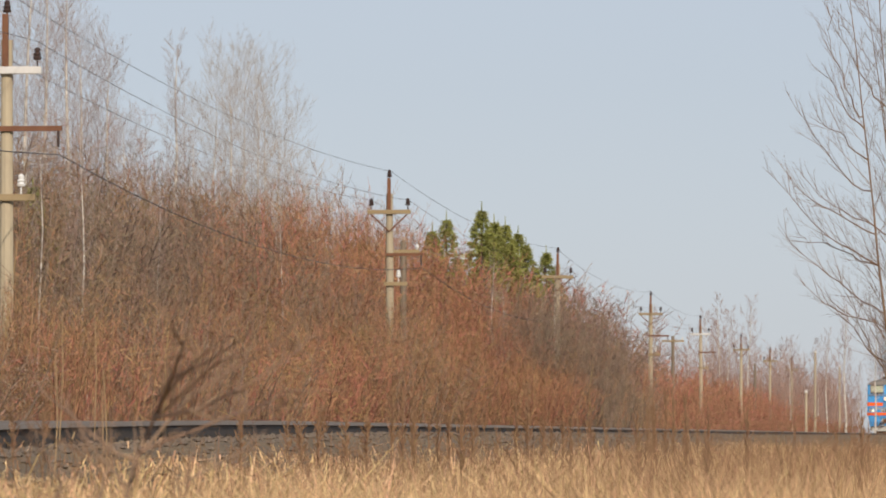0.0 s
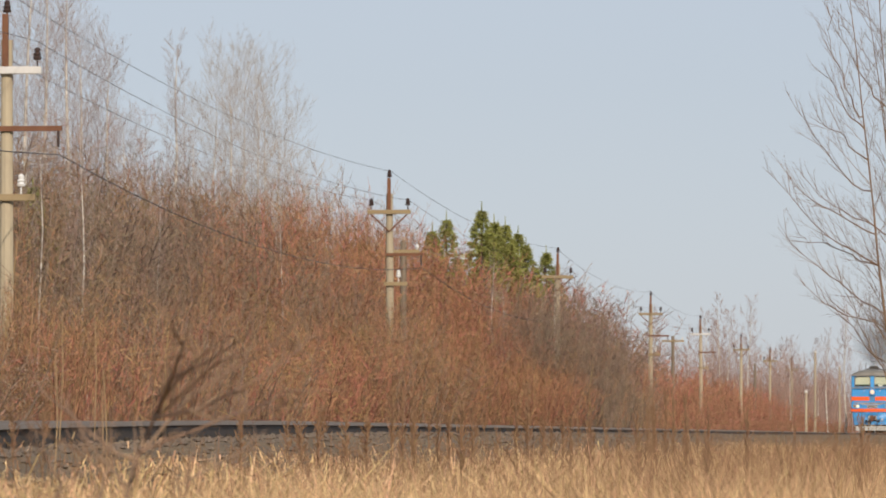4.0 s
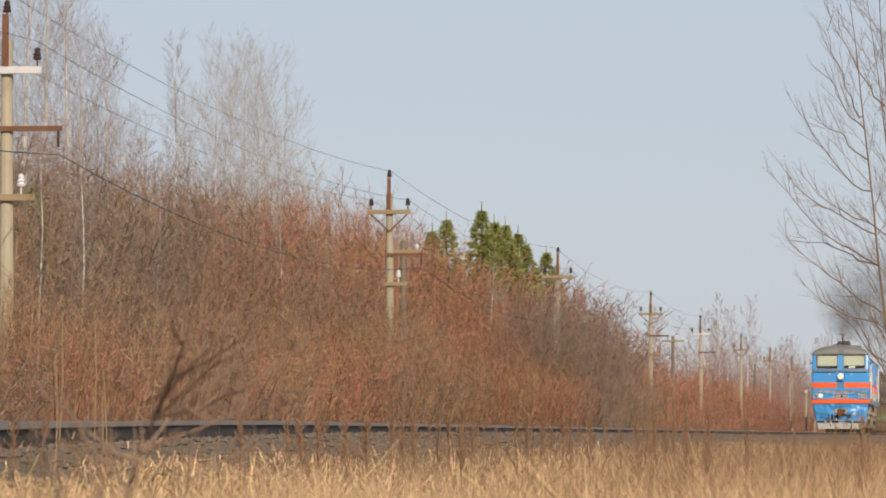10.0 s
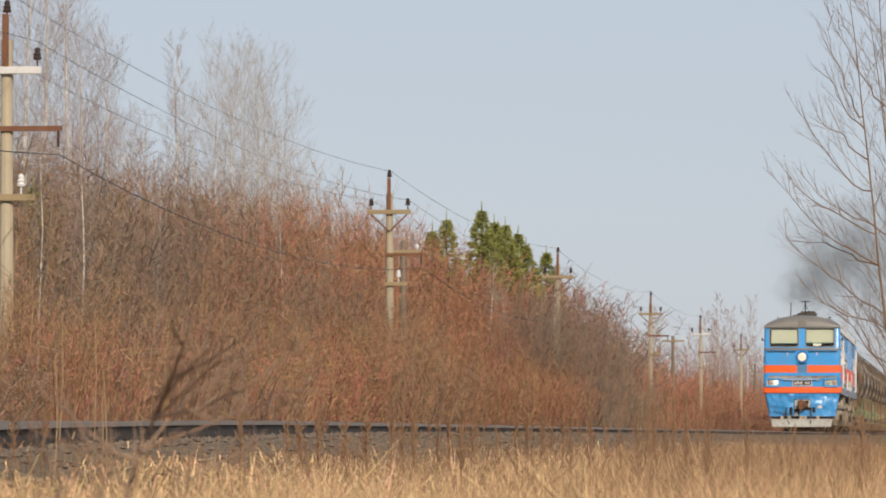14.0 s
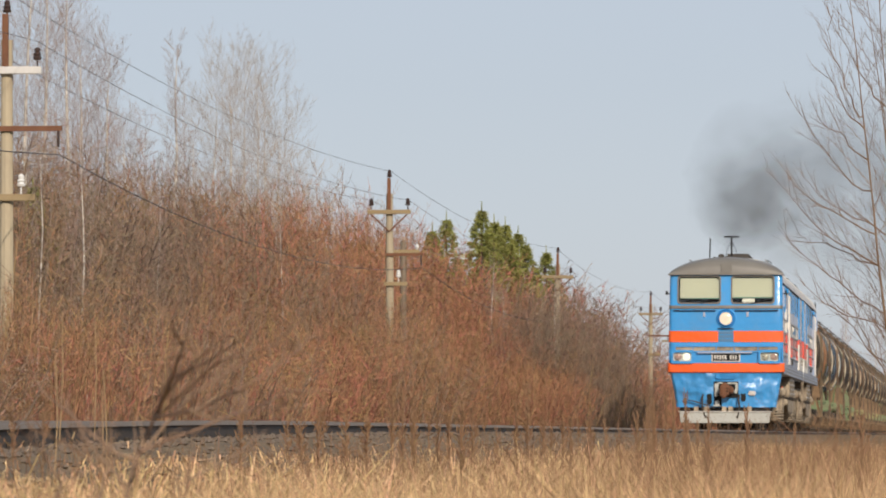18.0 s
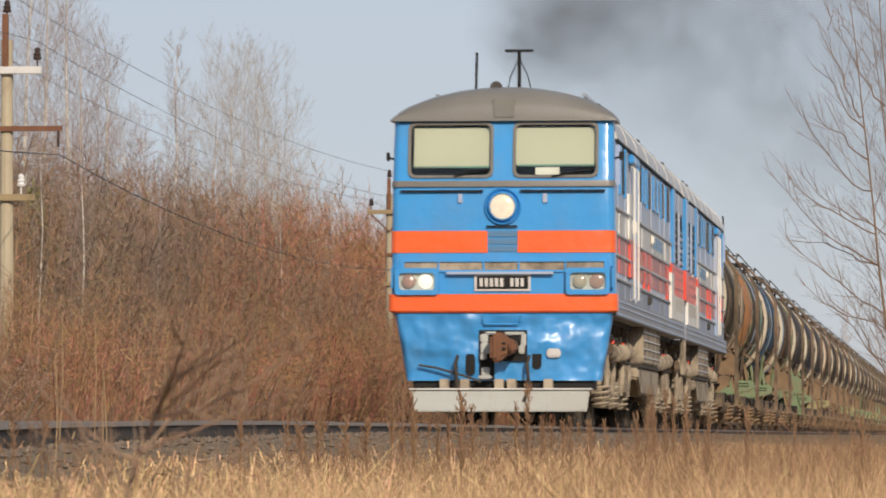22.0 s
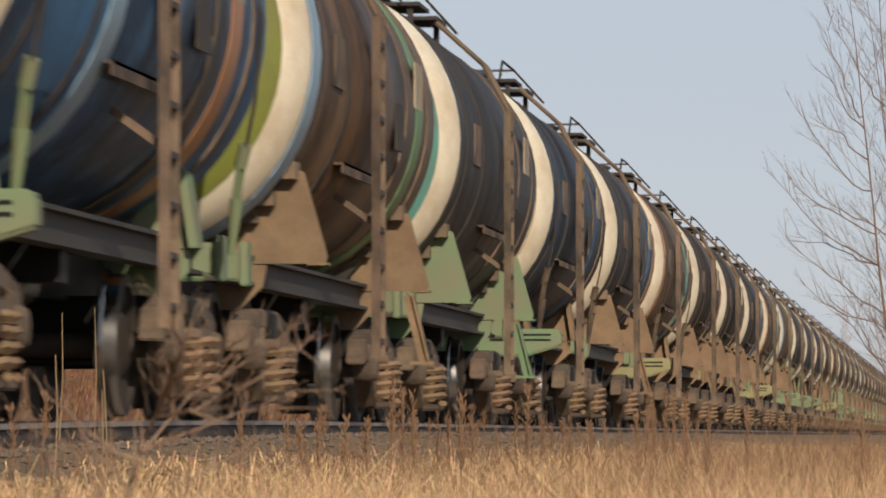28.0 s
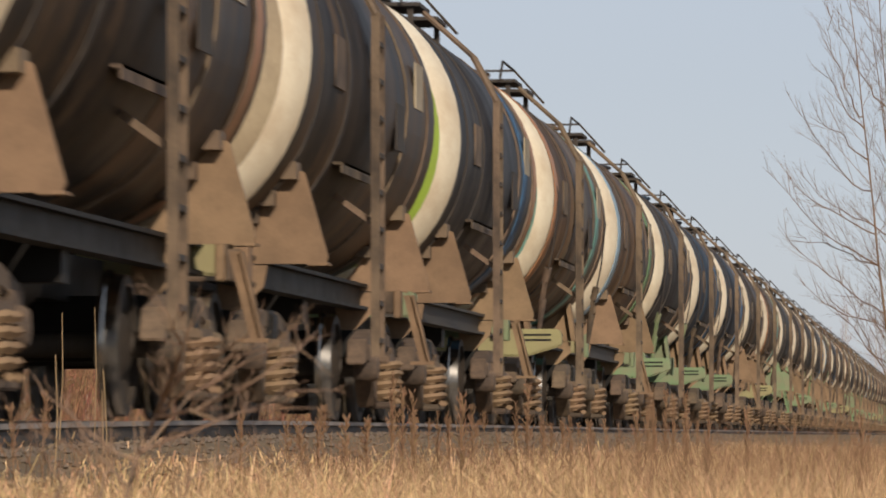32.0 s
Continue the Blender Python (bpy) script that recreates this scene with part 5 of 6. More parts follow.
def build_engine(mirror):
    total = 2 * ENGINE

    def Y(y):
        n = total - y if mirror else y
        return n + 4.8 * (n / total) * (1 - n / total) if 0 < n < total else n
    e = thing("locomotive", "blue diesel locomotive section with red stripe and dusty underside, on rails" if not mirror else "trailing blue diesel locomotive section with faded red stripe", "locomotive", "engine sections")
    L = ENGINE - 0.3
    e.scale = (1.008, 1.0, 1.02)
    if not mirror:
        build_cab(e, Y)
    # body core and roof
    part("body", ybox(M(), Y, -1.47, 1.47, 0.1 if mirror else 0.9, L, 1.52, 3.93), BLUE_OLD, e, "weathered grey-blue body side")
    # black sheet added to paint the deep shade under the body
    part("underfloor", ybox(M(), Y, -1.29, 1.29, 0.6, L, 1.44, 1.515), BLACK, e)
    cuts = [0.18, 0.98, 3.1, 5.4, 8.0, 10.6, 13.4, 15.8, L + 0.05]
    for n, (a, b) in enumerate(zip(cuts, cuts[1:])):
        if n == 0 and not mirror:
            part("roof_panel", cab_roof(Y), ROOF, e, "dusty grey-brown cab roof")
        else:
            part("roof_panel", M().prism(arch(1.487, 3.93, 0.68), "y", Y(a + 0.006), Y(b - 0.006)), ROOF_PALE, e, "pale grey roof section")
        part("roof_seam", M().prism([(p[0] * 1.006, 3.93 + (p[1] - 3.93) * 1.012) for p in arch(1.487, 3.93, 0.68)], "y", Y(b - 0.025), Y(b + 0.025)), WHITE_OLD, e)
    for s in (-1, 1):
        # polished bar added to give the bright glint along the roof's upper edge
        part("roof_rail", ybox(M(), Y, min(s * 1.0, s * 1.05), max(s * 1.0, s * 1.05), 1.2, L, 4.53, 4.57), STEEL, e, "polished bar added for the glint along the roof edge")
        part("gutter", ybox(M(), Y, min(s * 1.47, s * 1.51), max(s * 1.47, s * 1.51), 0.98, L, 3.90, 3.935), BLACK, e)
        part("sill", ybox(M(), Y, min(s * 1.30, s * 1.53), max(s * 1.30, s * 1.53), 0.3, L, 1.50, 1.76), SILL, e, "dusty grey-blue sill beam")
        for z in (1.52, 1.62, 1.70):
            part("sill_rib", ybox(M(), Y, min(s * 1.53, s * 1.54), max(s * 1.53, s * 1.54), 0.3, L, z, z + 0.025), BLUE_OLD, e)
        X0 = 1.47
        if not mirror:
            part("cab_side", ybox(M(), Y, min(s * 1.40, s * 1.47), max(s * 1.40, s * 1.47), 0.3, 0.9, 1.52, 4.14), BLUE_OLD, e)

        def panel(name, y0, y1, z0, z1, material, out=0.008, label="", bevel=0.0):
            return part(name, ybox(M(), Y, min(s * X0, s * (X0 + out)), max(s * X0, s * (X0 + out)), y0, y1, z0, z1), material, e, label, bevel)
        # colour fields of the side
        panel("lower_field", 0.36, 14.0, 1.77, 2.0, GRIMY_BLUE, 0.008, "grimy blue-grey lower side")
        panel("red_field", 0.36, 14.5, 2.12, 2.62, RED_OLD, 0.010, "faded red side stripe")
        panel("pale_field", 0.36, 14.5, 2.62, 2.98, WHITE_OLD, 0.010, "faded whitish side band")
        for z in (2.02, 2.34, 2.62, 2.98):
            panel("rib", 0.36, 14.5, z - 0.012, z + 0.012, SILL, 0.035)
            panel("rib_top", 0.36, 14.5, z + 0.012, z + 0.03, WHITE_OLD, 0.03)
        for y in (1.5, 2.9, 5.3, 6.55, 9.05, 11.3, 12.6, 14.2):
            panel("seam", y - 0.02, y + 0.02, 1.76, 3.89, BLUE_OLD, 0.012)
            panel("stile", y + 0.05, y + 0.16, 2.12, 2.62, RED_SIDE if y in (1.5, 12.6) else RED_OLD, 0.022)
            panel("pale_stile", y + 0.05, y + 0.2, 2.64, 2.97, WHITE if y in (1.5, 11.3, 12.6) else WHITE_OLD, 0.02)
        # cab side window and doors
        panel("side_window", 1.75, 2.6, 3.25, 3.84, GLASS_DARK, 0.02, "dark cab side window")
        panel("window_trim", 1.62, 1.75, 3.2, 3.88, BLUE, 0.04, "bright blue window trim")
        panel("window_trim", 2.6, 2.72, 3.2, 3.88, BLUE, 0.04, "bright blue window trim")
        panel("wind_deflector", 1.0, 1.06, 3.3, 3.85, BLUE_OLD, 0.07, "pale frame beside cab window", 0.01)
        d = panel("door", 3.95, 4.75, 1.8, 3.78, BLUE_OLD, 0.03, "weathered cab door", 0.01)
        panel("door_red", 3.6, 4.75, 2.12, 2.66, RED_SIDE, 0.034, "cleaner red door field")
        panel("door_white", 3.45, 4.0, 2.66, 3.3, WHITE, 0.034, "cleaner white door field")
        panel("door_edge", 4.75, 4.85, 1.8, 3.7, BLUE_OLD, 0.05)
        panel("mount", 4.2, 4.4, 2.75, 2.95, WHITE, 0.09, "small white socket", 0.02)
        for y in (3.85, 4.75):
            part("handrail", M().tube([(s * 1.49, Y(y), 1.80), (s * 1.55, Y(y), 1.82), (s * 1.55, Y(y), 3.68), (s * 1.49, Y(y), 3.71)], 0.017, 6), WHITE, e, "white vertical handrail")
        panel("door_canopy", 3.7, 5.05, 3.74, 3.87, BLUE, 0.08, "bright blue canopy", 0.02)
        # row of upper windows: louvres, blue windows
        for y0, y1, kind in ((5.75, 6.4, 1), (6.65, 7.05, 0), (7.3, 7.7, 0), (7.9, 8.7, 1), (9.3, 10.1, 0), (10.3, 11.1, 0), (11.45, 12.25, 2), (12.85, 13.85, 1)):
            z0, z1 = 3.32, 3.84
            if kind == 0:
                w = panel("blue_window", y0, y1, z0, z1, BLUE, 0.028, "blue-framed side window", 0.006)
                part("pane", ybox(M(), Y, min(s * 1.498, s * 1.502), max(s * 1.498, s * 1.502), y0 + (y1 - y0) * 0.42, y1 - 0.07, z0 + 0.06, z1 - 0.05), DULL_BLUE, w, "dull blue shutter")
            else:
                panel("louvre_frame", y0 - 0.06, y0, z0 - 0.04, z1 + 0.03, BLUE, 0.03)
                back = panel("louvre", y0, y1, z0, z1, BLACK if kind == 1 else BLUE_OLD, 0.02, "dark slatted louvre" if kind == 1 else "pale slatted louvre")
                for q in range(12):
                    z = z0 + 0.01 + q * 0.043
                    part("slat", ybox(M(), Y, min(s * 1.48, s * 1.497), max(s * 1.48, s * 1.497), y0, y1, z, z + 0.016), SILL if kind == 1 else SOOT, back)
        for y in (6.95, 8.1, 13.1):
            panel("red_panel", y, y + 0.45, 2.03, 2.62, RED_SIDE, 0.03, "bright red panel", 0.008)
            g = panel("red_slats", y - 0.45, y, 2.14, 2.6, RED_OLD, 0.02, "dull red slatted vent")
            for q in range(8):
                part("slat", ybox(M(), Y, min(s * 1.488, s * 1.5), max(s * 1.488, s * 1.5), y - 0.43, y - 0.02, 2.16 + q * 0.056, 2.185 + q * 0.056), RED_OLD, g)
        panel("lettering_field", 9.1, 12.4, 2.68, 2.96, WHITE_OLD, 0.016)
        for k in range(8):
            panel("mark", 9.3 + k * 0.33, 9.3 + k * 0.33 + (0.2, 0.14, 0.22, 0.17)[k % 4], 2.72 + 0.03 * (k % 2), 2.92, DULL_BLUE, 0.022)
        panel("lamp_box", 8.85, 9.05, 2.78, 2.92, WHITE, 0.06, "", 0.02)
        panel("filler_cap", 8.1, 8.35, 1.84, 1.98, SOOT, 0.06, "", 0.02)
        # radiator end: blue columns, shutters, red and white grilles
        r0, r1 = (15.15, 18.0) if not mirror else (13.95, 16.9)
        panel("column", r0 - 0.6, r0, 2.68, 3.91, BLUE, 0.05, "bright blue column", 0.01)
        if mirror:
            panel("column", 16.95, L, 2.68, 3.91, BLUE, 0.06, "bright blue column", 0.01)
            panel("red_column", 17.0, L, 2.17, 2.68, RED_SIDE, 0.06, "bright red pillar foot", 0.01)
        half = (r1 - r0) / 2
        # closed black panels paint the dark inside the open shutters
        b = panel("shutter", r0, r0 + half - 0.1, 2.72, 3.55, BLACK, 0.02, "radiator shutter with black panel for the shade inside")
        for q in range(6):
            z = 2.76 + q * 0.13
            part("slat", M().prism([(s * 1.48, z), (s * 1.502, z + 0.02), (s * 1.502, z + 0.035), (s * 1.48, z + 0.03)], "y", Y(r0), Y(r0 + half - 0.1)), SILL, b)
        panel("mullion", r0 + half - 0.1, r0 + half + 0.06, 2.7, 3.58, BLUE_OLD, 0.05)
        b = panel("shutter", r0 + half + 0.06, r1, 2.72, 3.55, BLACK, 0.02, "radiator shutter with black panel for the shade inside")
        for q in range(6):
            z = 2.74 + q * 0.1
            part("flap", ybox(M(), Y, min(s * 1.485, s * 1.505), max(s * 1.485, s * 1.505), r0 + half + 0.55, r1 - 0.08, z, z + 0.06), DULL_BLUE if q % 2 else BLUE_OLD, b)
        panel("sash", r1 - 0.08, r1, 2.7, 3.56, BLUE, 0.04)
        panel("hood", r0, r1, 3.56, 3.89, BLUE_OLD, 0.03, "weathered panel above the shutters", 0.01)
        panel("hood_seam", r0 + half - 0.03, r0 + half + 0.03, 3.56, 3.89, WHITE_OLD, 0.034)
        panel("red_grille", r0 - 0.4, r1, 2.17, 2.66, RED_SIDE, 0.035, "bright red grille panel", 0.01)
        w = panel("white_grille", r0 - 0.4, r1, 1.77, 2.17, WHITE, 0.05, "white lower grille panel", 0.01)
        for k in range(5):
            y = r0 + 0.05 + k * (r1 - r0) / 5
            panel("bar", y, y + 0.06, 2.19, 2.64, RED_OLD, 0.042)
            panel("gap", y + 0.1, y + 0.24, 1.93, 2.14, MUD, 0.054)
        for z in (2.3, 2.46, 2.6):
            panel("cross_bar", r0 - 0.38, r1, z, z + 0.018, RED_OLD, 0.044)
        panel("white_pillar", r0 - 1.2, r0 - 0.42, 1.77, 2.52, WHITE, 0.055, "white corner pillar", 0.01)
        panel("pillar_cap", r0 - 1.2, r0 - 0.42, 2.52, 2.66, RED_SIDE, 0.056)
        panel("joint_post", L - 0.25, L, 0.9, 1.6, MUD, 0.05, "dusty end post", 0.01)
    # end wall, gangway, roof gear
    part("end_wall", ybox(M(), Y, -1.47, 1.47, L, L + 0.02, 1.5, 4.1), BLUE_OLD, e)
    part("gangway", ybox(M(), Y, -0.55, 0.55, L + 0.02, ENGINE - 0.01, 1.6, 3.7), RUBBER, e, "grey rubber gangway bellows", 0.04)
    if mirror:
        part("rear_wall", ybox(M(), Y, -1.47, 1.47, 0.05, 0.1, 1.5, 4.1), BLUE_OLD, e)
        for x in (1.45, 1.2):
            part("end_rail", M().tube([(x, Y(0.1), 3.3), (x, Y(-0.25), 3.3), (x, Y(-0.25), 4.2), (x, Y(0.1), 4.25)], 0.018, 5), SOOT, e)
        part("rear_coupler", ybox(M(), Y, -0.14, 0.14, -0.35, 0.4, 0.9, 1.2), RUST, e, "rusty automatic coupler", 0.04)
        part("rear_beam", ybox(M(), Y, -1.3, 1.3, 0.1, 0.4, 0.95, 1.5), BLACK, e)
    part("exhaust", ybox(M(), Y, -0.35, 0.35, 7.3, 9.0, 4.5, 4.95), SOOT, e, "sooty exhaust outlet", 0.06)
    part("fan_cowl", M().lathe([(0.8, 4.5), (0.8, 4.78), (0.7, 4.8)], (0, Y(13.2), 0), "z", 24), SOOT, e)
    part("intake_box", ybox(M(), Y, -0.5, 0.55, 2.2, 3.4, 4.45, 4.68), SOOT, e, "", 0.05)
    if not mirror:
        part("antenna", M().tube([(-0.5, 1.5, 4.4), (-0.48, 1.5, 5.15)], 0.02, 6), BLACK, e)
        ta = M().tube([(0.08, 1.9, 4.5), (0.08, 1.9, 5.2)], 0.028, 6).tube([(-0.12, 1.9, 5.2), (0.28, 1.9, 5.2)], 0.022, 6)
        for dx in (-0.2, 0.2):
            ta.tube([(0.08, 1.9, 5.1), (0.08 + dx * 0.6, 1.9, 4.85), (0.08 + dx, 1.9, 4.5)], 0.008, 4)
        part("radio_mast", ta, BLACK, e, "black roof antenna with stays")
        part("horn", M().lathe([(0.03, 0), (0.04, -0.3), (0.09, -0.42)], (-0.15, 1.2, 4.62), "y", 12), SOOT, e)
        part("roof_hatch", ybox(M(), Y, -0.14, 0.16, 0.085, 0.5, 4.16, 4.44), ROOF, e, "", 0.02)
    for y in (5.0, 6.6, 14.2):
        part("lifting_eye", M().tube([(0.95, Y(y), 4.45), (0.95, Y(y), 4.68), (0.95, Y(y + 0.4), 4.68), (0.95, Y(y + 0.4), 4.45)], 0.016, 5), BLACK, e)
    # fuel tank and battery boxes between the bogies
    part("fuel_tank", M().prism([(Y(6.7), 0.72), (Y(7.3), 0.48), (Y(11.4), 0.48), (Y(11.9), 0.72), (Y(11.9), 0.88), (Y(6.7), 0.88)], "x", -1.42, 1.42), MUD, e, "dusty brown fuel tank", 0.03)
    for s in (-1, 1):
        bx = part("battery_box", ybox(M(), Y, min(s * 0.75, s * 1.45), max(s * 0.75, s * 1.45), 7.4, 11.7, 0.95, 1.56), MUD, e, "dusty ribbed battery box", 0.02)
        for k in range(4):
            part("rib", ybox(M(), Y, min(s * 1.45, s * 1.463), max(s * 1.45, s * 1.463), 7.5, 11.6, 1.04 + k * 0.125, 1.06 + k * 0.125), WHITE_OLD, bx)
        part("box_foot", ybox(M(), Y, min(s * 0.9, s * 1.43), max(s * 0.9, s * 1.43), 7.2, 11.8, 0.89, 0.94), MUD_DARK, e)
        part("gusset", M().prism([(s * 0.85, 0.95), (s * 1.32, 0.95), (s * 1.44, 1.56), (s * 1.36, 1.56)], "y", Y(7.25), Y(7.38)), MUD, e, "sloped box end plate", 0.01)
    # bogies
    for c in (4.0, 14.3):
        # the core block is black to stand for the shade between the bogie's parts
        bg = part("bogie", ybox(M(), Y, -0.98, 0.98, c - 2.3, c + 2.3, 0.62, 1.42), BLACK, e, "dusty three-axle bogie", 0.03)
        for s in (-1, 1):
            fm = M()
            ybox(fm, Y, min(s * 1.05, s * 1.24), max(s * 1.05, s * 1.24), c - 2.5, c + 2.5, 0.96, 1.14)
            part("side_frame", fm, MUD, bg, "", 0.05)
            for a in (-1.85, 0.0, 1.85):
                part("axle_box", ybox(M(), Y, min(s * 1.0, s * 1.3), max(s * 1.0, s * 1.3), c + a - 0.2, c + a + 0.2, 0.36, 0.7), MUD, bg, "", 0.06)
                part("hanger", M().tube([(s * 1.2, Y(c + a - 0.28), 1.0), (s * 1.22, Y(c + a - 0.25), 0.85), (s * 1.18, Y(c + a - 0.3), 0.6), (s * 1.15, Y(c + a - 0.1), 0.4)], [0.05, 0.042, 0.035, 0.05], 8), MUD, bg)
                for q in (-0.42,):
                    if "spring" not in SHARED:
                        SHARED["spring"] = helix(0.26, 0.56, 0.12, 4, 0.021).mesh("coil_spring", MUD)
                    part("coil_spring", SHARED["spring"], None, bg).location = (s * 1.22, Y(c + a + q), 0)
            for a in (-1.5, -0.5, 0.6, 1.6):
                part("brake_cylinder", M().lathe([(0.04, -0.46), (0.07, -0.42), (0.10, -0.36), (0.10, -0.3), (0.125, -0.28), (0.125, -0.05), (0.10, -0.03), (0.10, 0.08), (0.13, 0.1), (0.13, 0.2), (0.07, 0.24), (0.05, 0.45)], (s * 1.3, Y(c + a), 1.06 + 0.04 * math.sin(a * 5)), "y", 12), MUD, bg, "dusty brake cylinder")
                part("valve_cap", M().lathe([(0.045, -0.02), (0.045, 0.03)], (s * 1.3, Y(c + a + 0.1), 1.18), "z", 8), RED_SIDE if a in (-1.5, 0.6) else MUD_DARK, bg)
            for a in (-2.2, -0.2, 1.5):
                part("motor_duct", M().tube([(s * 0.95, Y(c + a), 1.18), (s * 1.05, Y(c + a + 0.1), 1.32), (s * 1.02, Y(c + a + 0.15), 1.5)], [0.12, 0.15, 0.17], 10), MUD, bg, "ribbed motor cooling duct")
            part("brace_plate", M().prism([(Y(c + 1.0), 0.5), (Y(c + 1.0), 0.95), (Y(c + 1.12), 0.95), (Y(c + 1.12), 0.62), (Y(c + 1.5), 0.62), (Y(c + 1.5), 0.95), (Y(c + 1.62), 0.95), (Y(c + 1.62), 0.5)], "x", s * 1.3, s * 1.34), MUD, bg)
            part("sand_pipe", M().tube([(s * 1.2, Y(c - 2.7), 1.3), (s * 1.15, Y(c - 2.75), 0.6), (s * 0.85, Y(c - 2.6), 0.12)], 0.03, 6), MUD, bg)
            part("sand_box", ybox(M(), Y, min(s * 0.8, s * 1.35), max(s * 0.8, s * 1.35), c - 2.95, c - 2.6, 0.95, 1.3), MUD_DARK, e, "", 0.03)
        for a in (-1.85, 0.0, 1.85):
            part("traction_motor", M().lathe([(0.2, -0.62), (0.3, -0.55), (0.34, -0.3), (0.34, 0.3), (0.3, 0.55), (0.2, 0.62)], (0, Y(c + a + 0.55), 0.56), "x", 14), MUD_DARK, bg, "oily traction motor")
            wheelset(bg, (0, Y(c + a), 0.525), 0.525)
        for s in (-1, 1):
            part("brake_pipe", M().tube([(s * 1.32, Y(c - 2.4), 1.25), (s * 1.33, Y(c - 0.8), 1.22), (s * 1.33, Y(c - 0.7), 0.95), (s * 1.33, Y(c + 1.9), 0.92), (s * 1.3, Y(c + 2.4), 1.2)], 0.022, 6), MUD_DARK, bg)
            for a in (-2.25, -1.1, 0.75, 2.2):
                part("damper", M().tube([(s * 1.28, Y(c + a), 0.45), (s * 1.3, Y(c + a + 0.03), 0.75), (s * 1.27, Y(c + a + 0.05), 1.3)], [0.035, 0.045, 0.025], 8), MUD, bg, "dusty shock absorber")
                part("brake_shoe", ybox(M(), Y, min(s * 0.74, s * 0.9), max(s * 0.74, s * 0.9), c + a - 0.06, c + a + 0.06, 0.3, 0.75), MUD_DARK, bg, "", 0.02)
                part("lug", ybox(M(), Y, min(s * 1.24, s * 1.36), max(s * 1.24, s * 1.36), c + a + 0.15, c + a + 0.4, 0.98, 1.17), GRIME, bg, "", 0.03)
            part("pipe_run", M().tube([(s * 1.1, Y(c - 2.2), 1.42), (s * 1.2, Y(c - 1.0), 1.4), (s * 1.2, Y(c + 2.3), 1.42)], 0.03, 6), MUD, e)
            for a in (-1.9, -0.7, 0.3, 1.2, 2.0):
                part("bracket", ybox(M(), Y, min(s * 1.05, s * 1.3), max(s * 1.05, s * 1.3), c + a - 0.05, c + a + 0.08, 1.3, 1.5), GRIME, e, "", 0.02)


def helix(z0, z1, radius, turns, wire):
    pts = [(radius * math.cos(2 * math.pi * turns * i / 36), radius * math.sin(2 * math.pi * turns * i / 36), z0 + (z1 - z0) * i / 36) for i in range(37)]
    return M().tube(pts, wire, 4)


def wheel_mesh(r):
    m = M()
    for s in (-1, 1):
        m.lathe([(0.09, s * 0.60), (0.1, s * 0.64), (r * 0.55, s * 0.70), (r - 0.08, s * 0.70), (r - 0.075, s * 0.685), (r + 0.028, s * 0.685), (r + 0.028, s * 0.715), (r, s * 0.73), (r - 0.005, s * 0.82), (r - 0.075, s * 0.825), (r - 0.08, s * 0.79), (r * 0.5, s * 0.77), (0.13, s * 0.84), (0.1, s * 0.85)], (0, 0, 0), "x", 16)
    m.lathe([(0.085, -1.05), (0.085, 1.05)], (0, 0, 0), "x", 14)
    return m


WHEELS = {}


def wheelset(parent, place, r):
    if r not in WHEELS:
        w = wheel_mesh(r).mesh("wheelset", MUD_DARK)
        w.materials.append(STEEL)
        for f in w.polygons:
            c = f.center
            if 0.68 < abs(c.x) < 0.815 and math.hypot(c.y, c.z) > r - 0.03 and f.area < 0.2:
                f.material_index = 1
        WHEELS[r] = w
    ob = part("wheelset", WHEELS[r], None, parent, "wheelset with bright worn treads")
    ob.location = place
    return ob


TANK_Z, TANK_R = 2.72, 1.52


def skin(profile, n=40):
    return M().lathe(profile, (0, 0, TANK_Z), "y", n)


def hoop(y0, y1, proud, n=40):
    r = TANK_R
    return skin([(r - 0.01, y0), (r + proud, y0), (r + proud, y1), (r - 0.01, y1)], n)


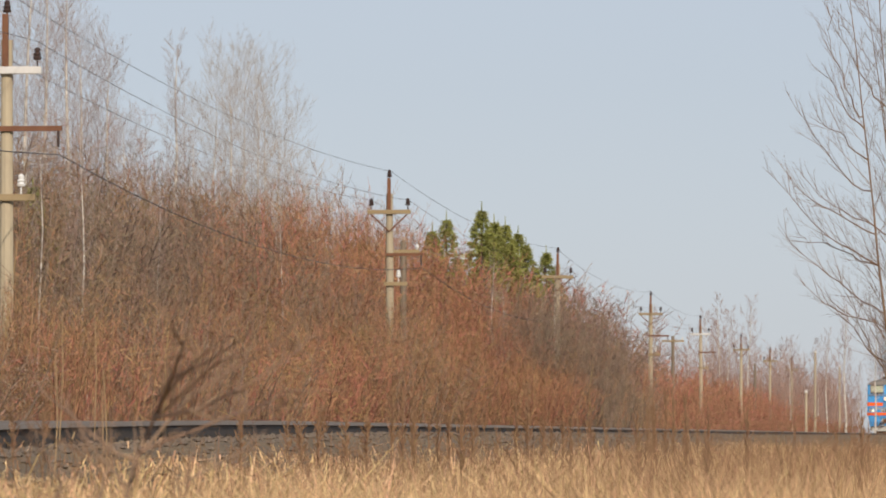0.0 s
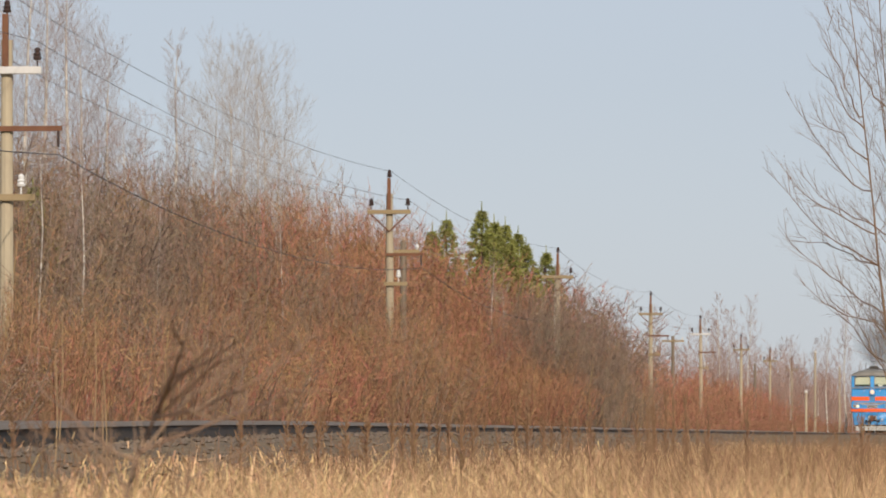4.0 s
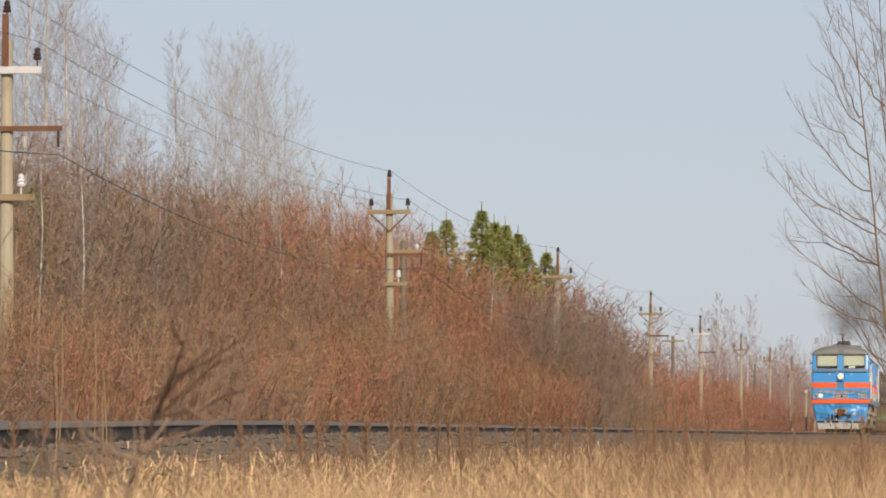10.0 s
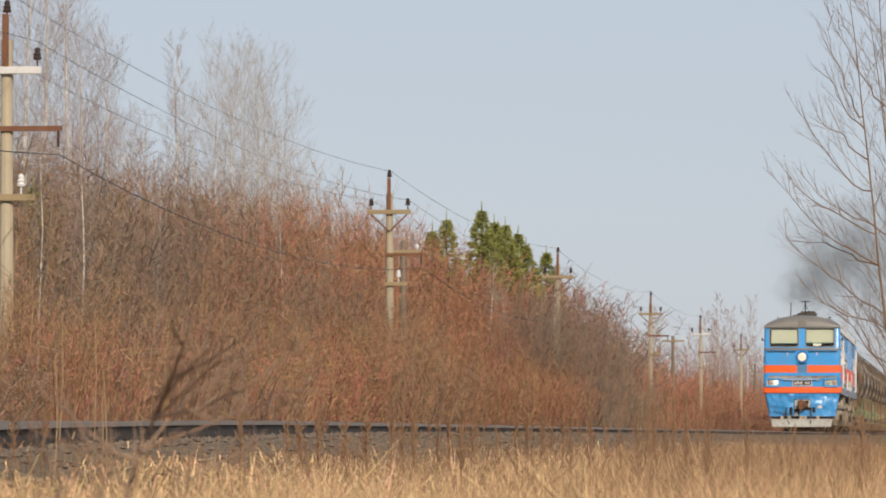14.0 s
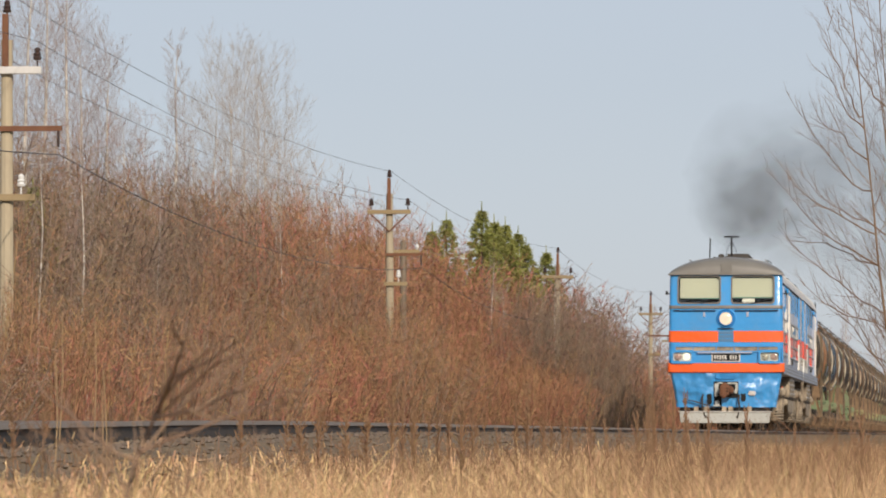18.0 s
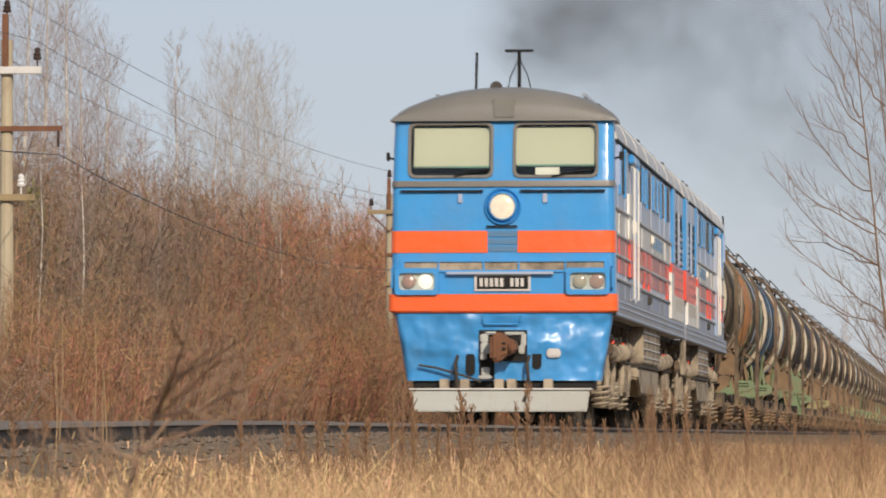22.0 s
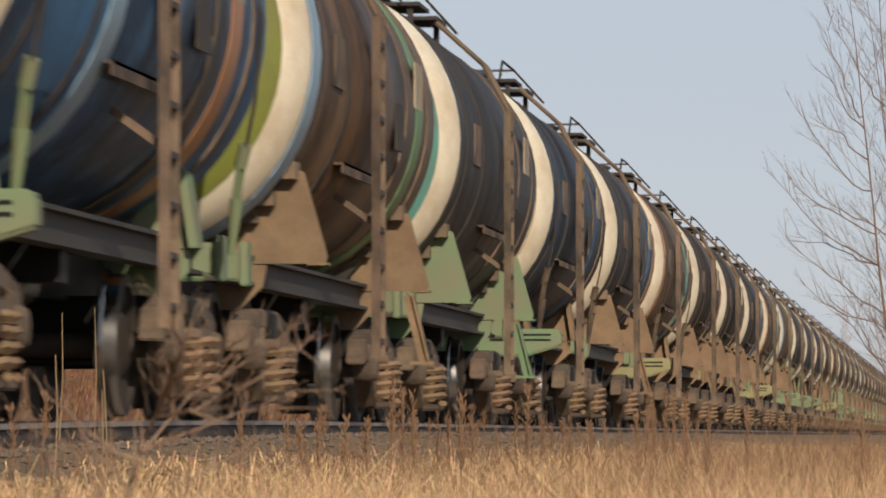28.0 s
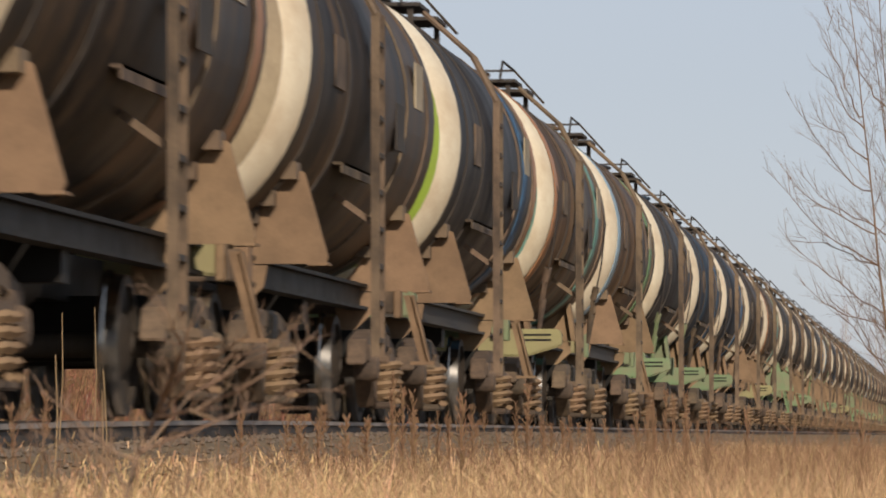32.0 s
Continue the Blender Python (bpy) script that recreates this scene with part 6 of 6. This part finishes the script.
def wagon_meshes():
    """Meshes shared by all tank wagons."""
    w = {}
    half, r = 5.45, TANK_R
    dish = [(0.02, -half), (0.5, -half + 0.045), (0.95, -half + 0.15), (1.25, -half + 0.29), (1.35, -half + 0.38)]
    rim = [(1.35, -half + 0.38), (1.40, -half + 0.44), (1.47, -half + 0.55), (r, -half + 0.75)]
    w["dish"], w["rim"] = skin(dish, 48), skin(rim, 48)
    w["far_head"] = skin([(a, -b) for a, b in (dish + rim[1:])[::-1]], 48)
    w["tank"] = [(r, -half + 0.75), (r, -1.7), (r + 0.006, -1.69), (r + 0.006, 1.69), (r, 1.7), (r, half - 0.75)]
    w["strap"] = hoop(-0.05, 0.05, 0.016)
    w["side_band"] = hoop(-0.25, 0.25, 0.012)
    w["ladder"] = M().box(-0.036, 0.036, -0.202, -0.178, 0.52, 3.3).tube([(0, -0.19, 3.28), (-0.25, -0.19, 3.75), (-0.75, -0.19, 4.2)], 0.03, 6)
    w["stile"] = M().box(-0.036, 0.036, 0.178, 0.202, 0.52, 3.3).tube([(0, 0.19, 3.28), (-0.25, 0.19, 3.75), (-0.75, 0.19, 4.2)], 0.03, 6)
    w["rung"] = M().box(-0.035, 0.03, -0.18, 0.18, -0.02, 0.02)
    w["stay"] = M().prism([(-0.5, 0.36), (0.03, -0.02), (0.03, 0.04), (-0.5, 0.42)], "y", -0.03, 0.03)
    # wide saddle: the plate with the bolster plate below it; narrow and round-topped kinds
    w["gusset"] = M().prism([(0.72, 1.17), (1.53, 1.17), (1.55, 1.22), (1.37, 1.86), (1.27, 1.88), (1.0, 1.53)], "y", -0.025, 0.025).prism([(0.72, 0.84), (0.86, 0.80), (1.06, 1.0), (1.09, 1.16), (0.70, 1.16)], "y", -0.02, 0.02).box(1.4, 1.56, -0.12, 0.12, 1.155, 1.175)
    w["narrow_gusset"] = M().prism([(0.62, 1.14), (1.12, 1.14), (1.17, 1.18), (1.06, 1.6), (0.97, 1.62), (0.74, 1.36)], "y", -0.025, 0.025).prism([(1.12, 1.14), (1.18, 1.14), (1.1, 1.66), (1.04, 1.66)], "y", -0.16, 0.16).prism([(0.6, 0.84), (0.9, 0.80), (1.1, 0.98), (1.1, 1.13), (0.6, 1.13)], "y", -0.02, 0.02)
    w["round_gusset"] = M().prism([(0.72, 1.22), (1.40, 1.22), (1.40, 1.3), (1.34, 1.76), (1.26, 1.84), (1.12, 1.86), (1.0, 1.74), (0.78, 1.45)], "y", -0.03, 0.03).prism([(0.7, 0.84), (0.9, 0.80), (1.2, 1.0), (1.2, 1.2), (0.7, 1.2)], "y", -0.02, 0.02)
    w["wide_beam"] = M().prism([(-1.62, 1.12), (-1.66, 1.08), (-1.66, 0.92), (-1.25, 0.80), (1.25, 0.80), (1.66, 0.92), (1.66, 1.08), (1.62, 1.12)], "y", -0.1, 0.1)
    # thin strip laid on the beam's face, black for the shade in a slot
    w["beam_slot_shade"] = M().box(-0.16, 0.16, -0.105, -0.098, -0.012, 0.012)
    w["beam_end"] = M().box(-0.03, 0.03, -0.13, 0.13, 0.96, 1.28)
    w["leg"] = M().prism([(1.17, 1.17), (1.27, 1.17), (1.42, 0.56), (1.32, 0.56)], "y", -0.025, 0.025).prism([(1.25, 1.17), (1.27, 1.17), (1.42, 0.56), (1.40, 0.56)], "y", -0.07, 0.07).box(1.24, 1.46, -0.1, 0.1, 0.53, 0.56)
    w["shelf"] = M().box(1.22, 1.43, -1.2, 1.2, 2.02, 2.04).box(1.41, 1.43, -1.2, 1.2, 1.95, 2.04)
    w["end_beam"] = M().box(-1.1, 1.1, -0.1, 0.1, 1.0, 1.23)
    w["sill"] = M().add([(x, y, z) for y in (-5.5, 5.5) for x, z in ((-0.08, 1.0), (0.08, 1.0), (0.08, 1.03), (0.01, 1.03), (0.01, 1.2), (0.08, 1.2), (0.08, 1.23), (-0.08, 1.23), (-0.08, 1.2), (-0.01, 1.2), (-0.01, 1.03), (-0.08, 1.03))],
                        [tuple(range(12)), tuple(range(12, 24))[::-1]] + [(i, (i + 1) % 12, 12 + (i + 1) % 12, 12 + i) for i in range(12)])
    w["centre_sill"] = M().box(-0.3, 0.3, -5.3, 5.3, 0.78, 1.1).box(-0.9, 0.9, -0.15, 0.15, 0.8, 1.15)
    w["hatch"] = M().lathe([(0.33, 4.15), (0.33, 4.42), (0.36, 4.43), (0.36, 4.47), (0.2, 4.52), (0.02, 4.53)], (0, 0, 0), "z", 20)
    w["walkway"] = M().box(-0.8, 0.8, 0.4, 1.5, 4.26, 4.30)
    w["walk_leg"] = M().box(-0.03, 0.03, -0.03, 0.03, 3.95, 4.28)
    w["railing"] = M().tube([(0.1, 0.55, 4.28), (0.12, 0.55, 4.54), (0.62, 0.55, 4.54), (1.0, 0.55, 4.12)], 0.018, 6)
    w["hand_bar"] = M().tube([(0.62, 0.55, 4.54), (0.62, -1.2, 4.54), (0.62, -1.6, 4.3)], 0.016, 6)
    w["top_pipe"] = M().tube([(0.25, -4.2, 4.27), (0.25, -0.5, 4.3)], 0.03, 6)
    w["coupler"] = M().box(-0.13, 0.13, -0.3, 0.55, 0.92, 1.18)
    w["bolster"] = M().box(-1.15, 1.15, -0.16, 0.16, 0.52, 0.82)
    # cast side frame: bowed top and bottom members joined by columns, with the spring nest between
    sf = M().prism([(-1.25, 0.50), (-1.12, 0.72), (-0.55, 0.82), (0.55, 0.82), (1.12, 0.72), (1.25, 0.50), (1.1, 0.50), (0.95, 0.62), (0.5, 0.68), (-0.5, 0.68), (-0.95, 0.62), (-1.1, 0.50)], "x", -0.08, 0.09)
    sf.prism([(-0.75, 0.55), (-0.45, 0.22), (-0.34, 0.13), (0.34, 0.13), (0.45, 0.22), (0.75, 0.55), (0.66, 0.6), (0.38, 0.24), (0.3, 0.2), (-0.3, 0.2), (-0.38, 0.24), (-0.66, 0.6)], "x", -0.08, 0.09)
    for y in (-0.42, 0.36):
        sf.box(-0.08, 0.1, y, y + 0.06, 0.2, 0.7)
    w["side_frame"] = sf
    w["spring"] = helix(0.19, 0.52, 0.115, 4.0, 0.03)
    ab = M().lathe([(0.12, -0.1), (0.13, 0.0), (0.12, 0.08), (0.10, 0.11), (0.04, 0.12)], (0, 0, 0), "x", 14)
    ab.box(-0.12, 0.05, -0.16, 0.16, 0.06, 0.2)
    w["axle_box"] = ab
    w["friction_block"] = M().box(-0.06, 0.2, -0.3, 0.3, 0.52, 0.6).box(0.0, 0.24, -0.3, 0.3, 0.12, 0.18)
    w["brake_tank"] = M().lathe([(0.05, -0.5), (0.2, -0.42), (0.2, 0.42), (0.05, 0.5)], (0, 0, 0), "y", 14)
    # flat tie strap down to a turnbuckle at the frame
    ts = M()
    line = [(1.45, 0.0, 3.1), (1.535, 0.04, 2.72), (1.47, 0.12, 2.15), (1.4, 0.2, 1.85)]
    for a, b in zip(line, line[1:]):
        ts.add([(a[0], a[1] - 0.045, a[2]), (a[0], a[1] + 0.045, a[2]), (b[0], b[1] + 0.045, b[2]), (b[0], b[1] - 0.045, b[2]), (a[0] + 0.015, a[1] - 0.045, a[2]), (a[0] + 0.015, a[1] + 0.045, a[2]), (b[0] + 0.015, b[1] + 0.045, b[2]), (b[0] + 0.015, b[1] - 0.045, b[2])],
               [(0, 1, 2, 3), (4, 7, 6, 5), (0, 4, 5, 1), (1, 5, 6, 2), (2, 6, 7, 3), (3, 7, 4, 0)])
    w["tie_strap"] = ts
    ts = M()
    ts.tube([(1.405, 0.2, 1.87), (1.36, 0.25, 1.72)], 0.045, 8).tube([(1.36, 0.21, 1.75), (1.31, 0.3, 1.48)], 0.018, 5).tube([(1.385, 0.26, 1.75), (1.335, 0.35, 1.48)], 0.018, 5).tube([(1.33, 0.31, 1.5), (1.28, 0.38, 1.12)], [0.05, 0.024], 8)
    w["turnbuckle"] = ts
    w["placard"] = M().box(1.515, 1.53, -0.32, 0.32, -0.2, 0.2)
    w["shoe"] = M().box(1.17, 1.33, -0.2, 0.1, 1.80, 1.93).box(1.02, 1.16, -0.18, 0.1, 1.60, 1.72).box(0.9, 1.03, -0.16, 0.1, 1.47, 1.57)
    w["valve"] = M().lathe([(0.12, 0.75), (0.16, 0.85), (0.16, 1.0), (0.1, 1.25)], (0, 0, 0), "z", 12)
    return w


WM = {}


def build_wagon(tank_mat, band_mat, centre, extra, beam, saddle, saddle_mat, ladder_at, label):
    """extra: (material, where along the tank) of further painted bands; saddle: wide, narrow or round plates."""
    if not WM:
        WM.update(wagon_meshes())

    def p(name, key, material, parent, place=(0, 0, 0), text="", bevel=0.0, turn=0.0):
        k = (key, material.name)
        if k not in SHARED:
            SHARED[k] = WM[key].mesh(name, material, bevel)
        ob = part(name, SHARED[k], None, parent, text)
        ob.matrix_basis = pose(*place, 0, 0, turn)
        return ob
    g = thing("tank_wagon", label, "tank wagon", "tank wagons of the train")
    tk = ("tank", tank_mat.name)
    if tk not in SHARED:
        SHARED[tk] = skin(WM["tank"], 48).mesh("tank", tank_mat)
    tank = part("tank", SHARED[tk], None, g, "dirty cylindrical steel tank")
    p("near_head", "rim", band_mat, tank, (0, 0, 0), "pale painted dished tank end")
    p("head_centre", "dish", centre, tank, (0, 0, 0))
    p("far_head", "far_head", tank_mat, tank)
    for material, y in extra:
        p("painted_band", "side_band", material, tank, (0, y, 0))
    for y in (-4.0, -2.2, 2.2, 4.0):
        p("strap", "strap", MUD_DARK if y < 0 else GRIME, tank, (0, y, 0))
    for y, z, material in ((-2.9, 2.75, GRIME), (1.6, 2.5, MUD_DARK), (3.2, 2.95, DISH)):
        p("placard", "placard", material, tank, (0, y, z), "small painted plate")
    green = beam is GREEN
    for s in (-1, 1):
        turn = 0 if s > 0 else 180
        lad = p("ladder", "ladder", GRIME, g, (s * 1.58, ladder_at, 0), "dusty steel side ladder", turn=turn)
        p("stile", "stile", GRIME, lad)
        for k in range(9):
            p("rung", "rung", MUD_DARK, lad, (0, 0, 0.65 + k * 0.3))
        p("stay", "stay", GRIME, g, (s * 1.57, ladder_at, 1.55), turn=turn)
        p("shelf", "shelf", GRIME, g, (0, ladder_at * s, 0), "narrow step shelf", turn=turn)
        p("sill", "sill", SOOT if green else BLACK, g, (s * 0.92, 0, 0), "dark steel side sill")
        p("railing", "railing", MUD_DARK, g, (0, 0, 0), turn=turn)
        p("hand_bar", "hand_bar", MUD_DARK, g, (0, 0, 0), turn=turn)
        p("walkway", "walkway", MUD_DARK, g, (0, 0, 0), "steel roof walkway", turn=turn)
        for x in (-0.7, 0.7):
            p("walk_leg", "walk_leg", MUD_DARK, g, (x, s * 1.4, 0))
        text = "green-painted end beam" if green else "dusty brown end beam"
        if saddle == "narrow_gusset" and s < 0:
            bm = p("end_beam", "wide_beam", beam, g, (0, s * 5.35, 0), text, 0.02)
            for z in (0.99, 1.05):
                p("slot", "beam_slot_shade", BLACK, bm, (1.38, 0, z))
        else:
            p("end_beam", "end_beam", beam, g, (0, s * 5.35, 0), text, 0.015)
            for x in (-1.12, 1.12):
                p("beam_end", "beam_end", beam if green else DUST, g, (x, s * 5.35, 0), "", 0.01)
            if saddle != "narrow_gusset":
                p("step_leg", "leg", beam if green and saddle_mat is beam else DUST, g, (0, 5.35 * s, 0), "slanting step leg", turn=turn)
        # couplers are black for the shade between the wagons
        p("coupler", "coupler", BLACK, g, (0, s * 5.5, 0), "", 0.04, turn)
        for y in (-3.9, 3.9):
            p("gusset", saddle, saddle_mat, g, (0, y, 0), "saddle plate under the tank", turn=turn)
            if saddle != "narrow_gusset":
                p("shoe", "shoe", GRIME, g, (0, y, 0), turn=turn)
            if saddle == "gusset":
                continue
            tie = p("tie_strap", "tie_strap", MUD_DARK, g, (0, y * 1.1, 0), "flat tie strap over the tank", turn=turn)
            p("turnbuckle", "turnbuckle", beam if green and saddle_mat is beam else GRIME, tie, (0, 0, 0), "forged turnbuckle")
        # bogie; its bolster is black to paint the deep shade under the wagon
        bg = p("bogie", "bolster", BLACK, g, (0, s * 3.9, 0), "dusty two-axle bogie", 0.03)
        for q in (-1, 1):
            qt = 0 if q > 0 else 180
            p("side_frame", "side_frame", GRIME, bg, (q * 1.02, 0, 0), "", 0.015, qt)
            for a in (-0.15, 0.15):
                p("coil_spring", "spring", DUST, bg, (q * 1.16, a, 0))
            p("friction_block", "friction_block", GRIME, bg, (q * 1.02, 0, 0), "", 0.015, qt)
            for a in (-0.925, 0.925):
                p("axle_box", "axle_box", GRIME, bg, (q * 1.08, a, 0.475), turn=qt)
        for a in (-0.925, 0.925):
            wheelset(bg, (0, a, 0.475), 0.475)
    # sill and reservoir are coloured black as the deep shade under the tank
    p("centre_sill", "centre_sill", BLACK, g, (0, 0, 0), "centre sill, black for the shade under the tank")
    p("hatch", "hatch", tank_mat, g, (0, 0, 0), "round filling hatch")
    p("top_pipe", "top_pipe", MUD_DARK, g)
    p("brake_tank", "brake_tank", BLACK, g, (0.3, 1.2, 0.88), "cylindrical air reservoir")
    p("outlet_valve", "valve", BLACK, g)
    return g


def build_train():
    for mirror in (False, True):
        build_engine(mirror)
    for ob in [o for o in scene.objects if o.name.startswith("locomotive")]:
        TRAIN.append((ob, 0.0, 0.03))
        add_spin(ob, 0.0, 0.525)
    plain = "dark dirty tank wagon with a cream-white painted end, coupled in train"
    wide, narrow, dome = "gusset", "narrow_gusset", "round_gusset"
    kinds = [(TANKS[4], BAND, OLIVE, [(DISH, 1.6), (DISH, 2.9), (DISH, 3.4)], GRIME, dome, DUST, -1.2, "olive-brown oil-stained tank wagon behind the engine"),
             (TANKS[5], ORANGE, DISH, [(ORANGE, -4.3), (ORANGE, -3.3), (LEAF, -2.7), (BLUE_OLD, 0.0), (TEAL, 2.9)], GREEN, narrow, DUST, -1.3, "rust-brown tank wagon with orange and green bands"),
             (TANKS[3], BAND, LEAF, [(PALE_BLUE, -1.6), (ORANGE, 3.2), (TANKS[1], 2.4)], GREEN, narrow, GREEN, -0.3, "blue tank wagon with a cream and green end"),
             (TANKS[2], BAND, OLIVE, [(LEAF, 3.3), (PALE_BLUE, -4.4)], GREEN, wide, DUST, -0.6, "brown tank wagon with green marks and cream end"),
             (TANKS[1], BAND, TEAL, [], GREEN, wide, GREEN, 0.2, "grey-black tank wagon with green saddle plates and cream end"),
             (TANKS[6], BAND, DISH, [(TANKS[3], 2.9)], GREEN, narrow, DUST, -1.1, "blue-black tank wagon with a cream-white end"),
             (TANKS[1], BAND, LIME, [(TANKS[3], 3.0), (ORANGE, 4.3)], GREEN, wide, DUST, -1.2, "dark tank wagon with a lime green and cream painted end"),
             (TANKS[2], BAND, TEAL, [(ORANGE, -4.3), (TANKS[0], -1.0), (TEAL, 2.9)], OLIVE_PALE, narrow, DUST, -1.2, "brown tank wagon with orange-stained cream end"),
             (TANKS[0], BAND, BAND, [(ORANGE, 4.2), (TANKS[2], 1.2)], OLIVE_PALE, wide, DUST, 0.0, "brown and black banded tank wagon with cream end"),
             (TANKS[0], BAND, DISH, [], GRIME, wide, DUST, -0.7, plain),
             (TANKS[1], BAND, LEAF, [(TANKS[0], 2.9)], GREEN, narrow, GREEN, -0.4, plain)]
    first = [0, 1, 2, 3, 4, 5, 6, 7, 8, 9, 6, 7, 3, 10, 5]
    originals = {}
    for i in range(42):
        k = first[i] if i < len(first) else (9, 7, 4, 8, 10, 6, 3, 5)[i % 8]
        back = 2 * ENGINE - 0.1 + WAGON * (i + 0.5)
        if k in originals:
            g = copy_thing(originals[k], pose(0, 0, 0))
        else:
            g = originals[k] = build_wagon(*kinds[k])
        TRAIN.append((g, back, 0.0))
        if i < 9:
            add_spin(g, back, 0.475)


def add_spin(g, back, r):
    for w in [o for o in g.children_recursive if o.name.startswith("wheelset")]:
        SPIN.append((w, back + w.location.y + (w.parent.location.y if w.parent is not g else 0), r))


def smoke_material():
    """Thin soot: lets most light through, thickest in the middle of a puff and thinning to nothing at its edge."""
    m = bpy.data.materials.new("soot_smoke")
    m.use_nodes = True
    n, l = m.node_tree.nodes, m.node_tree.links
    n.remove(n["Principled BSDF"])
    soot, clear, mx = n.new("ShaderNodeBsdfDiffuse"), n.new("ShaderNodeBsdfTransparent"), n.new("ShaderNodeMixShader")
    soot.inputs["Color"].default_value = (0.062, 0.061, 0.060, 1)
    thick, tc, wisps, span, mul = n.new("ShaderNodeAttribute"), n.new("ShaderNodeTexCoord"), n.new("ShaderNodeTexNoise"), n.new("ShaderNodeMapRange"), n.new("ShaderNodeMath")
    thick.attribute_name = "thickness"
    wisps.inputs["Scale"].default_value, wisps.inputs["Detail"].default_value = 0.7, 4
    span.inputs["From Min"].default_value, span.inputs["From Max"].default_value = 0.3, 0.7
    span.inputs["To Min"].default_value, span.inputs["To Max"].default_value = 0.35, 1.4
    mul.operation, mul.use_clamp = "MULTIPLY", True
    l.new(tc.outputs["Object"], wisps.inputs["Vector"])
    l.new(wisps.outputs["Fac"], span.inputs["Value"])
    l.new(span.outputs[0], mul.inputs[0])
    l.new(thick.outputs["Fac"], mul.inputs[1])
    l.new(mul.outputs[0], mx.inputs[0])
    l.new(clear.outputs[0], mx.inputs[1])
    l.new(soot.outputs[0], mx.inputs[2])
    l.new(mx.outputs[0], n["Material Output"].inputs["Surface"])
    return m


def build_smoke():
    """Exhaust as a train of lumpy billows that grow and thin out behind the engine."""
    rng = random.Random(77)
    material = smoke_material()
    puffs = [(0.1, 9.0, 6.0, 1.2, 0.36), (0.4, 12.0, 6.8, 1.8, 0.32), (0.8, 16.0, 7.3, 2.5, 0.25), (1.4, 23.0, 7.8, 3.4, 0.16), (2.4, 34.0, 7.8, 4.2, 0.13), (3.4, 52.0, 8.2, 5.0, 0.13), (4.0, 76.0, 8.8, 6.0, 0.13)]
    for i, (x, y, z, radius, dense) in enumerate(puffs):
        rings, turns = 12, 28
        verts, faces, thick = [(0.0, -0.6 * radius, 0.0)], [], [dense]
        for r in range(1, rings + 1):
            u = r / rings
            for k in range(turns):
                a = 2 * math.pi * k / turns
                d = Vector((math.cos(a), 0, math.sin(a)))
                lump = 1 + 0.3 * noise.noise((d.x * 1.6 + i * 5, u * 2.2, d.z * 1.6))
                verts.append((d.x * u * radius * 1.1 * lump, radius * (-0.6 * math.cos(u * math.pi / 2) + 0.22 * noise.noise((d.x * u * 3, i * 3.7, d.z * u * 3))), d.z * u * radius * 0.95 * lump))
                thick.append(dense * (1 - u * u) ** 1.4)
        for k in range(turns):
            faces.append((0, 1 + k, 1 + (k + 1) % turns))
        for r in range(rings - 1):
            for k in range(turns):
                q = (k + 1) % turns
                faces.append((1 + r * turns + k, 1 + (r + 1) * turns + k, 1 + (r + 1) * turns + q, 1 + r * turns + q))
        me = bpy.data.meshes.new("smoke_puff")
        me.from_pydata(verts, [], faces)
        me.attributes.new("thickness", "FLOAT", "POINT").data.foreach_set("value", thick)
        me.shade_smooth()
        me.materials.append(material)
        s = tagged(new("smoke_puff", me), "dark grey puff of diesel exhaust smoke above engine", "smoke", "exhaust plume")
        SMOKE_PUFFS.append((s, x, y, z, radius, rng.uniform(0, 6.28)))


SMOKE_PUFFS = []
build_ground()
build_rails()
build_poles()
build_thicket()
build_trees()
build_grass()
build_weeds()
build_smoke()
build_train()
build_sleepers()
build_ballast()


def motions():
    """The train rolls towards and past the camera at a steady pace."""
    for ob, back, aside in TRAIN:
        rows = []
        for t in (0.0, 32.0):
            rows.append((t, pose(aside, SPEED * (PASS - t) + back, 0)))
        walk(ob, rows)
    for ob, back, r in SPIN:
        # a wheelset turns while it rolls through the near part of the view
        p = ob.location.copy()
        middle = PASS + (back - 50.0) / SPEED
        first, last = max(0, round((middle - 1.6) * FPS)), min(32 * FPS, round((middle + 1.6) * FPS))
        rows = [(0.0, pose(*p))] if first > 0 else []
        for f in range(first, last + 1):
            rows.append((f / FPS, pose(*p, math.degrees(SPEED * (f - first) / FPS / r))))
        if last < 32 * FPS:
            rows.append((32.0, rows[-1][1]))
        walk(ob, rows)
    for ob, x, y, z, radius, phase in SMOKE_PUFFS:
        # each puff rolls and sways slowly while the plume follows the engine, and drifts up and away as the engine nears the camera
        rows = []
        for i in range(65):
            t = i * 0.5
            sway = 0.15 + 0.01 * y
            off = SPEED * (PASS - t) + y
            u = min(1.0, max(0.0, (78.0 - off) / 32.0))
            lift = max(0.0, 5.5 + 1.4 * radius - z) * u * u * (3 - 2 * u)
            rows.append((t, pose(x + sway * math.sin(t * 0.9 + phase), off, z + lift + 0.5 * sway * math.sin(t * 1.3 + phase), 0, 0, 12 * math.sin(t * 0.5 + phase))))
        walk(ob, rows)


motions()
